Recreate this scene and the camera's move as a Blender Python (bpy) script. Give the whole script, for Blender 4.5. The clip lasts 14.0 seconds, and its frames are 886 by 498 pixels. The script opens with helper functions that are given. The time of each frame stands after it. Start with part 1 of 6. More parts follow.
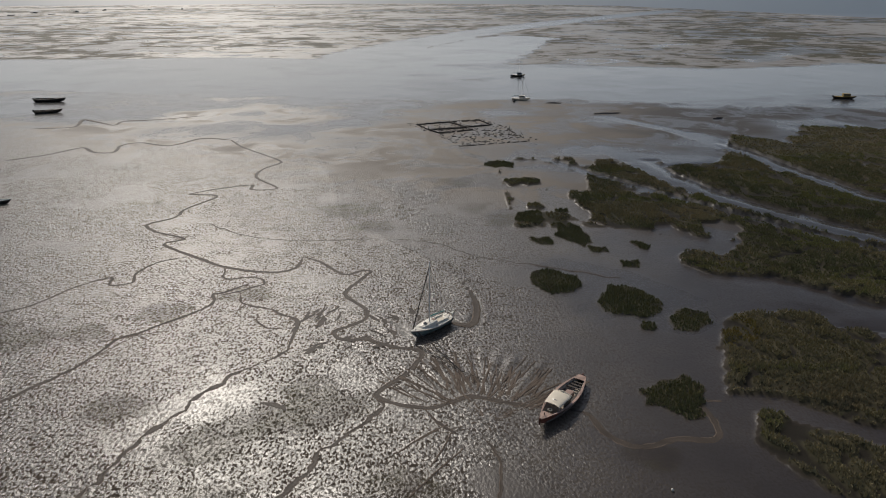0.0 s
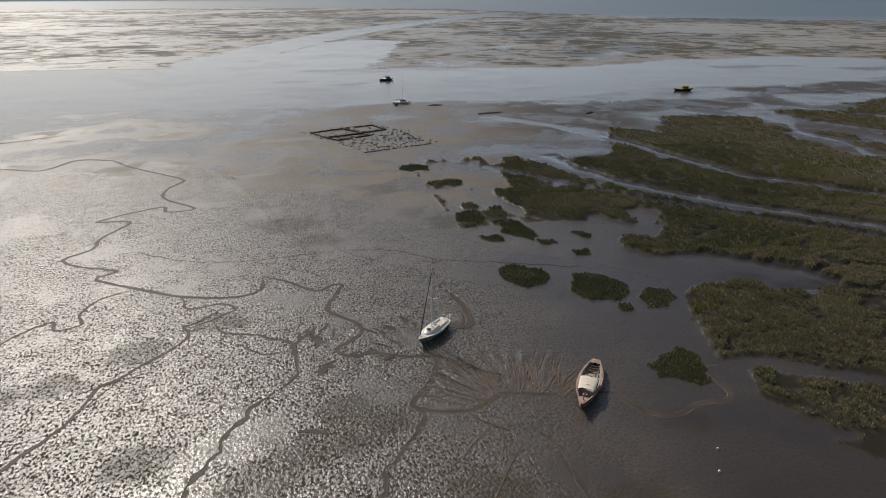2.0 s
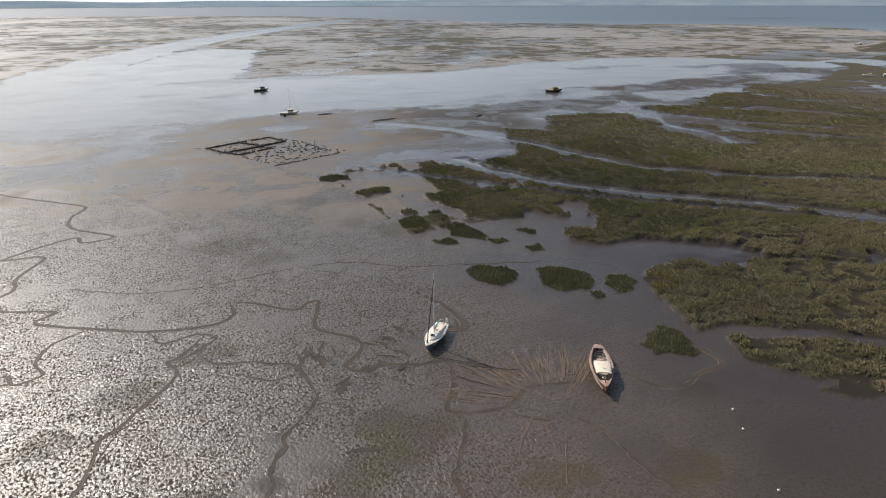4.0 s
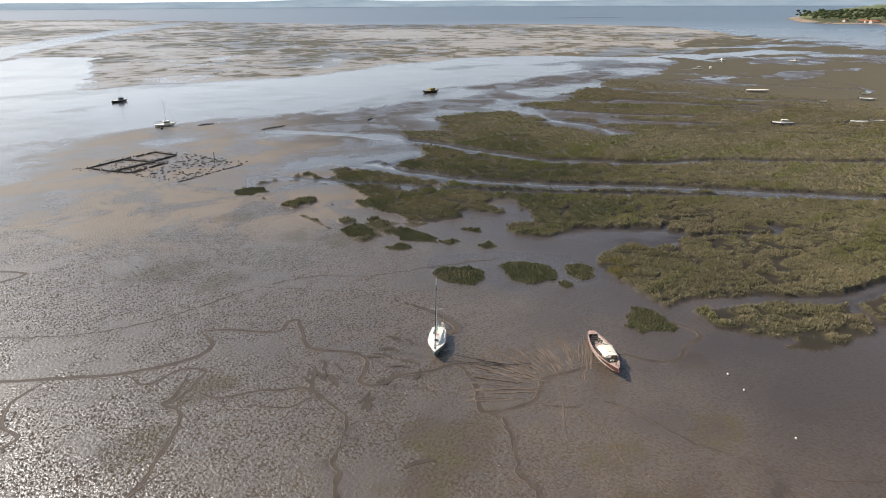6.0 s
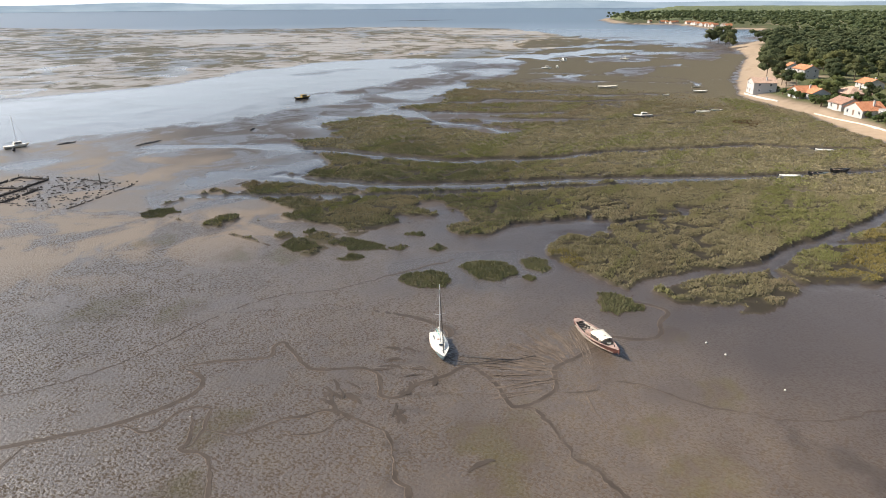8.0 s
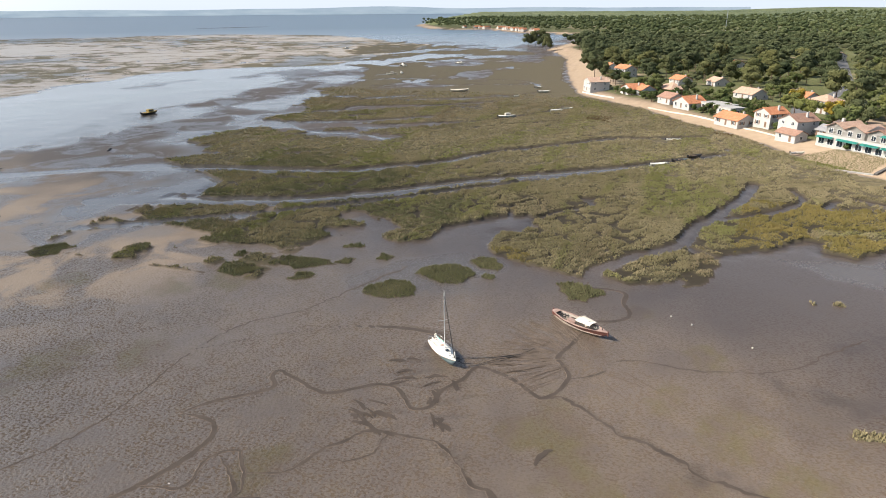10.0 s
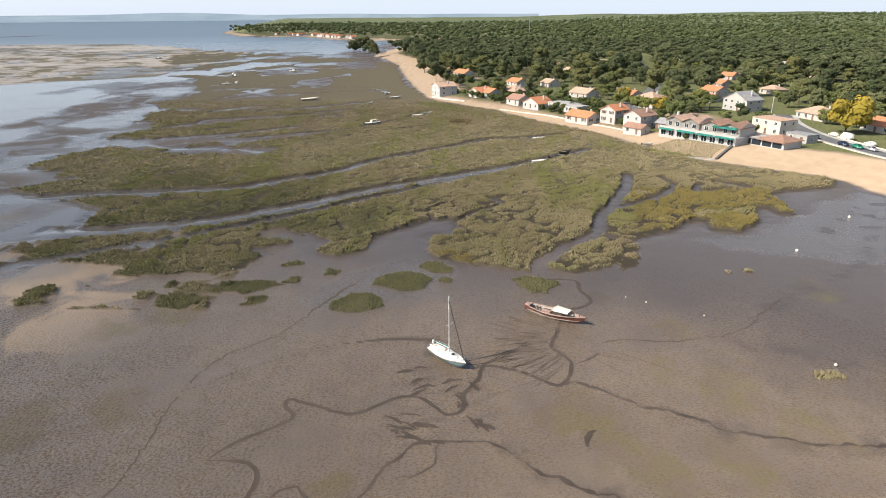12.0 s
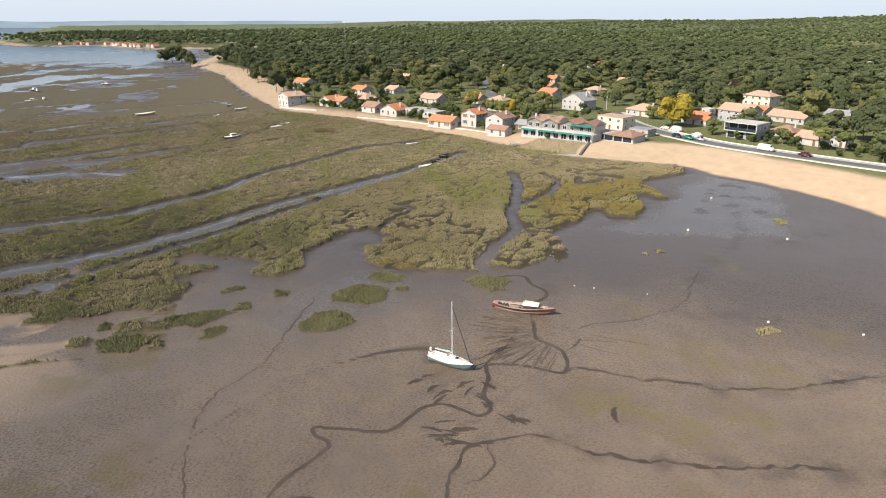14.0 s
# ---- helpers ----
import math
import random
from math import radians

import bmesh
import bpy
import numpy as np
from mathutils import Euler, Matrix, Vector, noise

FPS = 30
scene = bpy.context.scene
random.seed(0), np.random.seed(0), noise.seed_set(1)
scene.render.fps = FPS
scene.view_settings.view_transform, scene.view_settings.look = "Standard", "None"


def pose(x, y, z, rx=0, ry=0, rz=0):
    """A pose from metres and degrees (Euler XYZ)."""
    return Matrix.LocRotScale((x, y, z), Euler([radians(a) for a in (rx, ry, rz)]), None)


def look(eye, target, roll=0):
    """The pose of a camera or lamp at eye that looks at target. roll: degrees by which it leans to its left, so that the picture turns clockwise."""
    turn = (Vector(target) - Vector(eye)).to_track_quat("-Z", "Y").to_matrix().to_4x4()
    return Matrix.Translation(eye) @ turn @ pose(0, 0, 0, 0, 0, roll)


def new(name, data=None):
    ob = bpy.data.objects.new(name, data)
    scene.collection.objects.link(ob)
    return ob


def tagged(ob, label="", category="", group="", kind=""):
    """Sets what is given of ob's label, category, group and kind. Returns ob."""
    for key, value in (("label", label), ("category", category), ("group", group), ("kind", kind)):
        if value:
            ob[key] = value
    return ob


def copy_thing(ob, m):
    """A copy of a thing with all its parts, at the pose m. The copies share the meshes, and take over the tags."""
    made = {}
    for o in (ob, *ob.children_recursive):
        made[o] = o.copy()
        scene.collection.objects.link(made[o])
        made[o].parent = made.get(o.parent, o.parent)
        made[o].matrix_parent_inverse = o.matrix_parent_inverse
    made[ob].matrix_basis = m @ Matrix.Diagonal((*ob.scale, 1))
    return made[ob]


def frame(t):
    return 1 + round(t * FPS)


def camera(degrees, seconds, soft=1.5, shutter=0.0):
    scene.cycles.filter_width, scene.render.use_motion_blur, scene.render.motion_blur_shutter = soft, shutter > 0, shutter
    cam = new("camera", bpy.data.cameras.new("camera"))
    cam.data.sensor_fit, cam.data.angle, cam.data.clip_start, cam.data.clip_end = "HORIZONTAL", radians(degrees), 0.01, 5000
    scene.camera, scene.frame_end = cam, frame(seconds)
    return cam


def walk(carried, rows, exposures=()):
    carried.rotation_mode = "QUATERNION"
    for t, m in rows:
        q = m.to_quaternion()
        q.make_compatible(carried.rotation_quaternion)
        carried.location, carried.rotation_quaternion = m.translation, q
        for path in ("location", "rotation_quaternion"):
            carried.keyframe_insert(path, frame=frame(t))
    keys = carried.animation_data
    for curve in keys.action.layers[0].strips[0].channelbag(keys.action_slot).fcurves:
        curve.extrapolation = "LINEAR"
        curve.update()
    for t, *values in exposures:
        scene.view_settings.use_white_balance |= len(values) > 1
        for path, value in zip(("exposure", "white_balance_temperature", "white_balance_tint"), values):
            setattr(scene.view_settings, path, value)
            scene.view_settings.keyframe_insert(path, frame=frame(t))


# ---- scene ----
cam = camera(68.6, 14.0, 1.0)
METRES, EYE, TILT, LEAN, TURN = 146.6, 42.6, 0.0, 0.0, 0.0
ROWS = [
    (0.0, 0.0, 0.0, 0.0, -0.0, -21.77, 0.0),
    (0.5, -0.0344, -0.0001, 0.0018, -3.67, -21.71, 0.04),
    (1.0, -0.0681, 0.0019, 0.0032, -7.33, -21.69, 0.06),
    (1.5, -0.1009, 0.0056, 0.0037, -10.89, -21.59, 0.09),
    (2.0, -0.1328, 0.0108, 0.0044, -14.38, -21.52, 0.09),
    (2.5, -0.1638, 0.0177, 0.005, -17.73, -21.41, 0.1),
    (3.0, -0.1941, 0.0261, 0.0053, -21.08, -21.24, 0.11),
    (5.5, -0.3342, 0.1, 0.0107, -38.07, -20.98, 0.25),
    (6.0, -0.3597, 0.1205, 0.0119, -41.53, -20.98, 0.27),
    (6.5, -0.3841, 0.1426, 0.0132, -45.02, -20.95, 0.29),
    (7.0, -0.408, 0.166, 0.0144, -48.51, -20.92, 0.3),
    (7.5, -0.4309, 0.1914, 0.0156, -52.1, -20.88, 0.32),
    (8.0, -0.4529, 0.219, 0.0169, -55.82, -20.82, 0.32),
    (10.5, -0.5383, 0.3901, 0.0224, -75.66, -20.36, 0.35),
    (11.0, -0.5487, 0.4285, 0.0238, -79.71, -20.29, 0.33),
    (11.5, -0.5564, 0.4678, 0.0247, -83.77, -20.18, 0.33),
    (12.0, -0.5616, 0.5079, 0.0256, -87.92, -20.03, 0.32),
    (12.5, -0.5636, 0.5485, 0.0268, -92.09, -19.9, 0.31),
    (13.0, -0.5629, 0.5896, 0.028, -96.2, -19.8, 0.26),
    (13.5, -0.5594, 0.6302, 0.0292, -100.28, -19.66, 0.23),
    (14.0, -0.5531, 0.6708, 0.0304, -104.42, -19.55, 0.2),
]
EXPO = ((0.0, -1.06), (3.0, -0.48), (5.5, 0.18), (7.5, 0.48), (10.5, 0.50), (14.0, 0.31))
walk(cam, [(t, pose(0, 0, EYE, TILT, LEAN, TURN) @ pose(METRES * x, METRES * y, METRES * z, 90 + pitch, roll, yaw)) for t, x, y, z, yaw, pitch, roll in ROWS], EXPO)

# ---- sky and sun ----
SUN_EL, SUN_LEFT = 41.0, 20.0
world = bpy.data.worlds.new("sky")
scene.world = world
world.use_nodes = True
wn = world.node_tree
sky = wn.nodes.new("ShaderNodeTexSky")
sky.sky_type, sky.sun_disc = "NISHITA", False
sky.sun_elevation, sky.sun_rotation = radians(SUN_EL), radians(-SUN_LEFT)
sky.air_density, sky.dust_density, sky.ozone_density = 1.0, 3.6, 1.6
haze = wn.nodes.new("ShaderNodeMix")
haze.data_type, haze.blend_type = "RGBA", "ADD"
haze.inputs[0].default_value = 1.0
# pale haze that thickens towards the horizon and shines below the sun
aim = wn.nodes.new("ShaderNodeTexCoord")
split = wn.nodes.new("ShaderNodeSeparateXYZ")
low = wn.nodes.new("ShaderNodeMapRange")
low.interpolation_type = "SMOOTHERSTEP"
low.inputs[1].default_value, low.inputs[2].default_value = 0.42, -0.05
veil = wn.nodes.new("ShaderNodeMix")
veil.data_type = "RGBA"
veil.inputs[6].default_value, veil.inputs[7].default_value = (0.4, 0.7, 1.2, 1), (6.8, 7.6, 8.8, 1)
wn.links.new(aim.outputs["Generated"], split.inputs[0])
wn.links.new(split.outputs[2], low.inputs[0])
wn.links.new(low.outputs[0], veil.inputs[0])
toward = wn.nodes.new("ShaderNodeVectorMath")
toward.operation = "DOT_PRODUCT"
toward.inputs[1].default_value = (-math.sin(radians(SUN_LEFT)), math.cos(radians(SUN_LEFT)), 0.0)
glow = wn.nodes.new("ShaderNodeMapRange")
glow.interpolation_type = "SMOOTHSTEP"
glow.inputs[1].default_value, glow.inputs[2].default_value, glow.inputs[3].default_value, glow.inputs[4].default_value = 0.35, 1.0, 1.0, 1.7
lit = wn.nodes.new("ShaderNodeVectorMath")
lit.operation = "SCALE"
wn.links.new(aim.outputs["Generated"], toward.inputs[0])
wn.links.new(toward.outputs["Value"], glow.inputs[0])
wn.links.new(veil.outputs[2], lit.inputs[0])
wn.links.new(glow.outputs[0], lit.inputs["Scale"])
wn.links.new(lit.outputs[0], haze.inputs[7])
wn.links.new(sky.outputs[0], haze.inputs[6])
wn.links.new(haze.outputs[2], wn.nodes["Background"].inputs[0])
wn.nodes["Background"].inputs[1].default_value = 0.080
sun = new("sun", bpy.data.lights.new("sun", "SUN"))
sun.data.energy, sun.data.angle, sun.data.color = 5.0, radians(0.6), (1.0, 0.93, 0.83)
sd = Vector((-math.sin(radians(SUN_LEFT)) * math.cos(radians(SUN_EL)), math.cos(radians(SUN_LEFT)) * math.cos(radians(SUN_EL)), math.sin(radians(SUN_EL))))
sun.matrix_world = look(sd * 300, (0, 0, 0))


# ---- materials ----
class Nodes:
    """Short hand for building a node material."""

    def __init__(self, name):
        self.mat = bpy.data.materials.new(name)
        self.mat.use_nodes = True
        self.tree = self.mat.node_tree
        self.bsdf = self.tree.nodes["Principled BSDF"]

    def put(self, socket, value):
        if hasattr(value, "is_linked"):
            self.tree.links.new(value, socket)
        elif isinstance(value, (tuple, list)) and socket.type == "RGBA" and len(value) == 3:
            socket.default_value = (*value, 1)
        else:
            socket.default_value = value

    def set(self, **kw):
        for key, value in kw.items():
            self.put(self.bsdf.inputs[key.replace("_", " ")], value)
        return self

    def node(self, kind, out=0, **kw):
        n = self.tree.nodes.new(kind)
        for key, value in kw.items():
            if key.startswith("i_"):
                self.put(n.inputs[key[2:].replace("_", " ")], value)
            elif key.startswith("n_"):
                self.put(n.inputs[int(key[2:])], value)
            else:
                setattr_node(n, key, value)
        return n.outputs[out]

    def pos(self, sx=1, sy=1, sz=1, local=False):
        p = self.node("ShaderNodeTexCoord", 3) if local else self.node("ShaderNodeNewGeometry", 0)
        m = self.node("ShaderNodeMapping", n_0=p, n_3=(sx, sy, sz))
        return m

    def noise(self, vec, scale, detail=4, rough=0.55, out=0):
        return self.node("ShaderNodeTexNoise", out, i_Vector=vec, i_Scale=scale, i_Detail=detail, i_Roughness=rough)

    def ramp(self, f, lo, hi, a=0.0, b=1.0):
        return self.node("ShaderNodeMapRange", i_Value=f, n_1=lo, n_2=hi, n_3=a, n_4=b)

    def mix(self, f, a, b):
        n = self.tree.nodes.new("ShaderNodeMix")
        n.data_type = "RGBA"
        for i, v in ((0, f), (6, a), (7, b)):
            self.put(n.inputs[i], v)
        return n.outputs[2]

    def math(self, op, a, b=0.0, clamp=False):
        n = self.tree.nodes.new("ShaderNodeMath")
        n.operation, n.use_clamp = op, clamp
        self.put(n.inputs[0], a), self.put(n.inputs[1], b)
        return n.outputs[0]

    def bump(self, h, strength, dist):
        return self.node("ShaderNodeBump", i_Height=h, i_Strength=strength, i_Distance=dist)


def setattr_node(n, key, value):
    if key == "attribute_name":
        n.attribute_name = value
    elif key == "feature":
        n.feature = value
    elif key == "distance":
        n.distance = value


def plain(name, colour, rough=0.6, metal=0.0, vary=0.25, scale=3.0, bump=0.15, dirt=None, obvary=0.0):
    """A surface of one colour with grain, blotches and a little relief; obvary shifts it from object to object."""
    n = Nodes(name)
    p = n.pos(local=True)
    big, fine = n.noise(p, scale * 0.35, 3), n.noise(p, scale * 6, 5)
    dark = tuple(c * (1 - vary) for c in colour)
    light = tuple(min(1, c * (1 + vary * 0.6)) for c in colour)
    col = n.mix(n.ramp(big, 0.3, 0.7), dark, light)
    col = n.mix(n.ramp(fine, 0.45, 0.75, 0, 0.5), col, dirt or dark)
    if obvary:
        r = n.node("ShaderNodeObjectInfo", 5)
        col = n.mix(n.ramp(r, 0, 1, 0, obvary), col, tuple(c * 0.55 for c in colour))
    n.set(Base_Color=col, Roughness=n.ramp(fine, 0.2, 0.8, max(0.02, rough - 0.12), min(1, rough + 0.12)), Metallic=metal)
    n.set(Normal=n.bump(fine, bump, 0.02))
    return n.mat


def ground_material():
    n = Nodes("tidal_flat")
    g = n.pos()
    zone = n.node("ShaderNodeAttribute", 0, attribute_name="zone")
    zone2 = n.node("ShaderNodeAttribute", 0, attribute_name="zone_b")
    sep = n.tree.nodes.new("ShaderNodeSeparateColor")
    n.put(sep.inputs[0], zone)
    marsh, water, sand = sep.outputs
    sep2 = n.tree.nodes.new("ShaderNodeSeparateColor")
    n.put(sep2.inputs[0], zone2)
    creek, flat, weed = sep2.outputs
    # mud: lumpy, dull and shade-darkened in the hollows
    big = n.noise(g, 0.035, 5, 0.6)
    mid = n.noise(g, 0.22, 5, 0.6)
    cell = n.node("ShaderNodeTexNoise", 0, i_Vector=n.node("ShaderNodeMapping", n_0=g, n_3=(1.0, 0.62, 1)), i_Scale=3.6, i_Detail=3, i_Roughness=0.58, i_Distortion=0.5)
    fine = n.noise(g, 7.0, 4, 0.65)
    mud = n.mix(n.ramp(big, 0.35, 0.65), (0.107, 0.080, 0.058), (0.142, 0.107, 0.079))
    mud = n.mix(n.ramp(mid, 0.42, 0.72, 0, 0.55), mud, (0.165, 0.124, 0.080))
    pale = n.math("MULTIPLY", n.ramp(n.node("ShaderNodeTexNoise", 0, i_Vector=g, i_Scale=0.06, i_Detail=7, i_Roughness=0.62, i_Distortion=0.9), 0.45, 0.54), n.node("ShaderNodeAttribute", 3, attribute_name="zone_b"))
    mud = n.mix(n.math("MULTIPLY", pale, 0.85), mud, (0.34, 0.255, 0.175))
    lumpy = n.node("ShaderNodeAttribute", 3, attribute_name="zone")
    place = n.tree.nodes.new("ShaderNodeSeparateXYZ")
    n.put(place.inputs[0], g)
    landward = n.math("SUBTRACT", n.math("ADD", place.outputs[0], 15.0), n.math("MULTIPLY", place.outputs[1], 0.25))
    landward = n.math("ADD", landward, n.math("MULTIPLY", n.math("MAXIMUM", n.math("SUBTRACT", 52.0, place.outputs[1]), 0.0), 0.65))
    landward = n.math("ADD", landward, n.ramp(n.noise(g, 0.06, 4), 0.3, 0.7, -12, 12))
    mud = n.mix(n.ramp(landward, 0, 40, 0.0, 0.85), mud, (0.056, 0.044, 0.037))
    film = n.ramp(n.noise(g, 0.06, 5, 0.6), 0.52, 0.60)
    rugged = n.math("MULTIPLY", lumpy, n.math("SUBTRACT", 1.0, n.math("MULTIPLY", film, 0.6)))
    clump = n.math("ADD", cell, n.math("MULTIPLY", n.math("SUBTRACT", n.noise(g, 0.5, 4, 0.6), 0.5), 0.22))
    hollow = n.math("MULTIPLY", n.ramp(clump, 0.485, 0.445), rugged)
    # slight darkening that paints the hollows' shade into the mud colour
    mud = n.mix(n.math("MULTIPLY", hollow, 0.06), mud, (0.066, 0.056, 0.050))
    mud = n.mix(n.math("MULTIPLY", weed, n.ramp(mid, 0.40, 0.62, 0, 0.7)), mud, (0.100, 0.085, 0.036))
    mud = n.mix(n.math("MULTIPLY", creek, 0.85), mud, (0.036, 0.031, 0.028))
    rough_mud = n.ramp(hollow, 0, 1, 0.34, 0.85)
    rough_mud = n.mix(n.ramp(landward, 0, 40, 0.0, 0.7), rough_mud, (0.26, 0.26, 0.26))
    rough_mud = n.mix(creek, rough_mud, (0.30, 0.30, 0.30))
    gloss = n.mix(creek, n.math("MULTIPLY", n.ramp(hollow, 0, 1, 0.9, 0.06), n.ramp(landward, 0, 40, 1.0, 0.5)), (0.12, 0.12, 0.12))
    gloss = n.mix(n.math("MULTIPLY", pale, 0.75), gloss, (0.25, 0.25, 0.25))
    gloss = n.mix(n.math("MULTIPLY", weed, 0.8), gloss, (0.12, 0.12, 0.12))
    # far flats: pale sand, weed beds and pools
    band = n.node("ShaderNodeTexNoise", 0, i_Vector=g, i_Scale=0.018, i_Detail=9, i_Roughness=0.6, i_Distortion=1.3)
    band2 = n.noise(g, 0.0045, 4)
    beds = n.math("ADD", n.node("ShaderNodeTexNoise", 0, i_Vector=g, i_Scale=0.035, i_Detail=8, i_Roughness=0.7, i_Distortion=0.6), n.math("MULTIPLY", n.math("SUBTRACT", band2, 0.5), 0.7))
    flat = n.ramp(n.math("ADD", flat, n.math("MULTIPLY", n.math("SUBTRACT", band, 0.5), 1.6)), 0.42, 0.58)
    fcol = n.mix(n.ramp(band2, 0.4, 0.6), (0.40, 0.32, 0.225), (0.34, 0.26, 0.19))
    fcol = n.mix(n.ramp(beds, 0.49, 0.54, 0, 0.85), fcol, (0.110, 0.098, 0.050))
    fcol = n.mix(n.ramp(n.noise(g, 0.15, 5, 0.7), 0.45, 0.65, 0, 0.45), fcol, (0.20, 0.165, 0.11))
    pool = n.math("MULTIPLY", n.ramp(n.math("ADD", band, n.math("MULTIPLY", n.math("SUBTRACT", band2, 0.5), -0.5)), 0.440, 0.420), flat)
    col = n.mix(flat, mud, fcol)
    # marsh floor
    mnoise = n.noise(g, 0.9, 6, 0.7)
    msea = n.noise(g, 0.03, 4)
    run = n.node("ShaderNodeMapping", n_0=g, n_2=(0, 0, radians(50.3)), n_3=(0.22, 1.0, 1))
    stripe = n.noise(run, 0.55, 5, 0.6)
    mcol = n.mix(n.ramp(mnoise, 0.38, 0.62), (0.062, 0.055, 0.029), (0.105, 0.090, 0.048))
    mcol = n.mix(n.ramp(msea, 0.42, 0.62, 0, 0.5), mcol, (0.150, 0.120, 0.066))
    mcol = n.mix(n.ramp(stripe, 0.36, 0.48, 0.45, 0), mcol, (0.060, 0.052, 0.030))
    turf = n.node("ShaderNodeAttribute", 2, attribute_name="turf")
    # creases darkened in the colour, for bare mud and the cushions' shade
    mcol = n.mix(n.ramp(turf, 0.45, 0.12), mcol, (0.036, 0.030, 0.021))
    thatch = n.mix(n.ramp(mnoise, 0.38, 0.62), (0.110, 0.092, 0.054), (0.180, 0.150, 0.090))
    mcol = n.mix(n.ramp(place.outputs[0], 75, 135, 0, 0.62), mcol, thatch)
    lawn = n.mix(n.ramp(mnoise, 0.38, 0.62), (0.060, 0.075, 0.028), (0.125, 0.120, 0.055))
    rise = n.tree.nodes.new("ShaderNodeSeparateXYZ")
    n.put(rise.inputs[0], g)
    mcol = n.mix(n.ramp(rise.outputs[2], 1.4, 1.9), mcol, lawn)
    col = n.mix(marsh, col, mcol)
    # sand
    sn = n.noise(g, 0.25, 6, 0.65)
    scol = n.mix(n.ramp(sn, 0.3, 0.7), (0.325, 0.242, 0.162), (0.405, 0.305, 0.212))
    col = n.mix(sand, col, scol)
    pond = n.ramp(n.math("ADD", water, n.math("MULTIPLY", n.math("SUBTRACT", band, 0.5), n.ramp(place.outputs[1], 120, 200, 0, 0.9))), 0.0, 1.0)
    wet = n.math("MAXIMUM", n.math("MULTIPLY", pond, n.ramp(water, 0.02, 0.15)), n.math("MULTIPLY", pool, 0.6))
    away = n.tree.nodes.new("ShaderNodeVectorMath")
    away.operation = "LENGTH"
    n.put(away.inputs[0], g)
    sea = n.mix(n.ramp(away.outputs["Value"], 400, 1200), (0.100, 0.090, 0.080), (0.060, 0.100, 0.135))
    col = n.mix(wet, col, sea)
    dry = n.math("MAXIMUM", sand, n.ramp(marsh, 0, 0.25))
    rough = n.mix(flat, n.mix(n.math("MULTIPLY", pale, 0.8), rough_mud, (0.7, 0.7, 0.7)), n.ramp(beds, 0.4, 0.6, 0.34, 0.7))
    rough = n.mix(dry, rough, (0.85, 0.85, 0.85))
    rough = n.mix(wet, rough, n.ramp(away.outputs["Value"], 500, 1600, 0.17, 0.34))
    lump = n.noise(g, 2.4, 2, 0.5)
    height = n.math("ADD", n.math("MULTIPLY", lump, 0.8), n.math("ADD", n.math("MULTIPLY", cell, 0.40), n.math("MULTIPLY", fine, 0.09)))
    still = n.math("SUBTRACT", 1.0, n.math("MULTIPLY", wet, 0.97), True)
    smooth = n.math("SUBTRACT", still, n.math("MULTIPLY", creek, 0.95), True)
    smooth = n.math("MULTIPLY", n.math("MULTIPLY", smooth, n.ramp(rugged, 0, 1, 0.25, 1.0)), n.ramp(landward, 0, 40, 1.0, 0.35))
    smooth = n.math("MULTIPLY", smooth, n.ramp(away.outputs["Value"], 250, 600, 1.0, 0.05))
    nor = n.node("ShaderNodeBump", i_Height=height, i_Strength=smooth, i_Distance=0.15)
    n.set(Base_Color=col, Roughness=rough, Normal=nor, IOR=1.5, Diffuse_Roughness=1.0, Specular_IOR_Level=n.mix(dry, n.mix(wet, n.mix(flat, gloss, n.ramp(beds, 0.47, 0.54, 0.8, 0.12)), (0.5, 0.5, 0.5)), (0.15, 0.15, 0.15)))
    return n.mat


def leaf_material(name, a, b, tip=None, rough=0.75, scale=0.12, patch=None, spread=0.4, kinds=0.0):
    n = Nodes(name)
    g = n.pos()
    isl = n.node("ShaderNodeNewGeometry", 8)
    col = n.mix(n.ramp(n.noise(g, scale, 4), 0.35, 0.65), a, b)
    if patch:
        run = n.node("ShaderNodeMapping", n_0=g, n_2=(0, 0, radians(50.3)), n_3=(0.22, 1.0, 1))
        col = n.mix(n.ramp(n.noise(run, 0.07, 4), 0.50, 0.58, 0, 0.9), col, patch)
        col = n.mix(n.ramp(n.noise(run, 0.045, 4, 0.6), 0.44, 0.34, 0, 0.7), col, (0.27, 0.205, 0.135))
        place = n.tree.nodes.new("ShaderNodeSeparateXYZ")
        n.put(place.inputs[0], g)
        col = n.mix(n.math("MULTIPLY", n.ramp(place.outputs[0], 150, 260), n.ramp(n.noise(run, 0.03, 5, 0.65), 0.36, 0.62, 0.15, 0.75)), col, (0.255, 0.190, 0.125))
    col = n.mix(n.ramp(isl, 0.0, 1.0, 0.0, spread), col, tip or tuple(c * 0.45 for c in a))
    if kinds:
        one = n.node("ShaderNodeObjectInfo", 5)
        col = n.mix(n.ramp(one, 0, 0.55, kinds, 0), col, (a[0] * 0.45, a[1] * 0.5, a[2] * 0.55))
        col = n.mix(n.ramp(one, 0.6, 1, 0, kinds), col, (b[0] * 1.15, b[1] * 1.05, b[2] * 0.8))
    n.set(Base_Color=col, Roughness=rough, Diffuse_Roughness=1.0)
    n.bsdf.inputs["Specular IOR Level"].default_value = 0.06
    return n.mat


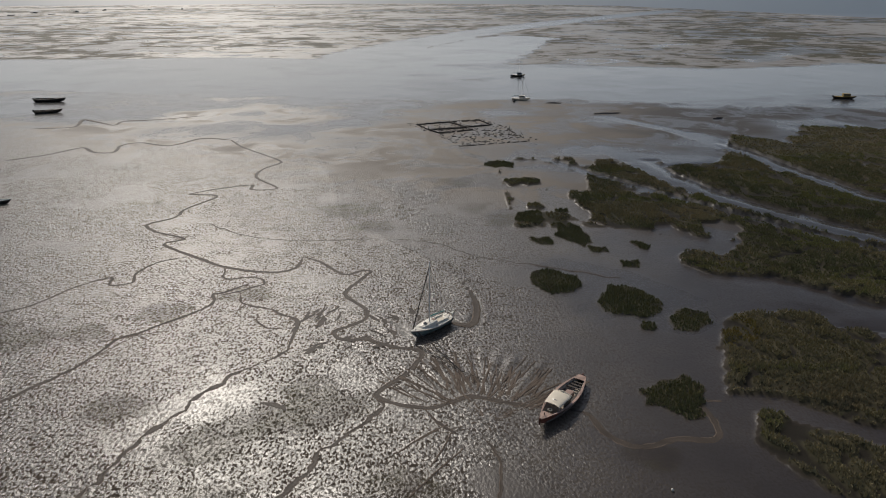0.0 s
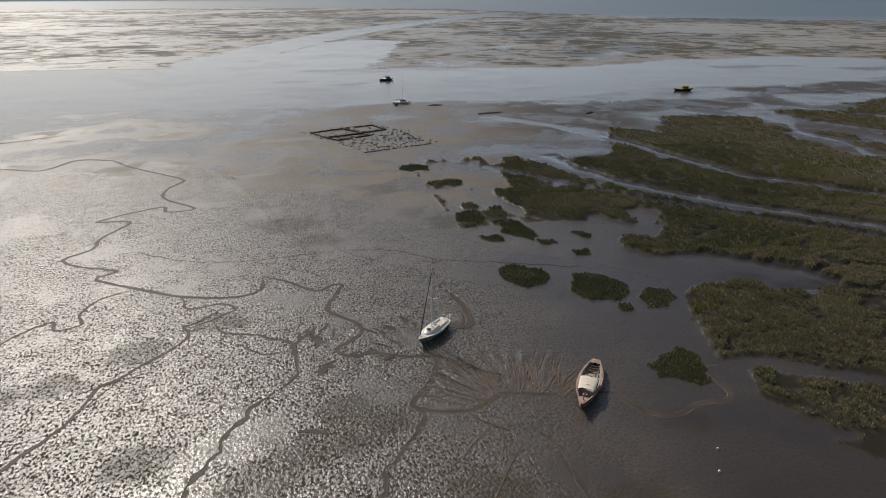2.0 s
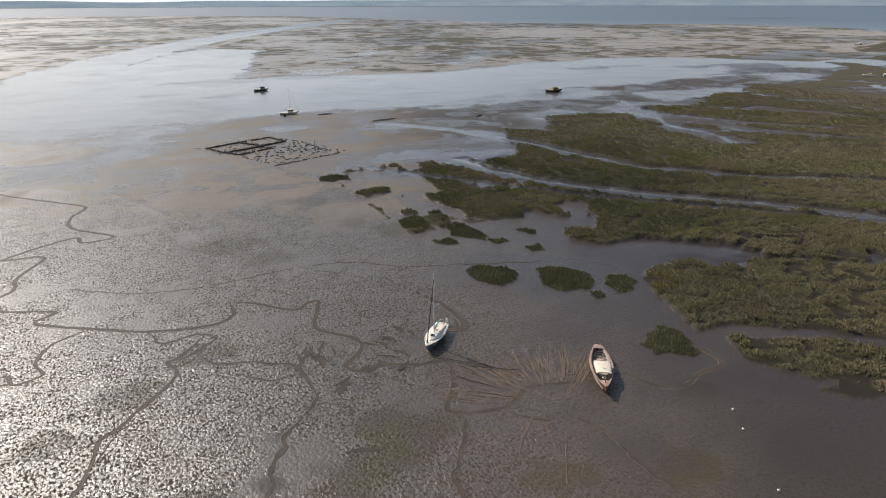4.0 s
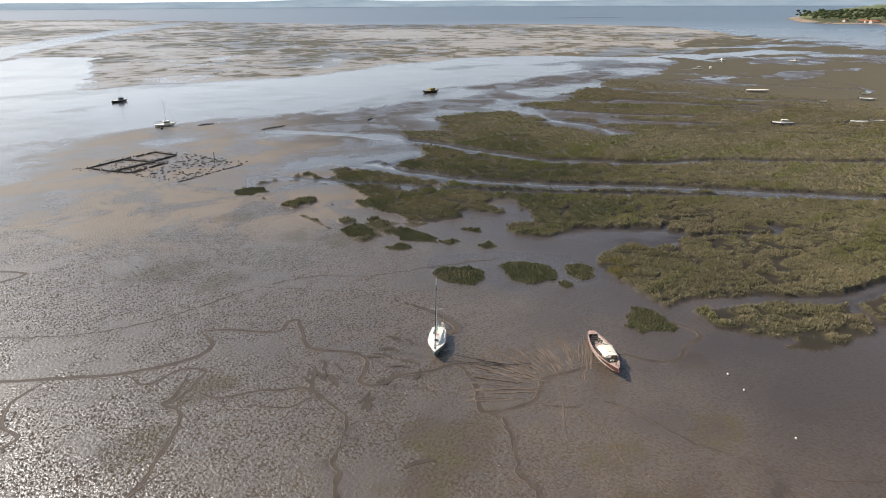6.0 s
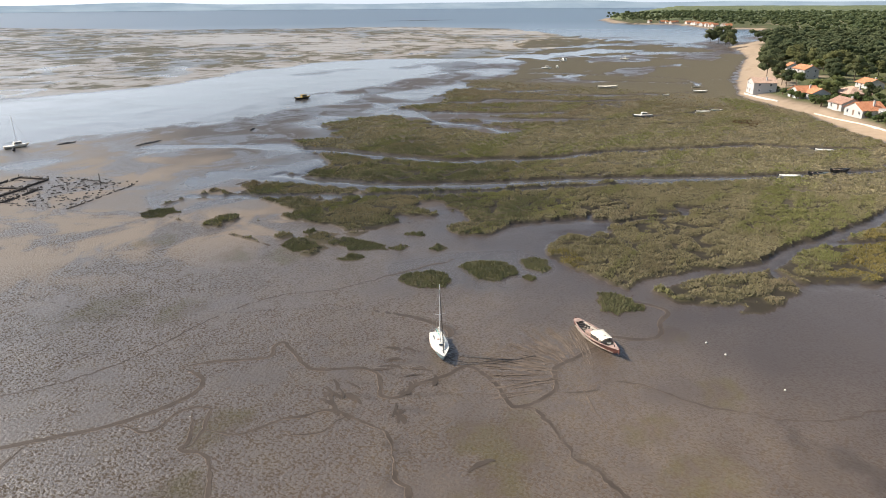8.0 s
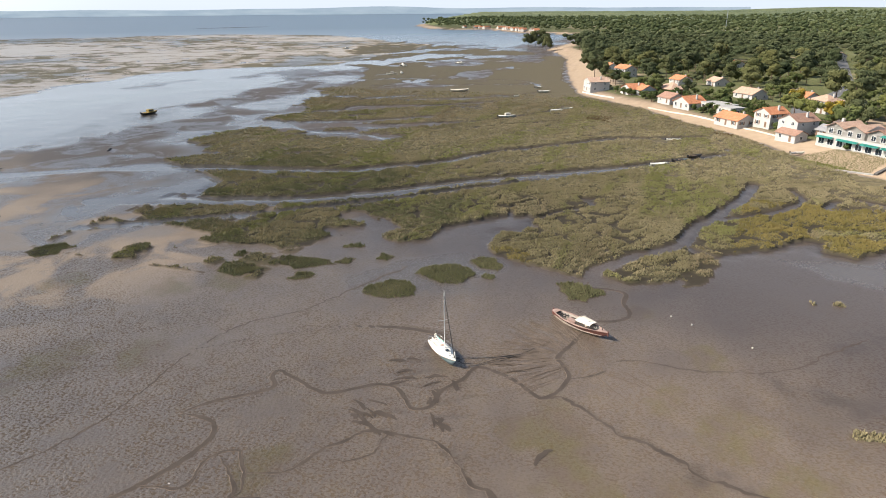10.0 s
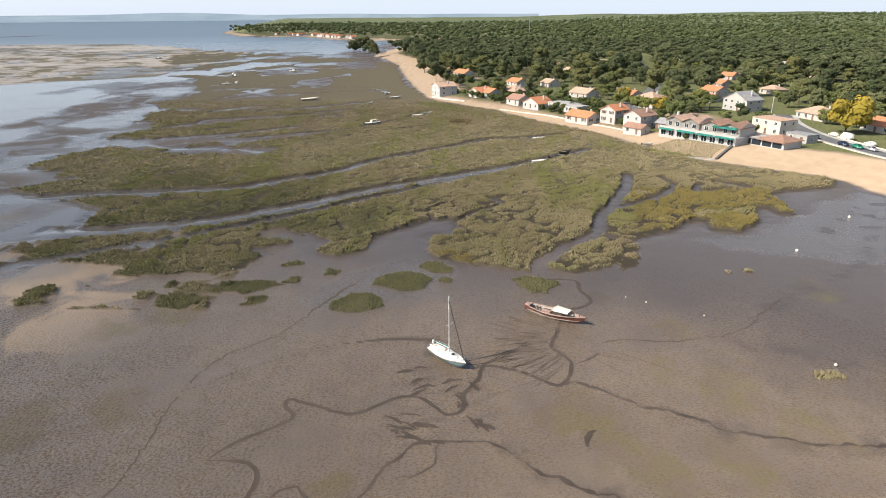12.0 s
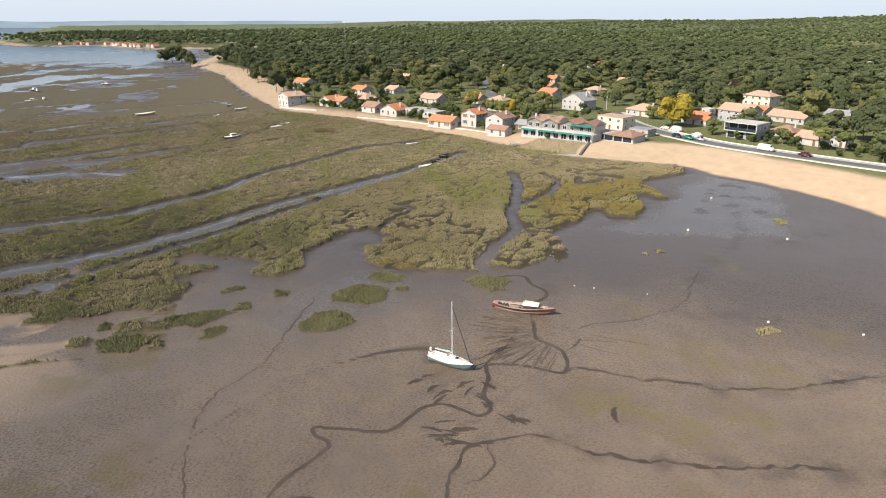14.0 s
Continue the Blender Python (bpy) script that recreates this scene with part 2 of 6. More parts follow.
def canopy_material():
    n = Nodes("forest_canopy")
    g = n.pos()
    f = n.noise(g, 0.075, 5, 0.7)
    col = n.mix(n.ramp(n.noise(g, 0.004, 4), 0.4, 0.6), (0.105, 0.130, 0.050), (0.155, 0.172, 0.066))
    # gaps between crowns: shade put into the colour where the bump dips
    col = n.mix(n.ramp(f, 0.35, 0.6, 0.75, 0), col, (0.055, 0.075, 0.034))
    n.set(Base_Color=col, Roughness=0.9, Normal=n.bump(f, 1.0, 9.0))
    return n.mat


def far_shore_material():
    n = Nodes("far_shore_painted_haze")
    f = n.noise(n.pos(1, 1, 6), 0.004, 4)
    # the haze is painted as a pale blue glow on near-black land
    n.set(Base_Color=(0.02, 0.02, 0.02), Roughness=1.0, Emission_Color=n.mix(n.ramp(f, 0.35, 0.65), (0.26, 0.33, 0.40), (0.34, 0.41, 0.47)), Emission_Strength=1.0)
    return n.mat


def roof_material(name, a, b):
    n = Nodes(name)
    p = n.pos(local=True)
    wav = n.node("ShaderNodeTexWave", 1, i_Vector=p, i_Scale=2.4, i_Distortion=0.6, i_Detail=2)
    col = n.mix(n.ramp(n.noise(p, 0.6, 5, 0.7), 0.35, 0.7), a, b)
    col = n.mix(n.ramp(n.noise(p, 5, 3), 0.5, 0.75, 0, 0.6), col, tuple(c * 0.5 for c in a))
    n.set(Base_Color=col, Roughness=0.85, Normal=n.bump(wav, 0.6, 0.06))
    return n.mat


MAT = dict(
    ground=ground_material(),
    grass=leaf_material("cordgrass", (0.275, 0.240, 0.124), (0.395, 0.332, 0.196), (0.42, 0.355, 0.225), scale=0.05, patch=(0.235, 0.245, 0.070)),
    grass_gold=leaf_material("golden_cordgrass", (0.225, 0.190, 0.060), (0.310, 0.245, 0.085), (0.36, 0.29, 0.13), scale=0.1),
    grass_green=leaf_material("sea_purslane", (0.165, 0.170, 0.080), (0.235, 0.220, 0.110), (0.30, 0.275, 0.15)),
    pine=leaf_material("pine_needles", (0.085, 0.104, 0.048), (0.155, 0.162, 0.076), (0.060, 0.076, 0.038), scale=0.04, spread=0.45, kinds=0.7),
    pine_far=leaf_material("far_pine_needles", (0.070, 0.090, 0.038), (0.125, 0.138, 0.058), (0.060, 0.078, 0.036), scale=0.02, spread=0.8),
    broadleaf=leaf_material("broadleaf", (0.120, 0.145, 0.050), (0.170, 0.185, 0.070), kinds=0.6),
    yellowleaf=leaf_material("yellowing_leaves", (0.30, 0.24, 0.04), (0.36, 0.27, 0.05)),
    hedge=leaf_material("hedge_leaves", (0.060, 0.085, 0.030), (0.110, 0.130, 0.045)),
    beach_green=leaf_material("beach_grass", (0.205, 0.235, 0.060), (0.270, 0.280, 0.085)),
    red_scrub=leaf_material("seablite", (0.150, 0.095, 0.050), (0.200, 0.135, 0.070)),
    bark=plain("bark", (0.16, 0.11, 0.075), 0.9),
    white=plain("white_gelcoat", (0.80, 0.76, 0.66), 0.35, vary=0.10, dirt=(0.55, 0.52, 0.45)),
    teal=plain("teal_hull_paint", (0.17, 0.245, 0.25), 0.4),
    antifoul=plain("blue_grey_bottom_paint", (0.10, 0.13, 0.14), 0.7),
    hullred=plain("faded_red_brown_hull", (0.17, 0.062, 0.046), 0.6, vary=0.35),
    woodrail=plain("weathered_pink_brown_wood", (0.37, 0.25, 0.205), 0.7, vary=0.3),
    wooddark=plain("dark_wet_wood", (0.05, 0.04, 0.033), 0.7),
    woodfloor=plain("boat_boards", (0.34, 0.29, 0.24), 0.75),
    canvas=plain("white_canvas", (0.72, 0.65, 0.53), 0.8, vary=0.08),
    black=plain("black_rubber", (0.02, 0.02, 0.022), 0.6),
    metal=plain("galvanised_metal", (0.45, 0.46, 0.47), 0.4, 0.9),
    alu=plain("white_painted_mast", (0.74, 0.74, 0.72), 0.35),
    rope=plain("dark_rope", (0.045, 0.04, 0.036), 0.9),
    plaster=plain("white_plaster", (0.50, 0.48, 0.445), 0.9, vary=0.08, scale=0.6, obvary=0.15),
    cream=plain("cream_plaster", (0.66, 0.58, 0.47), 0.9, vary=0.1, scale=0.6),
    grey=plain("grey_render", (0.40, 0.40, 0.40), 0.85, vary=0.1, scale=0.6),
    timber=plain("brown_timber_cladding", (0.20, 0.12, 0.075), 0.8),
    roof_orange=roof_material("orange_roof_tiles", (0.50, 0.19, 0.085), (0.58, 0.26, 0.13)),
    roof_pink=roof_material("faded_roof_tiles", (0.46, 0.30, 0.21), (0.56, 0.38, 0.28)),
    roof_brown=roof_material("brown_roof_tiles", (0.30, 0.17, 0.115), (0.40, 0.24, 0.17)),
    roof_grey=roof_material("grey_roof_sheets", (0.26, 0.26, 0.26), (0.36, 0.35, 0.34)),
    awning=plain("teal_awning", (0.06, 0.36, 0.30), 0.7),
    glass=plain("window_glass", (0.03, 0.04, 0.05), 0.08, vary=0.1, bump=0.0),
    frame=plain("white_window_frame", (0.75, 0.74, 0.72), 0.5, vary=0.05),
    asphalt=plain("asphalt", (0.13, 0.13, 0.13), 0.9, scale=0.5),
    concrete=plain("pale_concrete", (0.40, 0.385, 0.355), 0.9, scale=0.4),
    yellowpaint=plain("yellow_paint", (0.26, 0.18, 0.04), 0.5),
    navy=plain("dark_blue_car_paint", (0.02, 0.03, 0.06), 0.25, bump=0.0),
    redcar=plain("dark_red_car_paint", (0.10, 0.015, 0.02), 0.25, bump=0.0),
    greenpaint=plain("green_car_paint", (0.02, 0.20, 0.12), 0.3, bump=0.0),
    silver=plain("silver_car_paint", (0.45, 0.46, 0.47), 0.3, 0.3, bump=0.0),
    mudridge=plain("wet_mud", (0.130, 0.101, 0.079), 0.75, vary=0.35, scale=1.5, bump=0.6),
    # silt kept darker than the mud, standing in for the banks' shade
    runnel=plain("wet_silt_with_shade", (0.071, 0.056, 0.045), 0.55, vary=0.3, scale=1.0, bump=0.1),
    silt=plain("glossy_silt", (0.088, 0.064, 0.045), 0.3, vary=0.2, scale=1.0, bump=0.1),
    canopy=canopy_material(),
    farshore=far_shore_material(),
    stone=plain("dark_stone", (0.11, 0.10, 0.09), 0.9),
)


for wet in ("runnel", "mudridge"):
    MAT[wet].node_tree.nodes["Principled BSDF"].inputs["Specular IOR Level"].default_value = 0.13


# ---- mesh helpers ----
def mesh_arrays(name, verts, tris, smooth=False):
    me = bpy.data.meshes.new(name)
    verts, tris = np.asarray(verts, np.float32), np.asarray(tris, np.int32)
    k = tris.shape[1]
    me.vertices.add(len(verts)), me.loops.add(tris.size), me.polygons.add(len(tris))
    me.vertices.foreach_set("co", verts.ravel())
    me.loops.foreach_set("vertex_index", tris.ravel())
    me.polygons.foreach_set("loop_start", np.arange(0, tris.size, k, dtype=np.int32))
    me.polygons.foreach_set("use_smooth", np.full(len(tris), smooth))
    me.update(calc_edges=True)
    return me


def root(name, m, label, category, group="", kind=""):
    ob = new(name)
    ob.empty_display_size = 0.2
    ob.matrix_world = m
    return tagged(ob, label, category, group, kind)


def part(name, bm, material, parent=None, label="", smooth=False):
    """Links a bmesh, in the parent's own space, as one mesh."""
    me = bpy.data.meshes.new(name)
    bm.normal_update()
    bm.to_mesh(me)
    bm.free()
    if smooth:
        me.polygons.foreach_set("use_smooth", [True] * len(me.polygons))
    me.materials.append(MAT[material] if isinstance(material, str) else material)
    ob = new(name, me)
    ob.parent = parent
    return tagged(ob, label) if label else ob


def bm_box(x0, x1, y0, y1, z0, z1, bevel=0.0, m=None, bm=None):
    bm = bm or bmesh.new()
    made = bmesh.ops.create_cube(bm, size=1, matrix=Matrix.Translation(((x0 + x1) / 2, (y0 + y1) / 2, (z0 + z1) / 2)) @ Matrix.Diagonal((x1 - x0, y1 - y0, z1 - z0, 1)))
    if m is not None:
        bmesh.ops.transform(bm, matrix=m, verts=made["verts"])
    if bevel:
        edges = {e for v in made["verts"] for e in v.link_edges}
        bmesh.ops.bevel(bm, geom=list(edges), offset=bevel, segments=2, affect="EDGES")
    return bm


def bm_tube(points, radius, sides=8, bm=None, taper=1.0):
    """A round bar along points."""
    bm = bm or bmesh.new()
    pts = [Vector(p) for p in points]
    rings = []
    for i, p in enumerate(pts):
        d = (pts[min(i + 1, len(pts) - 1)] - pts[max(i - 1, 0)]).normalized()
        a = d.orthogonal().normalized()
        b = d.cross(a)
        r = radius * (1 + (taper - 1) * i / max(1, len(pts) - 1))
        rings.append([bm.verts.new(p + r * (math.cos(t) * a + math.sin(t) * b)) for t in (2 * math.pi * k / sides for k in range(sides))])
    for r0, r1 in zip(rings, rings[1:]):
        for k in range(sides):
            bm.faces.new((r0[k], r0[(k + 1) % sides], r1[(k + 1) % sides], r1[k]))
    bm.faces.new(rings[0][::-1]), bm.faces.new(rings[-1])
    return bm


def smooth_line(points, step=1.0):
    """A smooth curve through the points."""
    p = np.array(points, float)
    p = np.vstack([2 * p[0] - p[1], p, 2 * p[-1] - p[-2]])
    out = []
    for i in range(1, len(p) - 2):
        k = max(2, int(np.hypot(*(p[i + 1] - p[i])) / step))
        t = np.linspace(0, 1, k, endpoint=False)[:, None]
        a, b, c, d = p[i - 1], p[i], p[i + 1], p[i + 2]
        out.append(0.5 * (2 * b + (c - a) * t + (2 * a - 5 * b + 4 * c - d) * t * t + (3 * b - a - 3 * c + d) * t ** 3))
    return np.vstack(out + [p[-2:-1]])


def lattice(x, y, seed):
    n = (x.astype(np.int64) * 374761393 + y.astype(np.int64) * 668265263 + seed * 1442695041) & 0xFFFFFFFF
    n = ((n ^ (n >> 13)) * 1274126177) & 0xFFFFFFFF
    return ((n ^ (n >> 16)) & 0xFFFF) / 65535.0


def vnoise(x, y, size, seed=0, octaves=3):
    """Smooth random relief between -1 and 1."""
    total, amp, norm = 0.0, 1.0, 0.0
    for o in range(octaves):
        u, v = x / size * 2 ** o + 17.3 * o, y / size * 2 ** o - 9.1 * o
        i, j = np.floor(u), np.floor(v)
        f, g = u - i, v - j
        f, g = f * f * (3 - 2 * f), g * g * (3 - 2 * g)
        s = seed * 31 + o
        top = lattice(i, j, s) * (1 - f) + lattice(i + 1, j, s) * f
        low = lattice(i, j + 1, s) * (1 - f) + lattice(i + 1, j + 1, s) * f
        total = total + amp * (top * (1 - g) + low * g)
        norm, amp = norm + amp, amp * 0.5
    return 2 * total / norm - 1


def near_line(x, y, pts, reach):
    """Distance to an open line, up to reach."""
    d = np.full(x.shape, float(reach))
    for a, b in zip(pts[:-1], pts[1:]):
        lo, hi = np.minimum(a, b) - reach, np.maximum(a, b) + reach
        k = np.nonzero((x > lo[0]) & (x < hi[0]) & (y > lo[1]) & (y < hi[1]))[0]
        if len(k) == 0:
            continue
        e = b - a
        t = np.clip(((x[k] - a[0]) * e[0] + (y[k] - a[1]) * e[1]) / max(1e-9, e @ e), 0, 1)
        d[k] = np.minimum(d[k], np.hypot(x[k] - a[0] - t * e[0], y[k] - a[1] - t * e[1]))
    return d


def signed(x, y, poly, reach=60.0):
    """Distance to a closed outline, positive inside."""
    p = np.array(poly, float)
    inside = np.zeros(x.shape, bool)
    for a, b in zip(p, np.roll(p, -1, 0)):
        if a[1] == b[1]:
            continue
        cross = ((a[1] > y) != (b[1] > y)) & (x < (b[0] - a[0]) * (y - a[1]) / (b[1] - a[1]) + a[0])
        inside ^= cross
    d = near_line(x, y, np.vstack([p, p[:1]]), reach)
    return np.where(inside, d, -d)


def step(v, lo, hi):
    t = np.clip((v - lo) / (hi - lo), 0, 1)
    return t * t * (3 - 2 * t)


# ---- plan of the bay ----
MARSH = [(36, 161), (34.6, 148.6), (33, 141), (27.8, 141), (29, 132), (29.9, 126.5), (29, 121.8), (33.8, 116.7), (39.6, 115.6), (47, 112), (42, 107),
         (40, 100), (42.5, 96), (47.9, 94.4), (53, 95.3), (59.5, 89.5), (65, 83.6), (67.5, 79), (65, 75.8), (61.6, 76.2), (53.2, 78), (53, 81.5),
         (48, 82.8), (41.7, 82), (37.5, 77.5), (35, 72), (34, 67), (32.9, 63.5), (33.5, 58), (31.8, 54), (33.7, 48.5), (36.4, 45.5), (33.8, 44.8)]
MARSH += [(35.5, 41.8), (39, 40.5), (43.5, 39.4), (48, 38), (51, 40), (52.5, 36.5), (57.2, 29.4), (66.9, 21.6), (65.9, 18.1), (59.4, 19.2),
          (57.9, 13.7), (64, 7), (77.7, 2.4), (76.7, -1.4), (72.3, -1.4), (72.5, -5.1), (92.4, -8), (98, -28), (109, -34), (124, -18),
          (153, 4), (176, 12), (198, 23), (218, 38), (253, 55), (275, 75), (304, 96)]
MARSH += [(369, 117), (571, 146), (640, 200), (829, 409), (650, 425), (535, 342), (464, 344), (420, 281), (312, 240), (280, 245), (256, 241), (218, 230),
          (186, 217), (160, 215), (125, 224), (102, 194), (90, 202), (77, 175), (72, 166)]
ISLES = [
    [(14.8, 97.1), (18.2, 97.3), (21.1, 95.1), (21.8, 92.5), (19.7, 89.1), (16.5, 87.8), (14.1, 90.2), (13.7, 94.2)],
    [(25.9, 91.5), (28.6, 91.1), (31, 88.9), (32.5, 85), (30.8, 81.6), (27.2, 81.2), (23.8, 82.4), (22.9, 86)],
    [(35.3, 83.6), (37.6, 82.5), (36.6, 79.1), (33.6, 76.9), (31.1, 77.7), (32.5, 81.4)],
    [(27, 79.8), (29.2, 79.2), (28.6, 76.8), (26.2, 77.6)],
    [(25.1, 65.3), (28.2, 65.8), (29.9, 64.6), (28.9, 61), (27.7, 58.2), (26, 58), (23, 60.4), (22.8, 63)],
    [(15.8, 127.3), (19.4, 128.1), (19.6, 122), (18.5, 119.4), (14.2, 122.5)],
    [(21.6, 119.5), (26.1, 117.8), (28, 111.3), (25.6, 107.5), (20.9, 112.5)],
    [(16.7, 112.5), (19.4, 111.5), (19.6, 108.4), (16.5, 109.6)],
    [(26.5, 108), (29.5, 107), (29.2, 104.4), (26.6, 105.4)],
    [(23, 129.5), (25.6, 129), (25.4, 127), (23, 127.4)],
    [(30.2, 101.4), (33, 101), (33, 98.6), (30.2, 98.8)],
    [(33.6, 110.4), (35.6, 110.6), (37.4, 108), (36, 106.6)],
    [(12.1, 170.1), (15.9, 169.6), (18.9, 167.2), (17.7, 163.4), (13.2, 162.8), (10.4, 165.2)],
    [(-5, 27.2), (-3.2, 26.8), (-3, 23.6), (-5, 23.2)],
    [(32.6, 26), (34, 25.6), (33.6, 24.6), (32.4, 24.8)],
    [(33.2, 21.6), (34.6, 21.2), (34.2, 20), (33, 20.4)],
    [(43, -17.5), (47.5, -18.5), (47.5, -21), (43, -20)],
]
LAND = [(-900, -330), (-60, -70), (0, -55), (40, -45), (56, -45.5), (69, -43), (83, -38.5), (93, -33), (103, -33), (110, -29), (121, -14), (133, 0),
        (149, 9), (172, 18), (193, 29), (213, 44), (248, 61), (270, 81), (297, 99), (369, 114), (571, 146), (690, 185), (900, 170), (1047, 164), (1110, 240),
        (1137, 303), (1290, 400), (1320, 540), (1600, 690), (5200, 1500), (5200, -5200), (-900, -5200)]
FLATS = [[(40, 412), (98, 378), (153, 387), (240, 407), (323, 406), (406, 384), (441, 335), (560, 345), (752, 340), (1002, 612), (1031, 857), (705, 1144),
          (500, 2000), (-100, 2400), (-2500, 2000), (-2500, 520), (-700, 500), (-285, 433), (-170, 448), (-84, 448), (-51, 472), (-20, 560), (60, 700), (120, 640), (60, 470)]]
# creeks of the marsh: line, half width
CHANNELS = [
    ([(58, 236), (74, 212), (80.6, 194), (86.3, 176), (87.5, 164.5), (91.5, 150), (94, 138), (101.3, 131), (113, 115.5), (129.5, 106), (141.6, 94), (154.6, 80.5), (166.8, 69), (172, 54), (180, 36)], 2.6),
    ([(46, 186), (52, 168), (55, 155), (60, 141), (67, 129), (78, 115.5), (91, 102), (107, 81.6), (119, 65), (128, 54), (137, 45), (150, 31)], 2.5),
    ([(28, 172), (35, 160), (42.5, 149), (50, 138), (61, 125), (72, 112), (84, 100), (97, 86), (108, 74), (119, 62)], 1.5),
    ([(176, 236), (160, 200), (149, 180), (150.5, 163), (143.4, 147)], 3.2),
    ([(168, 190.5), (165, 163.5), (179, 137.7), (198, 118.5), (214, 108), (240, 96)], 1.0),
    ([(247.6, 217), (251, 172), (263, 148), (298, 118)], 0.9),
    ([(196, 200), (210, 184), (218, 165), (233, 135)], 0.9),
    ([(160, 196), (190, 160), (214, 142), (250, 118)], 0.6),
    ([(290, 235), (310, 190), (330, 165)], 0.8),
    ([(33, 61), (38, 59.3), (47, 52.6), (57, 45), (66, 43.2), (76, 38.5), (86, 34), (98, 29.5), (112, 26)], 1.7),
    ([(74, 39), (80, 31), (88, 22), (99, 16), (108, 17)], 1.3),
    ([(50.5, 38), (53, 42), (56, 45)], 0.7),
    ([(63, 77), (72, 72), (78, 66), (82, 66), (84, 69), (86, 60)], 0.9),
    ([(66, 83), (74, 84), (80, 78)], 0.5),
    ([(100, 8), (92, 12), (95, 2)], 1.2),
    ([(244, 203), (259, 185), (276, 153), (276, 127)], 1.2),
    ([(214, 192), (222, 175), (228, 155), (252, 132)], 1.1),
    ([(190, 184), (200, 168), (205, 152)], 1.1),
    ([(341, 237), (352, 212), (355, 176), (355, 142), (328, 124)], 1.6),
    ([(300, 223), (313, 201), (321, 176), (335, 134)], 1.4),
    ([(102, 2), (97, -3)], 2.4),
]
# runnels in the mud: line, half width, depth
RUNNELS = [
    ([(-64.5, 196.4), (-58.7, 187.2), (-49.2, 176.7), (-43.2, 169.1), (-46, 161.5), (-45.3, 153.5), (-38.4, 144.7), (-43.7, 143.4), (-45.6, 147.1), (-56.4, 140.2), (-50, 138.1),
      (-53.7, 129.3), (-54, 123.9), (-57.6, 119.5), (-54.6, 115.6), (-47.7, 111.7), (-50.2, 108.9), (-44.5, 104.3), (-36.4, 98.8), (-28.4, 96.4), (-24.3, 98.2), (-24, 103)], 0.42, 0.22),
    ([(-24, 103), (-21.4, 101.4), (-16, 95.7), (-13.1, 97.2), (-11.8, 96.4), (-14.4, 90.5), (-14.5, 87.4), (-10.7, 82.7), (-11.4, 79.6), (-14.4, 77), (-13.6, 75),
      (-9.9, 74.6), (-6.1, 72.7), (-2.8, 71.5), (-4.3, 66.7), (-7.5, 62), (-2, 59.6), (1.2, 60.8), (3, 61.7), (6, 61), (8.6, 60.2), (11.5, 59.5)], 0.40, 0.22),
    ([(14, 59.4), (15.7, 58.5), (16.6, 55.8), (18.2, 53.7), (20.6, 53.2), (23.5, 54.4), (27.8, 54.3), (28.8, 57.2), (28.7, 60.5), (31, 61)], 0.42, 0.16),
    ([(-2, 59.6), (-0.6, 57), (0.9, 55.6), (4.2, 54.5), (5.3, 52), (5.2, 46.3), (5.4, 42.2), (6.6, 38.5)], 0.24, 0.12),
    ([(6.6, 38.5), (7.2, 35.4), (10.2, 30.2), (16.6, 25.3), (22.4, 19.4)], 0.22, 0.105),
    ([(6.8, 36), (4.8, 32.6), (2.3, 26.3), (-2, 19.3), (-8.4, 7)], 0.5, 0.08),
    ([(-7.5, 62), (-6.6, 59.4), (-9.2, 55.7), (-11.8, 52.6), (-12.4, 49.7), (-14.6, 46.6), (-16.8, 43), (-19.3, 34.5), (-19.3, 26.9), (-19.6, 19)], 0.5, 0.11),
    ([(-30.9, 88.9), (-29.6, 85.4), (-25.8, 83.8), (-22.8, 81.8), (-20.3, 80.3), (-19.8, 77.2), (-19.8, 73.7), (-20.3, 71.1), (-22.3, 68.6)], 0.32, 0.12),
    ([(-22.3, 68.6), (-25.1, 66.5), (-26, 64), (-27.4, 62.3), (-28.8, 58.1), (-30.6, 54.5), (-32, 49), (-35, 40)], 0.6, 0.11),
    ([(-29.6, 93.1), (-32.8, 89), (-34.3, 88.5), (-33.6, 85.3), (-35.4, 82.2), (-38.3, 79.1), (-40.8, 76.4), (-42.9, 74.5), (-44.2, 68.7), (-46.7, 64.9), (-49.7, 60), (-56, 52)], 0.40, 0.12),
    ([(-19.8, 77.2), (-21.5, 77.7), (-23.6, 77.7), (-25.4, 79.3), (-26.3, 81.9)], 0.2, 0.12),
    ([(-36, 98.8), (-34.6, 94), (-30, 94.5), (-28, 92), (-32.7, 88.5), (-34.4, 88.5)], 0.28, 0.12),
    ([(-44, 103), (-47.9, 100.5), (-49.6, 95.9), (-48.6, 92.6), (-51.7, 91.5), (-53, 94.3), (-56.8, 90.5), (-59.5, 84.7), (-62.8, 82.1), (-70, 76)], 0.32, 0.14),
    ([(-64.5, 196.4), (-74, 198.8), (-80.4, 188.7), (-90.4, 192.5), (-94.6, 188.7), (-93, 180.1), (-98.6, 180.1), (-104.7, 185.7), (-110.2, 176.7), (-118, 170)], 0.6, 0.25),
    ([(-87, 237.6), (-100.5, 229.8), (-111, 226.6), (-111.6, 219.5), (-126.5, 229.8), (-123.5, 216.6), (-135, 214)], 0.6, 0.2),
    ([(28, 94), (17, 99), (6.5, 102.7), (-1.1, 109.2), (-11.7, 111.7), (-19.8, 111.1), (-34, 112), (-46, 120)], 0.22, 0.105),
]
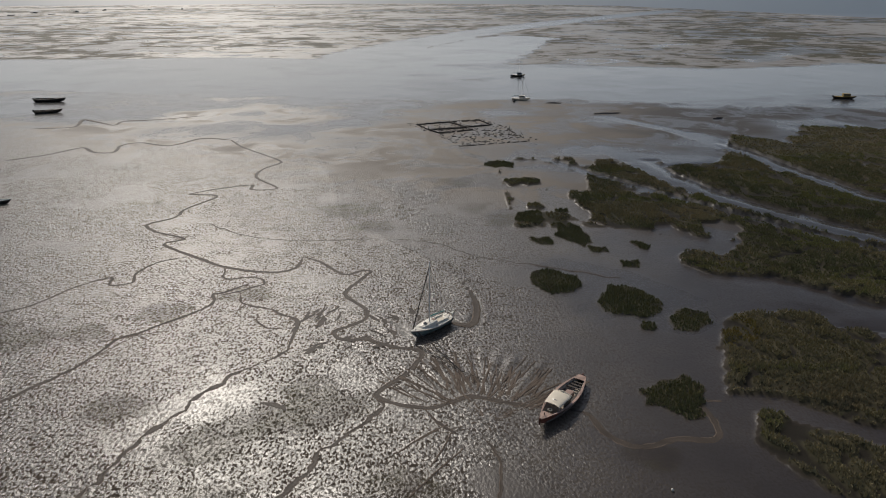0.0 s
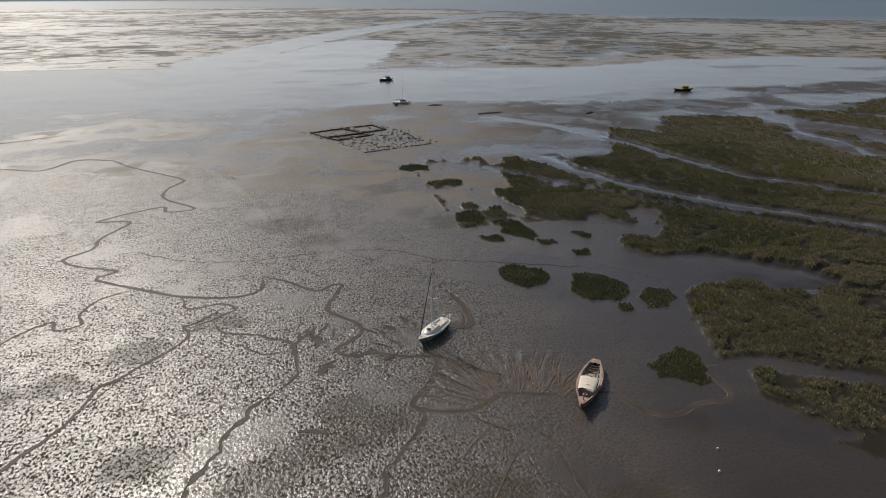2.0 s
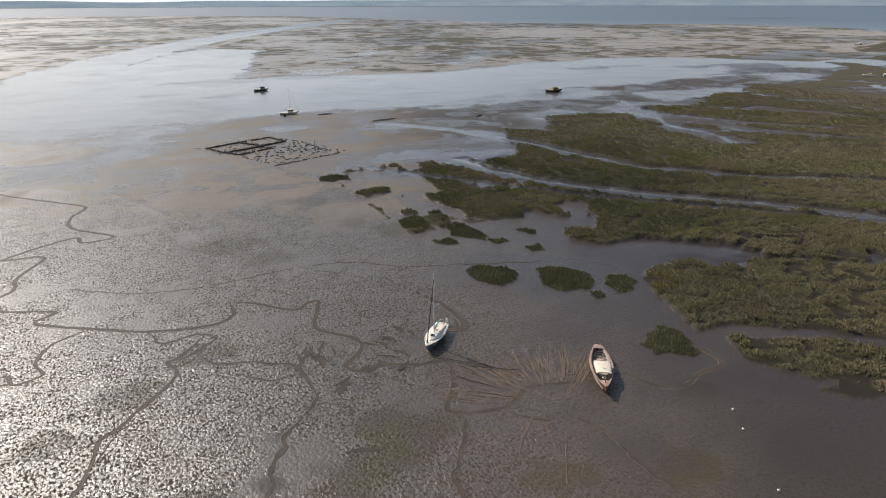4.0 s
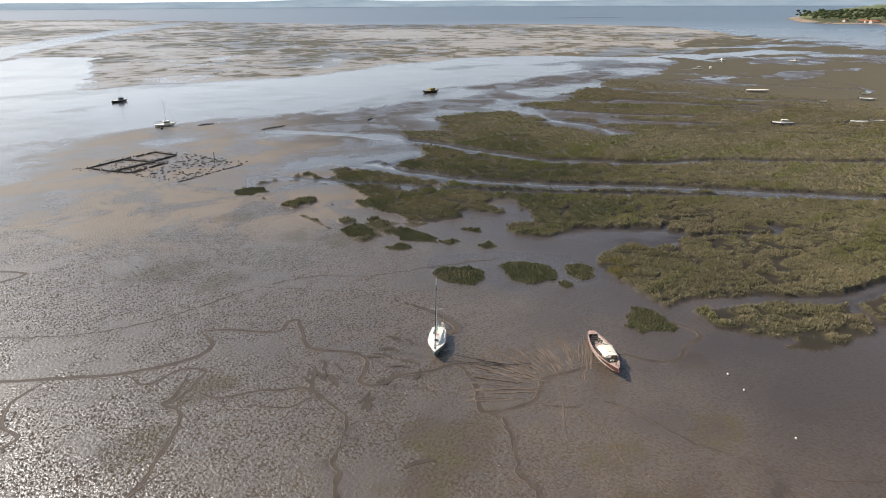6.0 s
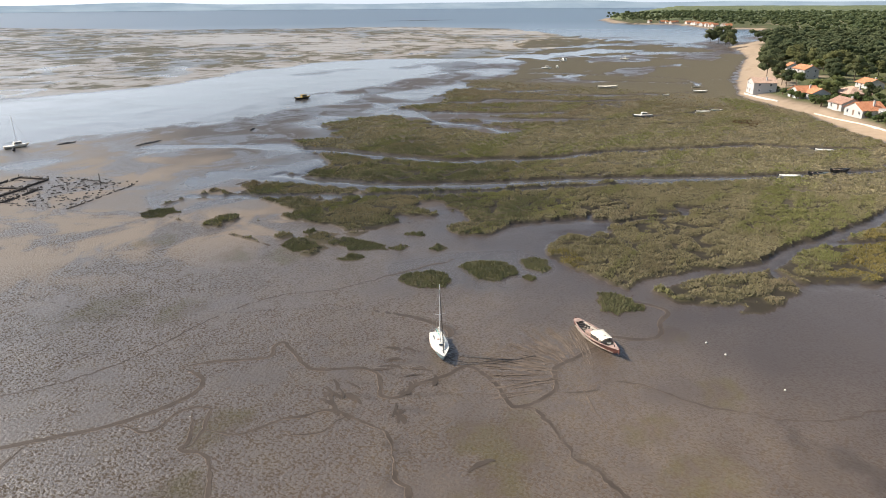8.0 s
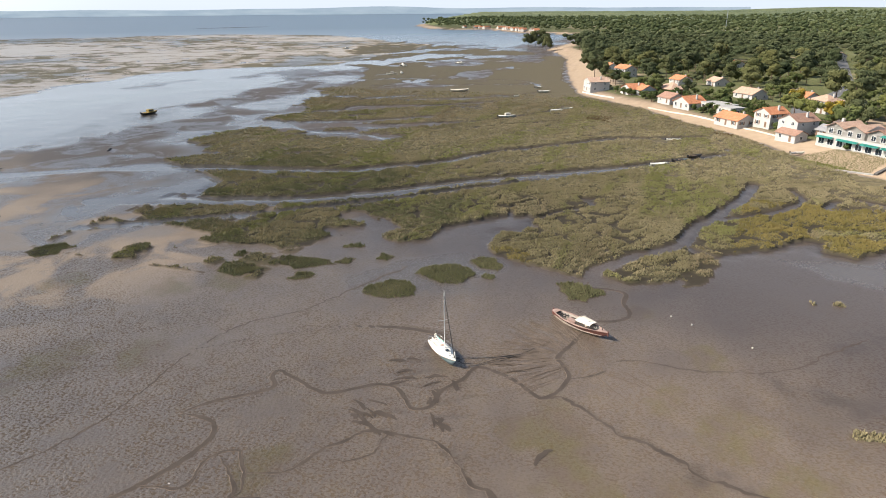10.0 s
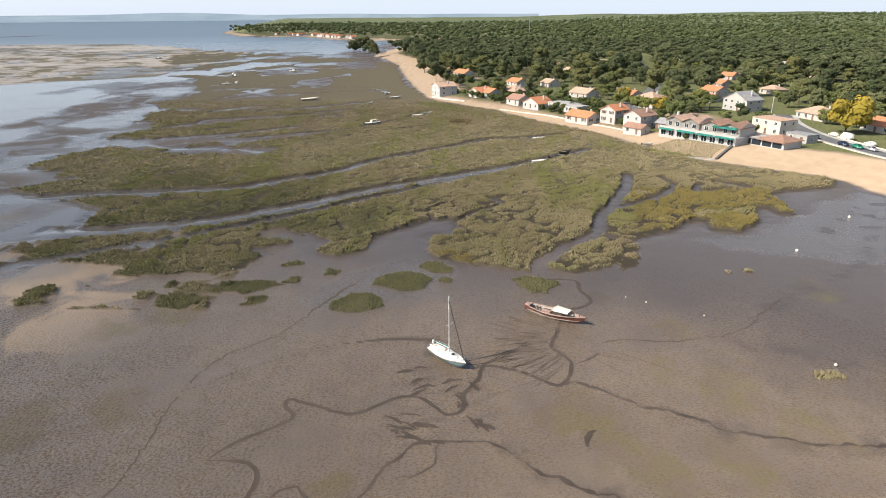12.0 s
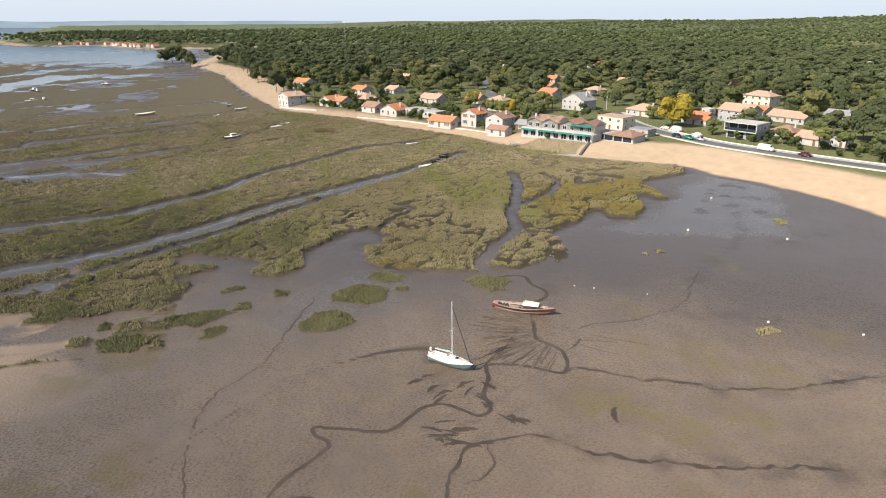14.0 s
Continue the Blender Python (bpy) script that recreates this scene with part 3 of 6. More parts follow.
DRAG = [(0.5, 79.6), (3.6, 78.6), (4.8, 81.4), (4.6, 87), (1.6, 96.5), (-4, 104.3), (-12, 113.4), (-18.2, 120.4), (-22, 131.2), (-26.3, 150.9), (-37.3, 180.1)]
# wide shallow mouths of the marsh creeks
MOUTHS = [[(50.5, 182), (68, 178), (79, 158), (72, 138), (58, 143), (52, 160)], [(72, 216), (84, 206), (92, 180), (84, 176), (76, 196)], [(150, 225), (172, 232), (166, 200), (155, 190)]]
# thin standing film on the lower mud below the beach and between the tussocks
FILMS = [[(80, -12), (94, -36), (88, -43), (70, -38), (52, -28), (36, -12), (40, 4), (49, 24), (54, 30), (56, 12), (68, -2)], [(20, 104), (34, 96), (40, 86), (34, 74), (22, 80), (14, 100)], [(44, 150), (38, 166), (20, 190), (2, 196), (8, 176), (28, 150)]]
BLOTCHES = [(72, -24, 9), (64, -16, 7), (80, -30, 8), (58, -6, 5), (52, -20, 6), (66, -30, 6), (46, -8, 4)]
WEED = [(-11, 60, 5), (-15, 63, 4), (-18, 58, 5), (-47, 76, 4), (-40, 82, 4), (-54, 74, 5), (-36, 60, 4), (-24, 53, 5), (-62, 78, 5), (21, 52, 3),
        (-8, 40, 6), (-16, 33, 6), (-22, 45, 5), (-3, 47, 4), (14, 122, 6), (2, 150, 6), (-14, 118, 5), (-20, 128, 7), (6, 130, 5), (23, 13, 6), (-30, 88, 4), (9, 43, 4), (-9, 18, 5)]


def axis(knots):
    """Coordinates with a spacing that changes between knots (from, spacing)."""
    out = [knots[0][0]]
    for (a, s), (b, s2) in zip(knots[:-1], knots[1:]):
        while out[-1] < b - 0.5 * s:
            k = (out[-1] - a) / (b - a)
            out.append(out[-1] + s * (s2 / s) ** k)
    return np.array(out)


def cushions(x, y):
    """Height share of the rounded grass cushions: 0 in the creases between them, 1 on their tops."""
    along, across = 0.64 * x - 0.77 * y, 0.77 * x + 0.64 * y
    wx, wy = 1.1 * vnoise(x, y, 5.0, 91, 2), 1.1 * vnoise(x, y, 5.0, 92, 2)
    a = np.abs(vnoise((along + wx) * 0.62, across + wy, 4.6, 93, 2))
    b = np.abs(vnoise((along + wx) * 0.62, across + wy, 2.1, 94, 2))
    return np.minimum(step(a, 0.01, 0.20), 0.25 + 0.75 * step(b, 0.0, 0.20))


def plan(x, y):
    """Masks and height of the ground at the points."""
    jx, jy = vnoise(x, y, 7, 3) * 0.9 + vnoise(x, y, 2.2, 5) * 0.7, vnoise(x, y, 7, 4) * 0.9 + vnoise(x, y, 2.2, 6) * 0.7
    far = np.clip(np.hypot(x, y - 60) / 150, 1, 8)
    wx, wy = x + jx * far, y + jy * far
    shore = signed(wx, wy, LAND, 3000.0)
    m = signed(wx, wy, MARSH, 40.0)
    fray = step(x, 14, 20) * step(58 - x, 0, 14) * step(y, 118, 136) * step(172 - y, 0, 6)
    m = np.where(fray > 0, np.maximum(m, fray * (22 * vnoise(x, y, 6.5, 16, 3) - 7)), m)
    holes = vnoise(x, y, 9, 11, 3)
    zone = step(x, 28, 40) * step(y, 88, 98) * step(152 - y, 0, 10) * step(75 - x, 0, 25)
    m = np.where((m > 0) & (m < 40), np.minimum(m, 40 - 80 * step(holes + zone * 0.56 - 0.78, 0, 0.1)), m)
    pools = vnoise(x * 0.55, y, 26, 12, 4)
    zone = step(x, 290, 340) * step(y, 130, 190)
    m = np.where((m > 0) & (zone > 0), np.minimum(m, 40 - 90 * zone * step(pools, 0.0, 0.12)), m)
    near = np.clip(far, 1, 2.5)
    for i, (pts, half) in enumerate(CHANNELS):
        d = near_line(x + jx * 0.6 * near, y + jy * 0.6 * near, smooth_line(pts, 4.0), half + 6)
        w = half * np.clip(1.75 - (x - 50) / 100, 0.72, 1.75) if i < 2 else half
        m = np.minimum(m, np.where(d < half + 6, d - w, 1e3))
    m = np.where(np.abs(m) < 9, m + 0.9 * vnoise(x, y, 2.6, 81, 3) * near, m)
    m = np.where((m > 0) & (m < 30), m - 30 * step(vnoise(x, y, 4.2, 13, 3), 0.62, 0.7), m)
    runs = vnoise((0.64 * x - 0.77 * y) * 0.12, 0.77 * x + 0.64 * y, 6.0, 14, 3)
    m = np.where((m > 0) & (x > 95) & (y > 30), m - 40 * step(runs, 0.52, 0.6), m)
    fringe = vnoise((0.64 * x - 0.77 * y) * 0.16, 0.77 * x + 0.64 * y, 11.0, 15, 3)
    m = m + (22 * fringe - 5) * step(y, 125, 160) * step(x, 95, 120) * step(22 - m, 0, 18) * step(330 - x, 0, 40)
    low = np.full(x.shape, -9.0)
    for isle in ISLES:
        low = np.maximum(low, signed(x + jx * 0.9, y + jy * 0.9, isle, 20.0) + 0.55 * vnoise(x, y, 1.5, 82, 3))
    bank = np.where(low > m, 0.15, 1.0)
    m = np.maximum(m, low)
    m = np.where(shore > 0, -5, m)
    marsh = step(m, -0.1, 0.35)
    # strip at the bank foot that darkens the ground: wet mud plus painted shade
    bed = (0.5 * step(m, -2.5, -0.2) + 0.5 * step(m, -1.3, -0.6)) * (1 - marsh)
    flat = np.zeros(x.shape)
    for f in FLATS:
        flat = np.maximum(flat, step(signed(x + jx * 4, y + jy * 4, f, 90.0) + 34 * vnoise(x, y, 110, 24, 4), -2, 6))
    flat *= 1 - step(30 - near_line(x, y, smooth_line([(-60, 460), (-30, 560), (78, 818), (283, 1166), (500, 1500)], 40), 60) + 8 * jx, 0, 8)
    # standing water: the tidal channel and the open bay
    tidal = step(y + 0.10 * x - 262 + 14 * vnoise(x, y, 60, 21) - 30 * step(x, 60, 200), 0, 22)
    tidal *= 1 - flat
    tidal *= 1 - marsh
    tidal *= 1 - step(vnoise(x * 0.5, y, 45, 22, 4), 0.25, 0.4) * step(430 - y, 0, 40) * step(x, -60, 20) * 0.9
    bay = step(np.hypot(x, y) - 2200 + 200 * jx, 0, 150)
    water = np.maximum(tidal, bay) * step(-shore, 0, 3)
    water = np.maximum(water, 0.85 * step(vnoise(x * 0.7, y, 30, 23, 4) + 0.25 * step(y, 170, 240), 0.0, 0.46) * step(y + 0.3 * x, 150, 200) * (1 - marsh) * (1 - flat) * step(-shore, 0, 3))
    for pts, half in CHANNELS[:4]:
        d = near_line(x + jx * 0.6, y + jy * 0.6, smooth_line(pts, 4.0), half + 4)
        water = np.maximum(water, 0.9 * step(half * np.clip(1.5 - (x - 50) / 100, 0.5, 1.5) - d, 0, 0.6) * (1 - flat))
    for pts in MOUTHS:
        water = np.maximum(water, 0.85 * step(signed(wx, wy, pts, 20.0), -1, 1.5) * (1 - marsh))
    for pts in FILMS:
        water = np.maximum(water, 0.48 * step(signed(wx, wy, pts, 20.0) + 4 * vnoise(x, y, 9, 25, 3), -2, 4) * (1 - marsh) * step(-shore, 0, 3))
    flat *= step(-shore, 0, 3)
    # dry sand along the shore, lawns and gardens inland
    sand = step(shore, 0.5, 3.0)
    inland = step(shore + 16 * step(x, 160, 180) * step(330 - x, 0, 30), 24, 32)
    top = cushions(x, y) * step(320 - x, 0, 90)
    z = (0.04 + 0.46 * top + 0.08 * vnoise(x, y, 1.9, 34, 2)) * marsh * bank - 0.28 * step(m, -1e3, -0.3) * step(m, -4, -0.2) * (1 - marsh) * step(x, 40, 60) * step(-shore, 0, 4) + 2.5 * step(shore, 0, 22) + 0.05 * vnoise(x, y, 10, 31)
    z += np.maximum(14, 30 + 44 * vnoise(x, y, 1000, 32)) * step(shore, 600, 2600)
    z -= 0.10 * water * (1 - marsh)
    # runnels
    creek = np.zeros(x.shape)
    k = np.nonzero((x > -150) & (x < 45) & (y > 0) & (y < 260))[0]
    if len(k):
        u, v = x[k] + 0.25 * vnoise(x[k], y[k], 1.6, 41), y[k] + 0.25 * vnoise(x[k], y[k], 1.6, 42)
        for pts, half, depth in RUNNELS:
            w = half * (1 + 0.25 * vnoise(u, v, 9, 43))
            d = near_line(u, v, smooth_line(pts, 0.8), half * 5 + 2)
            c = step(w * 0.66 + 0.04 - d, -0.06, 0.2)
            creek[k] = np.maximum(creek[k], 0.35 * c)
        d = near_line(u, v, smooth_line(DRAG, 1.0), 3)
        w = 0.25 + 0.9 * step(92 - v, 0, 14)
        c = step(w - d, 0, 0.35) * step(m[k] * -1, 0, 1)
        creek[k] = np.maximum(creek[k], 0.55 * c)
        z[k] += -0.06 * c + 0.05 * step(w + 0.9 - d, 0, 0.5) * (1 - c)
        # scour fan of the mooring chains between the boats
        r, a = np.hypot(u - 4.2, v - 56.5), np.arctan2(v - 56.5, u - 4.2)
        fan = step(a, 0.75, 1.0) * step(2.35 - a, 0, 0.2) * step(r, 5.5, 8) * step(15.5 + 2 * vnoise(a * 9, 0 * a, 1, 44) - r, 0, 2)
        ray = np.sin(a * 46 + 3 * vnoise(a * 14, r * 0.12, 1, 45))
        z[k] += 0.09 * fan * ray
        creek[k] = np.maximum(creek[k], 0.15 * fan * step(ray, 0.45, 0.8))
        star = step(3.6 - r, 0, 1) * np.abs(np.sin(a * 7 + 2 * vnoise(a * 5, r, 1, 46)))
        z[k] += 0.05 * star
        # pools scooped beside the run
        for cx, cy in ((-17.5, 79.5), (-7, 78.5), (-12, 72.5)):
            g = np.hypot((u - cx) / 6.0, (v - cy) / 4.0)
            s = np.sin(1.9 * (u - cx) + 0.9 * (v - cy) + 2.4 * vnoise(u, v, 5, 47))
            c = step(1 - g, 0, 0.4) * step(s, 0.55, 0.75)
            creek[k] = np.maximum(creek[k], 0.3 * c)
            z[k] -= 0.04 * c
    # broad dark bands of broken mud that run out from the runnels
    for pts in ([(-16.6, 44.7), (-19.3, 34.5), (-19.1, 26.9), (-19.6, 10)], [(-22, 69), (-27, 62), (-31, 53), (-36, 38)], [(6, 36), (2.2, 27), (-4, 16), (-9, 5)], [(14, 27), (22.4, 19.4), (27.3, 11.6), (32.7, 3), (45, -8), (60, -16)], [(29.5, 2), (32, -10), (36, -24)]):
        d = near_line(x, y, smooth_line(pts, 3), 6)
        creek = np.maximum(creek, 0.5 * step(3.2 - d, 0, 2.6) * step(vnoise(x, y, 2.6, 48, 4), 0.05, 0.25))
    for cx, cy, r in BLOTCHES:
        creek = np.maximum(creek, 0.7 * step(1 - np.hypot(x - cx, y - cy) / r, 0, 0.6) * step(vnoise(x, y, 3.2, 52, 4), 0.02, 0.3) * (1 - marsh))
    # patches of yellow-brown weed
    weed = np.zeros(x.shape)
    for cx, cy, r in WEED:
        q = np.hypot(x - cx, (y - cy) * 1.3) / r
        weed = np.maximum(weed, step(1.1 - q + 0.7 * vnoise(x, y, 3.5, 49), 0, 0.5))
    weed *= (1 - creek) * 0.8
    green = inland * step(vnoise(x, y, 30, 51), -0.75, -0.35)
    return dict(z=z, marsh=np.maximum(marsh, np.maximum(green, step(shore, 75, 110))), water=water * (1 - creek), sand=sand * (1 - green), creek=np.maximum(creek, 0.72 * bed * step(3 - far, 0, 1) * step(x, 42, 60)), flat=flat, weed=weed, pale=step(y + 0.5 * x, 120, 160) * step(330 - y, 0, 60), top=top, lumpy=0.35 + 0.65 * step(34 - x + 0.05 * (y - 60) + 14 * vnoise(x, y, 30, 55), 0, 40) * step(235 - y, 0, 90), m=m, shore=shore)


def heights(points):
    """Height of the land at the points."""
    p = np.array(points, float).reshape(-1, 2)
    x, y = p[:, 0].copy(), p[:, 1].copy()
    shore = signed(x, y, LAND, 3000.0)
    return 2.5 * step(shore, 0, 22) + np.maximum(14, 30 + 44 * vnoise(x, y, 1000, 32)) * step(shore, 600, 2600)


gx = axis([(-4950, 500), (-700, 40), (-130, 2.2), (-66, 0.65), (-40, 0.5), (36, 0.5), (70, 0.6), (130, 0.95), (330, 3.0), (900, 24), (4950, 380)])
gy = axis([(-4950, 380), (-500, 26), (-110, 2.6), (-20, 0.9), (20, 0.6), (50, 0.5), (104, 0.52), (150, 0.75), (260, 2.0), (520, 6), (1200, 40), (4950, 400)])
GX, GY = np.meshgrid(gx, gy)
PLAN = plan(GX.ravel(), GY.ravel())
nx, ny = len(gx), len(gy)
base = (np.arange(ny - 1)[:, None] * nx + np.arange(nx - 1)[None, :]).ravel()
ground_mesh = mesh_arrays("ground", np.stack([GX.ravel(), GY.ravel(), PLAN["z"]], 1), np.stack([base, base + 1, base + nx + 1, base + nx], 1), True)
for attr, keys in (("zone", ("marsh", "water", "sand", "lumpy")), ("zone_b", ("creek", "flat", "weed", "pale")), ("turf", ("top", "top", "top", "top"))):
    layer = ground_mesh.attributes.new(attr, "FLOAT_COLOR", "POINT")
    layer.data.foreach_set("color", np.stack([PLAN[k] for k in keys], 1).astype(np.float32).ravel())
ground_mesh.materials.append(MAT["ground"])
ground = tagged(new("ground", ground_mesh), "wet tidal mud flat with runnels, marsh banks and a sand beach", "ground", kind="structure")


# ---- runnels: wet silt, darkened for bank shade, between low lips of mud ----
def runnel(line, half, ragged, seed):
    p = smooth_line(line, 0.2)
    q = np.arange(len(p)) * 0.2
    p = p + (0.22 + 0.3 * max(0.0, ragged - 0.4)) * np.stack([vnoise(q, q * 0, 2.4, seed + 1, 3), vnoise(q, q * 0 + 9, 2.4, seed + 2, 3)], 1)
    p = p + 0.20 * max(0.0, ragged - 0.4) * np.stack([vnoise(q, q * 0 + 3, 0.9, seed + 3, 2), vnoise(q, q * 0 + 6, 0.9, seed + 4, 2)], 1)
    d = np.gradient(p, axis=0)
    d /= np.maximum(1e-6, np.hypot(d[:, 0], d[:, 1]))[:, None]
    nrm = np.stack([-d[:, 1], d[:, 0]], 1)
    s = np.arange(len(p)) * 0.2
    ends = np.clip(np.minimum(s, s[::-1]) / 3.0, 0.25, 1)
    edges = []
    for k in (0, 1):
        w = half * ends * (1 + 0.25 * vnoise(s, s * 0 + 7 * k, 5.0, seed) + ragged * vnoise(s, s * 0 + 3 * k, 1.1, seed + 5, 3)) + 0.10 * vnoise(s, s * 0 + 5 * k, 0.6, seed + 7, 2)
        edges.append(np.maximum(0.03, w))
    base = 0.05 * vnoise(p[:, 0], p[:, 1], 10, 31)
    silt, lips = [], []
    for sign, w in ((-1, edges[0]), (1, edges[1])):
        silt.append(np.column_stack([p + sign * nrm * w[:, None], base + 0.022]))
        g = 0.06 + 0.10 * half
        crest = 0.012 + 0.03 * vnoise(s, s * 0 + sign, 0.8, seed + 9, 2)
        lips.append([np.column_stack([p + sign * nrm * (w - 0.02)[:, None], base + 0.024]), np.column_stack([p + sign * nrm * (w + 0.35 * g)[:, None], base + crest]), np.column_stack([p + sign * nrm * (w + g * 1.6)[:, None], base - 0.02])])
    n = len(p)
    i = np.arange(n - 1)
    mid = np.column_stack([p, base + 0.012])
    v = np.vstack([silt[0], mid, silt[1]])
    f = np.vstack([np.stack([i + n * k, i + 1 + n * k, i + 1 + n * (k + 1), i + n * (k + 1)], 1) for k in (0, 1)])
    me = mesh_arrays("runnel", v, f, True)
    me.materials.append(MAT["runnel"])
    bed = tagged(new("runnel", me), "winding runnel of wet silt in the mud, bank shade painted in", "creek", kind="structure")
    v = np.vstack([q for side in lips for q in side])
    f = np.vstack([np.stack([i + n * k, i + 1 + n * k, i + 1 + n * (k + 1), i + n * (k + 1)], 1) for k in (0, 1, 3, 4)])
    me = mesh_arrays("lip", v, f, True)
    me.materials.append(MAT["mudridge"])
    new("lip", me).parent = bed
    return bed


for i, (line, half, depth) in enumerate(RUNNELS):
    if depth > 0.09:
        runnel(line, half * (0.7 if depth > 0.15 else 0.55 if depth > 0.115 else 0.36), 0.32 if depth > 0.13 else 0.8 if depth > 0.115 else 1.7, 100 + 11 * i)
runnel(DRAG[:5], 0.42, 0.2, 420)
runnel(DRAG[4:], 0.08, 0.3, 430)

# leaf-shaped pools scoured beside the main runnel
pr = np.random.default_rng(77)
for cx, cy, rx, ry, turn, count in ((-16.6, 82.0, 2.6, 1.2, 65, 9), (-18.5, 79, 2.0, 1.6, 60, 6), (-6.8, 81, 3.4, 2.0, 110, 7), (-10.2, 74.2, 2.2, 1.2, 20, 5), (-7.6, 76.0, 1.2, 1.0, 130, 3), (-0.5, 68.6, 0.3, 0.3, -40, 1), (-17, 72.2, 1.4, 1.4, 40, 4), (-18, 59.8, 1.0, 0.5, 150, 2)):
    for i in range(count):
        a, l, w = radians(turn + pr.uniform(-22, 22)), pr.uniform(0.6, 1.7), pr.uniform(0.14, 0.40)
        ox, oy = cx + rx * pr.uniform(-1, 1), cy + ry * pr.uniform(-1, 1)
        bm = bmesh.new()
        ring = []
        for k in range(18):
            t = 2 * math.pi * k / 18
            u, v = l * math.cos(t), w * math.sin(t) * (1 + 0.25 * math.sin(3 * t + i)) + 0.12 * math.cos(2 * t)
            ring.append(bm.verts.new((ox + u * math.cos(a) - v * math.sin(a), oy + u * math.sin(a) + v * math.cos(a), 0.05 * float(vnoise(np.array([ox]), np.array([oy]), 10, 31)[0]) + 0.03)))
        bm.faces.new(ring)
        tagged(part("mud_pool", bm, "runnel"), "shallow leaf-shaped hollow of shining wet silt", "mud pool", kind="structure")


# ---- marsh vegetation ----
def tufts(x, y, z, size, tall, blades, rng):
    """Verts and faces of many tufts: pointed blades that lean out of each root."""
    n = len(x)
    a = rng.uniform(0, 2 * np.pi, (n, blades))
    lean = rng.uniform(0.0, 0.45, (n, blades)) * size[:, None]
    off = rng.uniform(0, 0.9, (n, blades)) * size[:, None]
    h = tall[:, None] * rng.uniform(0.55, 1.1, (n, blades))
    w = size[:, None] * rng.uniform(0.16, 0.30, (n, blades))
    ca, sa = np.cos(a), np.sin(a)
    bx, by = x[:, None] + off * ca, y[:, None] + off * sa
    zz = z[:, None] + 0 * a
    p0 = np.stack([bx - sa * w, by + ca * w, zz - 0.03], -1)
    p1 = np.stack([bx + sa * w, by - ca * w, zz - 0.03], -1)
    p2 = np.stack([bx + ca * lean, by + sa * lean, zz + h], -1)
    v = np.stack([p0, p1, p2], 2).reshape(-1, 3)
    f = np.arange(len(v)).reshape(-1, 3)
    return v, f


def scatter(x0, x1, y0, y1, gap, rng):
    u, v = np.meshgrid(np.arange(x0, x1, gap), np.arange(y0, y1, gap))
    u = u.ravel() + rng.uniform(-0.5, 0.5, u.size) * gap
    v = v.ravel() + rng.uniform(-0.5, 0.5, v.size) * gap
    return u, v


def grow(name, x, y, gap, mat, label, thing=None, tall=0.45, blades=5, dense=0.0):
    rng = np.random.default_rng(len(x))
    p = plan(x.copy(), y.copy())
    top = p["top"]
    keep = (p["m"] > (0.0 if thing else 0.1 + 0.2 * gap)) & (top + dense + rng.uniform(-0.14, 0.14, len(x)) > 0.42)
    x, y, z, top = x[keep], y[keep], p["z"][keep], top[keep]
    size = gap * rng.uniform(0.45, 0.85, len(x))
    h = tall * rng.uniform(0.6, 1.15, len(x)) * (0.6 + 0.6 * top) * np.clip(1.05 + 0.9 * vnoise(x, y, 2.1, 63, 2), 0.45, 1.8)
    v, f = tufts(x, y, z, size, h, blades, rng)
    me = mesh_arrays(name, v, f)
    me.materials.append(MAT[mat])
    ob = new(name, me)
    if thing:
        return tagged(ob, label, "tussock", "marsh tussocks on the mud")
    return tagged(ob, label, "marsh grass", kind="stuff")


rng = np.random.default_rng(5)
for i, isle in enumerate(ISLES):
    q = np.array(isle)
    u, v = scatter(*(q[:, 0].min() - 1.5, q[:, 0].max() + 1.5), *(q[:, 1].min() - 1.5, q[:, 1].max() + 1.5), 0.30, rng)
    k = signed(u, v, isle, 20.0) > -0.5
    grow("grass_tussock", u[k], v[k], 0.32, "grass" if i > 12 else "grass_green", "yellow-green marsh tussock on wet mud" if i > 12 else "dark green marsh tussock standing on wet mud", True, 0.36, 9, 0.5)
u, v = scatter(14, 118, -34, 174, 0.36, rng)
k = (signed(u, v, MARSH, 20.0) > -1.0) | ((u < 45) & (v > 116))
for isle in ISLES:
    k &= signed(u, v, isle, 20.0) < -1.4
u, v = u[k], v[k]
gold = ((u > 54) & (u < 94) & (v > -7) & (v < 36 - 0.15 * (u - 54))) | (np.hypot(u - 37.5, (v - 78.5) * 0.8) < 5)
gold &= vnoise(u, v, 9, 66) > -0.45
seaward = step(118 - u - 0.55 * (150 - v), -25, 25) * step(v, 84, 100)
dark = ~gold & (seaward + 0.9 * vnoise(u, v, 14, 67) + 0.25 * rng.uniform(-1, 1, len(u)) > 0.95)
plain_grass = ~gold & ~dark
grow("golden_marsh_grass", u[gold], v[gold], 0.37, "grass_gold", "golden yellow cordgrass on the marsh edge", None, 0.36, 9, 0.08)
grow("green_marsh_grass", u[dark], v[dark], 0.37, "grass_green", "dark green marsh plants on the seaward marsh", None, 0.36, 9, 0.08)
grow("marsh_grass", u[plain_grass], v[plain_grass], 0.37, "grass", "olive brown cordgrass covering the near salt marsh", None, 0.36, 9, 0.08)
u, v = scatter(60, 250, 0, 240, 0.72, rng)
k = (signed(u, v, MARSH, 20.0) > -1.0) & ~((u < 118) & (v < 174))
u2, v2 = scatter(60, 470, 0, 330, 1.05, rng)
k2 = (signed(u2, v2, MARSH, 20.0) > -1.0) & ((u2 > 250) | (v2 > 240))
u, v = np.append(u[k], u2[k2]), np.append(v[k], v2[k2])
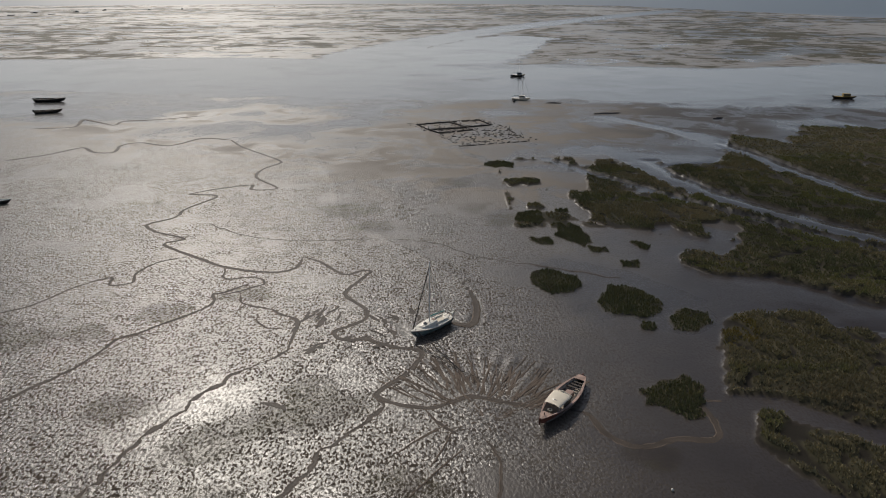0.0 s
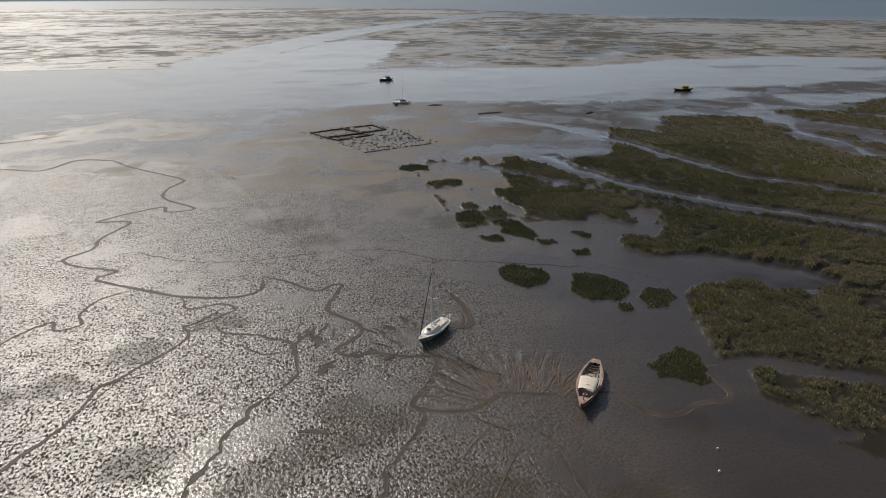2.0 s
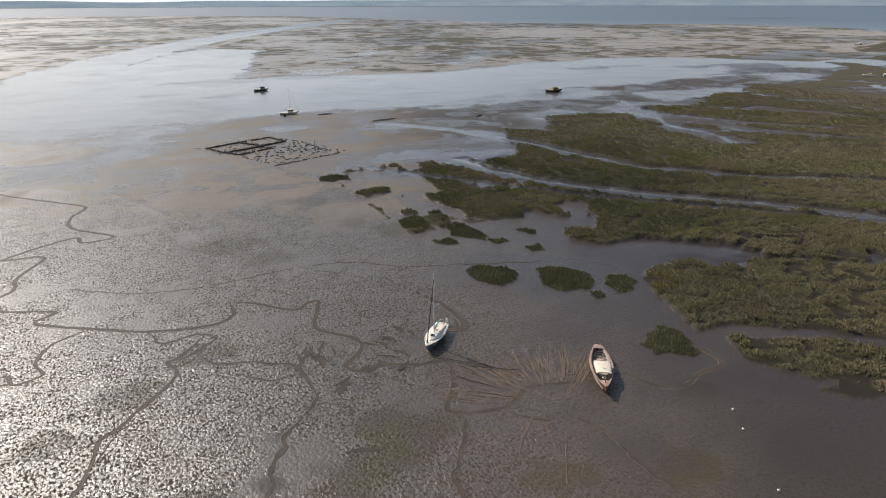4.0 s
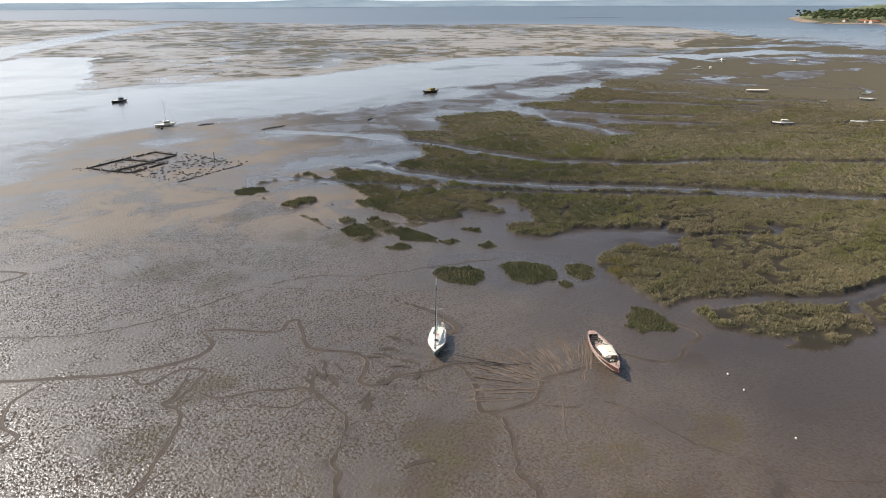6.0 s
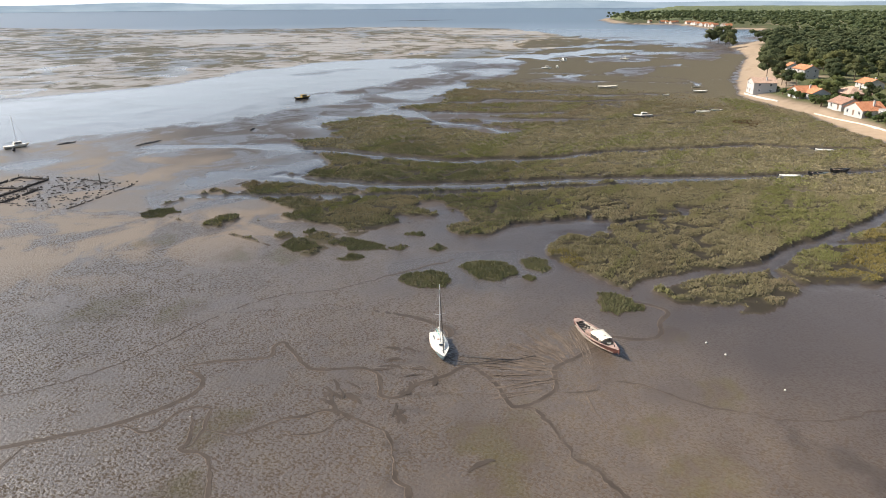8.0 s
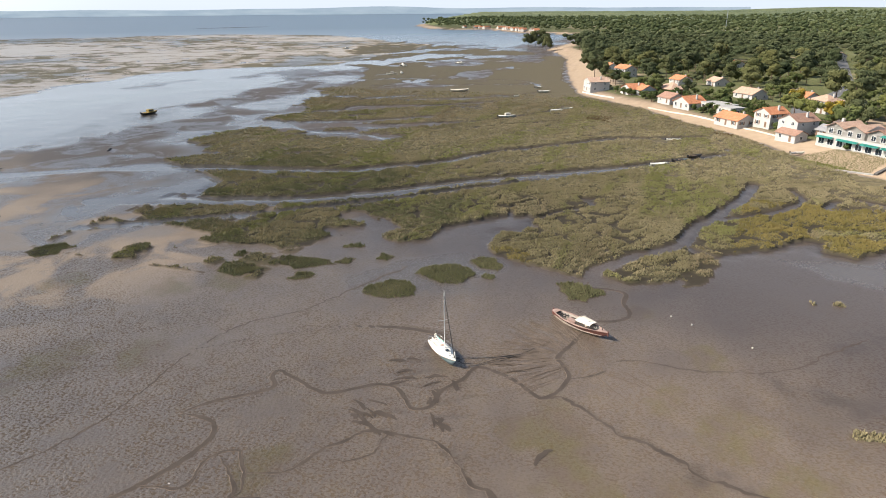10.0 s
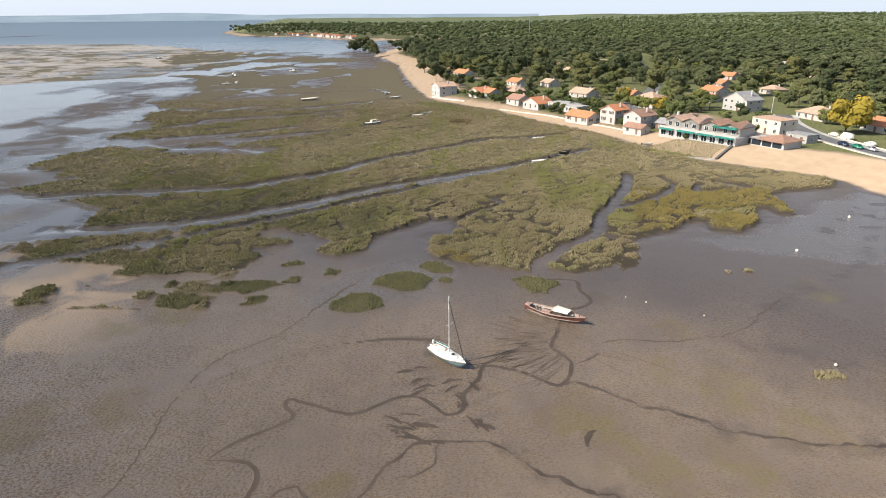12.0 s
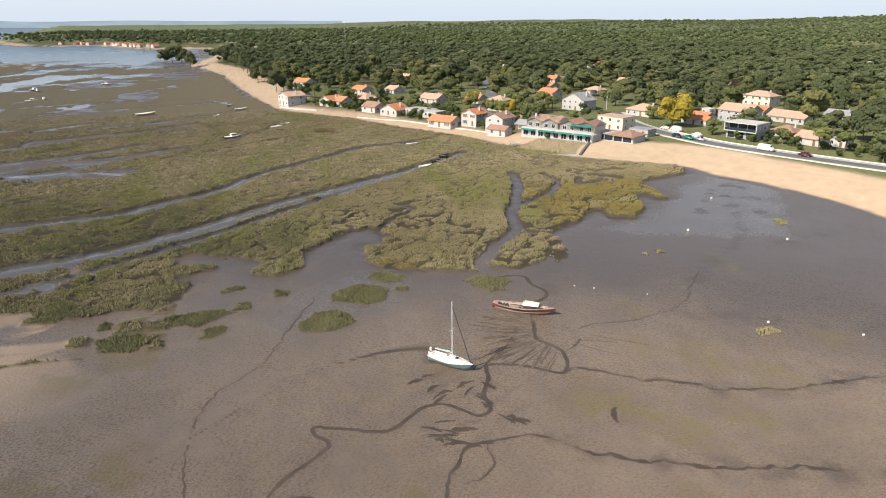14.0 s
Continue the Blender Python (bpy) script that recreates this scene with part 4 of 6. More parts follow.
grow("far_marsh_grass", u, v, 0.9, "grass", "olive marsh grass between muddy channels", None, 0.36, 8, 0.1)


def turf(outline, gap, mat, tall, label, lift=0.0):
    """Low growth on the sand inside an outline."""
    q = np.array(outline)
    u, v = scatter(q[:, 0].min(), q[:, 0].max(), q[:, 1].min(), q[:, 1].max(), gap, rng)
    k = signed(u, v, outline, 30.0) + 1.4 * vnoise(u, v, 5, 68) > 0.3
    u, v = u[k], v[k]
    p = plan(u.copy(), v.copy())
    vv, f = tufts(u, v, p["z"] + lift, gap * rng.uniform(0.5, 0.9, len(u)), tall * rng.uniform(0.5, 1.2, len(u)), 7, rng)
    me = mesh_arrays("beach_grass", vv, f)
    me.materials.append(MAT[mat])
    return tagged(new("beach_grass", me), label, "grass", kind="stuff")


turf([(278, 103), (281, 94), (265, 81), (240, 68), (232, 66), (228, 73), (246, 87), (258, 95)], 0.8, "beach_green", 0.3, "bright green beach grass along the sand edge")
turf([(146, 14), (158, 6), (160, -6), (156, -20), (149, -21), (134, -6), (136, 0), (144, 9)], 0.42, "grass_green", 0.22, "dry yellow-green grass on the bank above the beach")
turf([(146, 12), (148, 6), (140, -2), (136, -4), (136, 0), (143, 9)], 0.6, "beach_green", 0.4, "green scrub at the foot of the grassy bank")
turf([(217, 81), (215, 72), (202, 72), (205, 83)], 0.7, "red_scrub", 0.5, "reddish brown seablite scrub on the upper marsh")
turf([(190, 32), (185, 25), (183, 27), (188, 34)], 0.5, "red_scrub", 0.6, "reddish brown scrub at the edge of the sand")


# ---- boats ----
def hull_form(u, length, beam, transom, keel, sheer0, sheer1):
    if u < 0.45:
        b = transom + (1 - transom) * math.sin(math.pi / 2 * u / 0.45)
    else:
        b = 1 - ((u - 0.45) / 0.55) ** 2.3
    s = sheer0 + (sheer1 - sheer0) * max(0, (u - 0.35) / 0.65) ** 1.8 + (0.12 * (1 - u / 0.35) ** 2 if u < 0.35 else 0)
    k = keel + (s * 0.55 - keel) * max(0, (u - 0.80) / 0.20) ** 2.2
    return length * (u - 0.5), max(0.02, b * beam / 2), k, s


def bm_hull(length, beam, transom, keel, sheer0, sheer1, v0=0.0, v1=1.0, inset=0.0, n=26, rows=6, close=False):
    """The skin of a hull between two heights; inset moves it inwards."""
    bm = bmesh.new()
    rings = []
    for i in range(n + 1):
        x, b, k, s = hull_form(i / n, length, beam, transom, keel, sheer0, sheer1)
        x *= 1 - inset * 1.2 / length
        ring = []
        for side in (1, -1):
            col = []
            for j in range(rows + 1):
                v = v0 + (v1 - v0) * j / rows
                y = max(0.012, b * v ** 0.42 * (0.86 + 0.14 * v) - inset)
                col.append(bm.verts.new((x + 0.35 * v * max(0, i / n - 0.85) / 0.15, side * y, k + inset + (s - k - inset) * v)))
            ring.append(col)
        rings.append(ring)
    for a, b in zip(rings, rings[1:]):
        for side in (0, 1):
            for j in range(rows):
                q = (a[side][j], b[side][j], b[side][j + 1], a[side][j + 1])
                bm.faces.new(q if side else q[::-1])
        if v0 == 0.0:
            bm.faces.new((a[0][0], b[0][0], b[1][0], a[1][0]))
    if close:
        for j in range(rows):
            bm.faces.new((rings[0][0][j], rings[0][1][j], rings[0][1][j + 1], rings[0][0][j + 1]))
    return bm


def bm_deck(length, beam, transom, keel, sheer0, sheer1, u0, u1, drop=0.0, camber=0.06, scale=1.0, n=16, hole=None, thick=0.03):
    """A deck across the hull from u0 to u1, or, with hole, a rim round an opening of that share of the beam."""
    bm = bmesh.new()
    cols = []
    for i in range(n + 1):
        u = u0 + (u1 - u0) * i / n
        x, b, k, s = hull_form(u, length, beam, transom, keel, sheer0, sheer1)
        x += 0.35 * max(0, u - 0.85) / 0.15
        b *= scale
        ys = [-b, -b * 0.5, 0, b * 0.5, b] if hole is None else [-b, -b * hole, b * hole, b]
        cols.append([[bm.verts.new((x, y, s - drop + camber * (1 - (y / b) ** 2) - dz)) for y in ys] for dz in (0, thick)])
    for a, b in zip(cols, cols[1:]):
        w = len(a[0])
        for j in range(w - 1):
            if hole is not None and j == 1:
                continue
            bm.faces.new((a[0][j], b[0][j], b[0][j + 1], a[0][j + 1]))
            bm.faces.new((a[1][j + 1], b[1][j + 1], b[1][j], a[1][j]))
        edges = [0, w - 1] + ([1, 2] if hole is not None else [])
        for j in edges:
            bm.faces.new((a[0][j], a[1][j], b[1][j], b[0][j]))
    return bm


def heading(stern, bow, z=0.0, heel=0.0, trim=0.0):
    d = Vector((bow[0] - stern[0], bow[1] - stern[1], 0))
    return pose((stern[0] + bow[0]) / 2, (stern[1] + bow[1]) / 2, z, 0, 0, math.degrees(math.atan2(d.y, d.x))) @ pose(0, 0, 0, heel, trim, 0)


def sailing_boat(m):
    f = (6.7, 2.45, 0.72, -0.25, 0.92, 1.12)
    b = root("sailing_yacht", m, "small white sailing yacht with bare mast aground on mud", "sailboat")
    part("bottom", bm_hull(*f, 0.0, 0.42, close=True), "antifoul", b, "blue-grey bottom paint", True)
    part("topside", bm_hull(*f, 0.42, 0.86, close=True), "teal", b, "pale teal painted hull side", True)
    part("sheer_strake", bm_hull(*f, 0.86, 1.0, close=True, rows=2), "white", b, "", True)
    part("deck", bm_deck(*f, 0.0, 1.0, 0.01, 0.05, 1.0), "white", b)
    part("rubbing_strake", bm_deck(*f, 0.0, 0.99, 0.05, 0.0, 1.03, hole=0.97, thick=0.05), "woodrail", b)
    cab = bmesh.new()
    lo, hi = [], []
    for i, (x, w, z) in enumerate(((-0.5, 0.82, 1.42), (0.2, 0.80, 1.42), (1.0, 0.66, 1.36), (1.75, 0.42, 1.20), (2.05, 0.25, 1.10))):
        lo.append([cab.verts.new((x + 0.06, y, 0.93)) for y in (-w, w)])
        hi.append([cab.verts.new((x, y * 0.82, z)) for y in (-w, w)] + [cab.verts.new((x, 0, z + 0.06))])
    for a, c, d, e in zip(lo, lo[1:], hi, hi[1:]):
        cab.faces.new((a[0], c[0], e[0], d[0])), cab.faces.new((c[1], a[1], d[1], e[1]))
        cab.faces.new((d[0], e[0], e[2], d[2])), cab.faces.new((d[2], e[2], e[1], d[1]))
    cab.faces.new((lo[0][1], lo[0][0], hi[0][0], hi[0][2], hi[0][1]))
    cab.faces.new((lo[-1][0], lo[-1][1], hi[-1][1], hi[-1][2], hi[-1][0]))
    cabin = part("cabin", cab, "white", b)
    for s in (-1, 1):
        part("cabin_window", bm_box(-0.2, 0.8, s * 0.765 - 0.012, s * 0.765 + 0.012, 1.12, 1.28, 0.01, pose(0, 0, 0, -9 * -s, 0, 0)), "glass", cabin)
    part("hatch", bm_box(0.9, 1.35, -0.25, 0.25, 1.40, 1.47, 0.015), "glass", cabin)
    part("companionway", bm_box(-0.55, -0.15, -0.27, 0.27, 1.10, 1.51, 0.02), "woodrail", cabin)
    part("cockpit_sole", bm_box(-2.5, -0.55, -0.45, 0.45, 0.965, 0.995, 0.01), "canvas", b, "cream cockpit floor")
    for s in (-1, 1):
        part("cockpit_coaming", bm_box(-2.7, -0.5, s * 0.62 - 0.06, s * 0.62 + 0.06, 0.93, 1.18, 0.03), "white", b)
        part("winch", bm_tube([(-1.2, s * 0.62, 1.17), (-1.2, s * 0.62, 1.30)], 0.06, 10), "metal", b)
    part("mast", bm_tube([(0.35, 0, 1.40), (0.33, 0, 5.5), (0.30, 0, 10.0)], 0.075, 10, taper=0.8), "alu", b, "white aluminium mast")
    part("boom", bm_tube([(0.25, 0, 2.05), (-2.5, 0, 1.95)], 0.05, 8), "alu", b)
    part("sail_cover", bm_tube([(0.1, 0, 2.14), (-0.6, 0, 2.12), (-2.3, 0, 2.02)], 0.065, 10, taper=0.6), "awning", b, "faded green sail cover")
    for s in (-1, 1):
        part("spreader", bm_tube([(0.33, 0, 5.6), (0.2, s * 0.85, 5.7)], 0.028, 6), "alu", b)
        part("shroud", bm_tube([(0.30, 0, 9.7), (0.2, s * 0.85, 5.7), (0.15, s * 1.15, 1.0)], 0.012, 5), "metal", b)
    part("furled_jib", bm_tube([(0.36, 0, 9.2), (2.0, 0, 4.9), (3.3, 0, 1.35)], 0.05, 8, taper=1.5), "rope", b, "dark furled headsail on the forestay")
    part("backstay", bm_tube([(0.28, 0, 9.9), (-3.2, 0, 1.1)], 0.012, 5), "metal", b)
    for name, xs in (("pulpit", (2.3, 3.35)), ("pushpit", (-3.2, -2.4))):
        bow = xs[1] > 0
        y0, y1 = (0.62, 0.12) if bow else (0.80, 0.95)
        bm = bm_tube([(xs[0], -y0, 1.6), (xs[1], -y1, 1.7), (xs[1], y1, 1.7), (xs[0], y0, 1.6)] if bow else [(xs[1], -y1, 1.55), (xs[0], -y0, 1.6), (xs[0], y0, 1.6), (xs[1], y1, 1.55)], 0.022, 6)
        for x, y in ((xs[0], y0), (xs[0], -y0), (xs[1], y1), (xs[1], -y1)):
            bm_tube([(x, y, 1.0), (x, y, 1.62)], 0.02, 6, bm)
        part(name, bm, "metal", b)
    for s in (-1, 1):
        part("lifeline", bm_tube([(-2.4, s * 0.95, 1.55), (0, s * 1.18, 1.5), (2.3, s * 0.62, 1.6)], 0.01, 5), "metal", b)
        part("stanchion", bm_tube([(0, s * 1.15, 0.95), (0, s * 1.18, 1.5)], 0.018, 6), "metal", b)
    part("rudder", bm_box(-3.75, -3.38, -0.03, 0.03, -0.3, 1.15, 0.02), "white", b)
    part("tiller", bm_tube([(-3.45, 0, 1.2), (-2.3, 0.1, 1.32)], 0.025, 6), "woodrail", b)
    motor = part("outboard_motor", bm_box(-3.75, -3.4, 0.35, 0.65, 1.05, 1.65, 0.07), "white", b)
    part("motor_leg", bm_box(-3.65, -3.5, 0.45, 0.55, 0.35, 1.08, 0.02), "black", motor)
    part("cleat", bm_box(2.75, 2.95, -0.04, 0.04, 1.12, 1.19, 0.015), "metal", b)
    return b


def pinasse(m):
    f = (10.6, 2.8, 0.30, -0.12, 0.82, 1.28)
    b = root("pinnace", m, "old red-brown wooden open boat with white cuddy roof aground", "boat")
    part("hull", bm_hull(*f, 0.0, 1.0, close=True, n=34, rows=8), "hullred", b, "faded red-brown planked hull", True)
    part("inner_hull", bm_hull(*f, 0.25, 0.98, inset=0.09, n=30, rows=4), "woodfloor", b, "worn grey-brown inner planking", True)
    part("gunwale", bm_deck(*f, 0.02, 0.99, -0.02, 0.0, 1.04, n=34, hole=0.80, thick=0.07), "woodrail", b, "broad weathered pinkish gunwale")
    part("sole", bm_deck(*f, 0.06, 0.92, 0.72, 0.0, 0.80, n=20), "woodfloor", b)
    part("foredeck", bm_deck(*f, 0.86, 0.995, 0.0, 0.05, 0.95, n=8), "woodrail", b, "weathered wooden foredeck")
    part("aft_deck", bm_deck(*f, 0.01, 0.10, 0.0, 0.04, 0.95, n=6), "woodrail", b, "weathered wooden aft deck")
    for u in (0.13, 0.18, 0.23):
        x, bb, k, s = hull_form(u, *f)
        part("thwart", bm_box(x - 0.13, x + 0.13, -bb * 0.88, bb * 0.88, s - 0.28, s - 0.22, 0.015), "wooddark", b, "dark plank seat")
    part("engine_box", bm_box(-2.1, -0.5, -0.42, 0.42, 0.1, 0.66, 0.05), "woodrail", b, "pale wooden engine box")
    for s in (-1, 1):
        part("side_bench", bm_box(-2.3, 0.3, s * 0.86 - 0.16, s * 0.86 + 0.16, 0.45, 0.51, 0.015), "wooddark", b)
    # cuddy
    x0, x1 = 0.25, 2.75
    top = bmesh.new()
    rings = []
    for i in range(9):
        x = x0 - 0.1 + (x1 - x0 + 0.2) * i / 8
        w = 1.06 - 0.16 * (i / 8) ** 2
        rings.append([[top.verts.new((x, w * math.sin(a), 1.44 + 0.26 * math.cos(a) - dz)) for a in (math.pi / 2 * (k / 5 - 1) for k in range(11))] for dz in (0, 0.05)])
    for a, c in zip(rings, rings[1:]):
        for k in range(10):
            top.faces.new((a[0][k], a[0][k + 1], c[0][k + 1], c[0][k])), top.faces.new((a[1][k + 1], a[1][k], c[1][k], c[1][k + 1]))
        for k in (0, 10):
            top.faces.new((a[0][k], c[0][k], c[1][k], a[1][k]))
    for r in (rings[0], rings[-1]):
        for k in range(10):
            top.faces.new((r[0][k], r[1][k], r[1][k + 1], r[0][k + 1]))
    roof = part("cuddy_roof", top, "canvas", b, "white canvas cuddy roof", True)
    part("roof_roll", bm_tube([(x0 - 0.05, -1.15, 1.50), (x0 - 0.05, 0, 1.78), (x0 - 0.05, 1.15, 1.50)], 0.07, 8), "canvas", roof, "rolled white canvas")
    part("roof_trim", bm_tube([(x1 - 0.7, -1.0, 1.465), (x1 - 0.7, 0, 1.745), (x1 - 0.7, 1.0, 1.465)], 0.03, 6), "metal", roof)
    for s in (-1, 1):
        part("cuddy_side", bm_box(x0, x1 - 0.7, s * 1.02 - 0.02, s * 1.02 + 0.02, 0.75, 1.46, 0.01), "wooddark", b)
        for x in (x0, x1 - 0.1):
            part("cuddy_post", bm_tube([(x, s * 0.95, 0.75), (x, s * 0.95, 1.48)], 0.03, 6), "woodrail", b)
    part("sternpost", bm_box(-5.38, -5.22, -0.07, 0.07, -0.1, 1.15, 0.03), "hullred", b)
    part("stem", bm_box(5.48, 5.68, -0.06, 0.06, 0.65, 1.48, 0.03), "hullred", b)
    part("fender_coil", bm_tube([(3.2 + 0.22 * math.cos(a), 0.22 * math.sin(a), 1.12) for a in (k * 0.6 for k in range(11))], 0.05, 6), "canvas", b, "coil of pale rope on the foredeck")
    part("bollard", bm_tube([(4.5, 0, 1.15), (4.5, 0, 1.5)], 0.06, 8), "wooddark", b)
    return b


def small_boat(name, m, label, length=5.0, hull="white", deck="white", cabin="", mast=0.0, open_top=True, group="boats lying on the flats"):
    f = (length, length * 0.34, 0.75, -0.1, length * 0.075 + 0.22, length * 0.10 + 0.32)
    b = root(name, m, label, "boat", group)
    part("hull", bm_hull(*f, 0, 1, close=True, n=14, rows=4), hull, b, "", True)
    part("gunwale", bm_deck(*f, 0.0, 0.99, -0.01, 0, 1.04, n=14, hole=0.8, thick=0.06), deck, b)
    part("deck", bm_deck(*f, 0.0 if not open_top else 0.68, 0.99, 0.02, 0.05, 0.98, n=8), deck, b)
    if open_top:
        part("sole", bm_deck(*f, 0.02, 0.7, f[4] * 0.55, 0, 0.85, n=8), "woodfloor", b)
        for u in (0.2, 0.45):
            x, bb, k, s = hull_form(u, *f)
            part("thwart", bm_box(x - 0.12, x + 0.12, -bb * 0.85, bb * 0.85, s - 0.16, s - 0.1, 0.01), "woodrail", b)
    if cabin:
        z = f[4]
        cx0, cx1, w, h = -0.1 * length, 0.22 * length, 0.11 * length, 0.09 * length + 0.45
        c = part("cabin", bm_box(cx0, cx1, -w, w, z - 0.02, z + h, 0.1), cabin, b)
        part("windscreen", bm_box(cx1 - 0.02, cx1 + 0.02, -w * 0.85, w * 0.85, z + h * 0.45, z + h * 0.88, 0.01), "glass", c)
        for s in (-1, 1):
            part("side_window", bm_box(cx0 + 0.15, cx1 - 0.2, s * w - 0.012, s * w + 0.012, z + h * 0.45, z + h * 0.85, 0.01), "glass", c)
    if mast:
        part("mast", bm_tube([(0.05 * length, 0, f[4]), (0.05 * length, 0, mast)], 0.07, 8, taper=0.7), "alu", b)
        part("boom", bm_tube([(0.04 * length, 0, f[4] + 1.1), (-0.38 * length, 0, f[4] + 1.0)], 0.09, 8), "teal", b)
        part("forestay", bm_tube([(0.05 * length, 0, mast * 0.95), (0.49 * length, 0, f[5] + 0.1)], 0.025, 5), "rope", b)
        part("backstay", bm_tube([(0.05 * length, 0, mast * 0.98), (-0.49 * length, 0, f[4] + 0.1)], 0.012, 5), "rope", b)
    else:
        part("outboard_motor", bm_box(-0.56 * length, -0.5 * length, -0.16, 0.16, f[4] - 0.3, f[4] + 0.42, 0.05), "black", b)
    return b


sailing_boat(heading((0.85, 79.35), (-3.95, 74.65), 0.18))
pinasse(heading((16.3, 64.7), (10.1, 55.9), 0.10))
for name, m, label, kw in (
    ("fishing_boat", pose(-161, 269.7, 0, 0, 0, 5), "dark motor boat lying on shallow wet flat", dict(length=12.0, hull="black", deck="wooddark")),
    ("fishing_boat", pose(-147, 243.6, 0, 0, 0, 22), "dark wooden work boat lying on shallow wet flat", dict(length=9.0, hull="wooddark", deck="wooddark")),
    ("work_boat", pose(-96, 132.5, 0, 0, 0, 8), "dark open boat with an outboard motor on mud", dict(length=6.5, hull="black", deck="antifoul")),
    ("sailing_boat", pose(32.3, 273.5, 0, 0, 0, -8), "white moored yacht with mast and blue boom cover", dict(length=7.5, hull="white", deck="white", cabin="white", mast=10.5, open_top=False)),
    ("sailing_boat", pose(40, 354, 0, 0, 0, 10), "dark hulled moored yacht with a mast", dict(length=7.0, hull="black", deck="white", cabin="antifoul", mast=10.0, open_top=False)),
    ("launch", pose(169, 277.5, 0, 0, 0, -10), "yellow and brown launch with a small cabin", dict(length=8.6, hull="wooddark", deck="yellowpaint", cabin="yellowpaint", open_top=False)),
    ("motor_boat", pose(373.8, 241.6, 0, 0, 0, -70), "white motor boat aground in a shallow pool", dict(length=7.0, cabin="white", open_top=False)),
    ("motor_boat", pose(448, 262, 0, 0, 0, -20), "white motor boat aground in a shallow pool", dict(length=7.0, cabin="white", open_top=False)),
    ("motor_boat", pose(478, 221, 0, 0, 0, -100), "white cabin boat aground at the marsh edge", dict(length=8.0, cabin="white", open_top=False)),
    ("flat_barge", pose(288.0, 163.3, 0.2, 0, 0, -55), "long low pale barge lying on marsh grass", dict(length=11.0, deck="canvas", open_top=False)),
    ("cabin_boat", pose(204.5, 116.2, 0.1, 0, 0, -62), "blue-white cabin boat in a marsh creek", dict(length=7.5, hull="antifoul", cabin="white", open_top=False)),
    ("dinghy", pose(316, 123, 0.3, 0, 0, -40), "small white dinghy on the marsh", dict(length=5.0)),
    ("dinghy", pose(296, 116, 0.3, 0, 0, -65), "white open dinghy on the marsh", dict(length=7.0, open_top=False)),
    ("dinghy", pose(273, 127, 0.3, 0, 0, -30), "small white dinghy on the marsh grass", dict(length=4.5)),
    ("dinghy", pose(228, 98, 0.2, 0, 0, -60), "white open dinghy beside a creek", dict(length=6.0, open_top=False)),
    ("dinghy", pose(235, 94, 0.2, 0, 0, -50), "green-white dinghy beside a creek", dict(length=5.5, hull="teal")),
    ("dinghy", pose(170, 46.8, 0, 0, 0, -80), "white dinghy in a muddy channel", dict(length=5.0, open_top=False)),
    ("dinghy", pose(128.3, 51, 0, 0, 0, -65), "white upturned-looking flat dinghy in a channel", dict(length=5.5, open_top=False)),
    ("skiff", pose(135.8, 44.6, 0, 0, 0, -60), "dark open skiff in a muddy channel", dict(length=5.5, hull="black", deck="antifoul")),
    ("skiff", pose(143.6, 40.2, 0, 0, 0, -50), "dark open skiff with outboard motor in a channel", dict(length=5.5, hull="wooddark", deck="black")),
    ("dinghy", pose(155, 9, 0.6, 0, 0, -70), "white dinghy drawn up below the beach", dict(length=4.5)),
    ("motor_boat", pose(647, 413, 0, 0, 0, -40), "pale motor boat on the far flats", dict(length=8.0, cabin="white", open_top=False)),
    ("motor_boat", pose(437, 256.5, 0, 0, 0, -30), "pale motor boat on the far flats", dict(length=6.0, cabin="white", open_top=False)),
    ("motor_boat", pose(382, 237, 0, 0, 0, 30), "pale motor boat on the far flats", dict(length=6.0, cabin="white", open_top=False)),
):
    small_boat(name, m, label, **kw)
for i, (x, y) in enumerate(((-762, 1217), (-790, 1335), (-721, 1273), (-744, 1402), (-692, 1335), (-742, 1517), (-661, 1560), (-605, 1605), (-457, 1876))):
    small_boat("moored_boat", pose(x, y, 0, 0, 0, 10 + 13 * i), "dark boat moored far out on the bay", 12.0, "black", "antifoul", "antifoul" if i % 2 else "", 12.0 if i % 3 == 0 else 0.0, False, "boats moored far out")


def mooring_line(pts, radius, label):
    p = [(x, y, z) for x, y, z in pts]
    ob = part("mooring_line", bm_tube(p, radius, 6), "rope")
    return tagged(ob, label, "mooring line", "mooring lines of the yacht")


mooring_line([(-3.7, 74.9, 1.25), (-2.6, 74.2, 0.7), (-1.2, 72.6, 0.3), (0.4, 70.0, 0.10), (2.2, 67.0, 0.08), (4.5, 65.4, 0.07)], 0.05, "dark mooring rope running from the bow across the mud")
mooring_line([(-3.8, 74.8, 1.2), (-3.2, 73.6, 0.45), (-2.2, 71.9, 0.12), (-0.4, 70.0, 0.09), (1.6, 67.4, 0.09)], 0.045, "dark mooring rope lying slack on the mud")
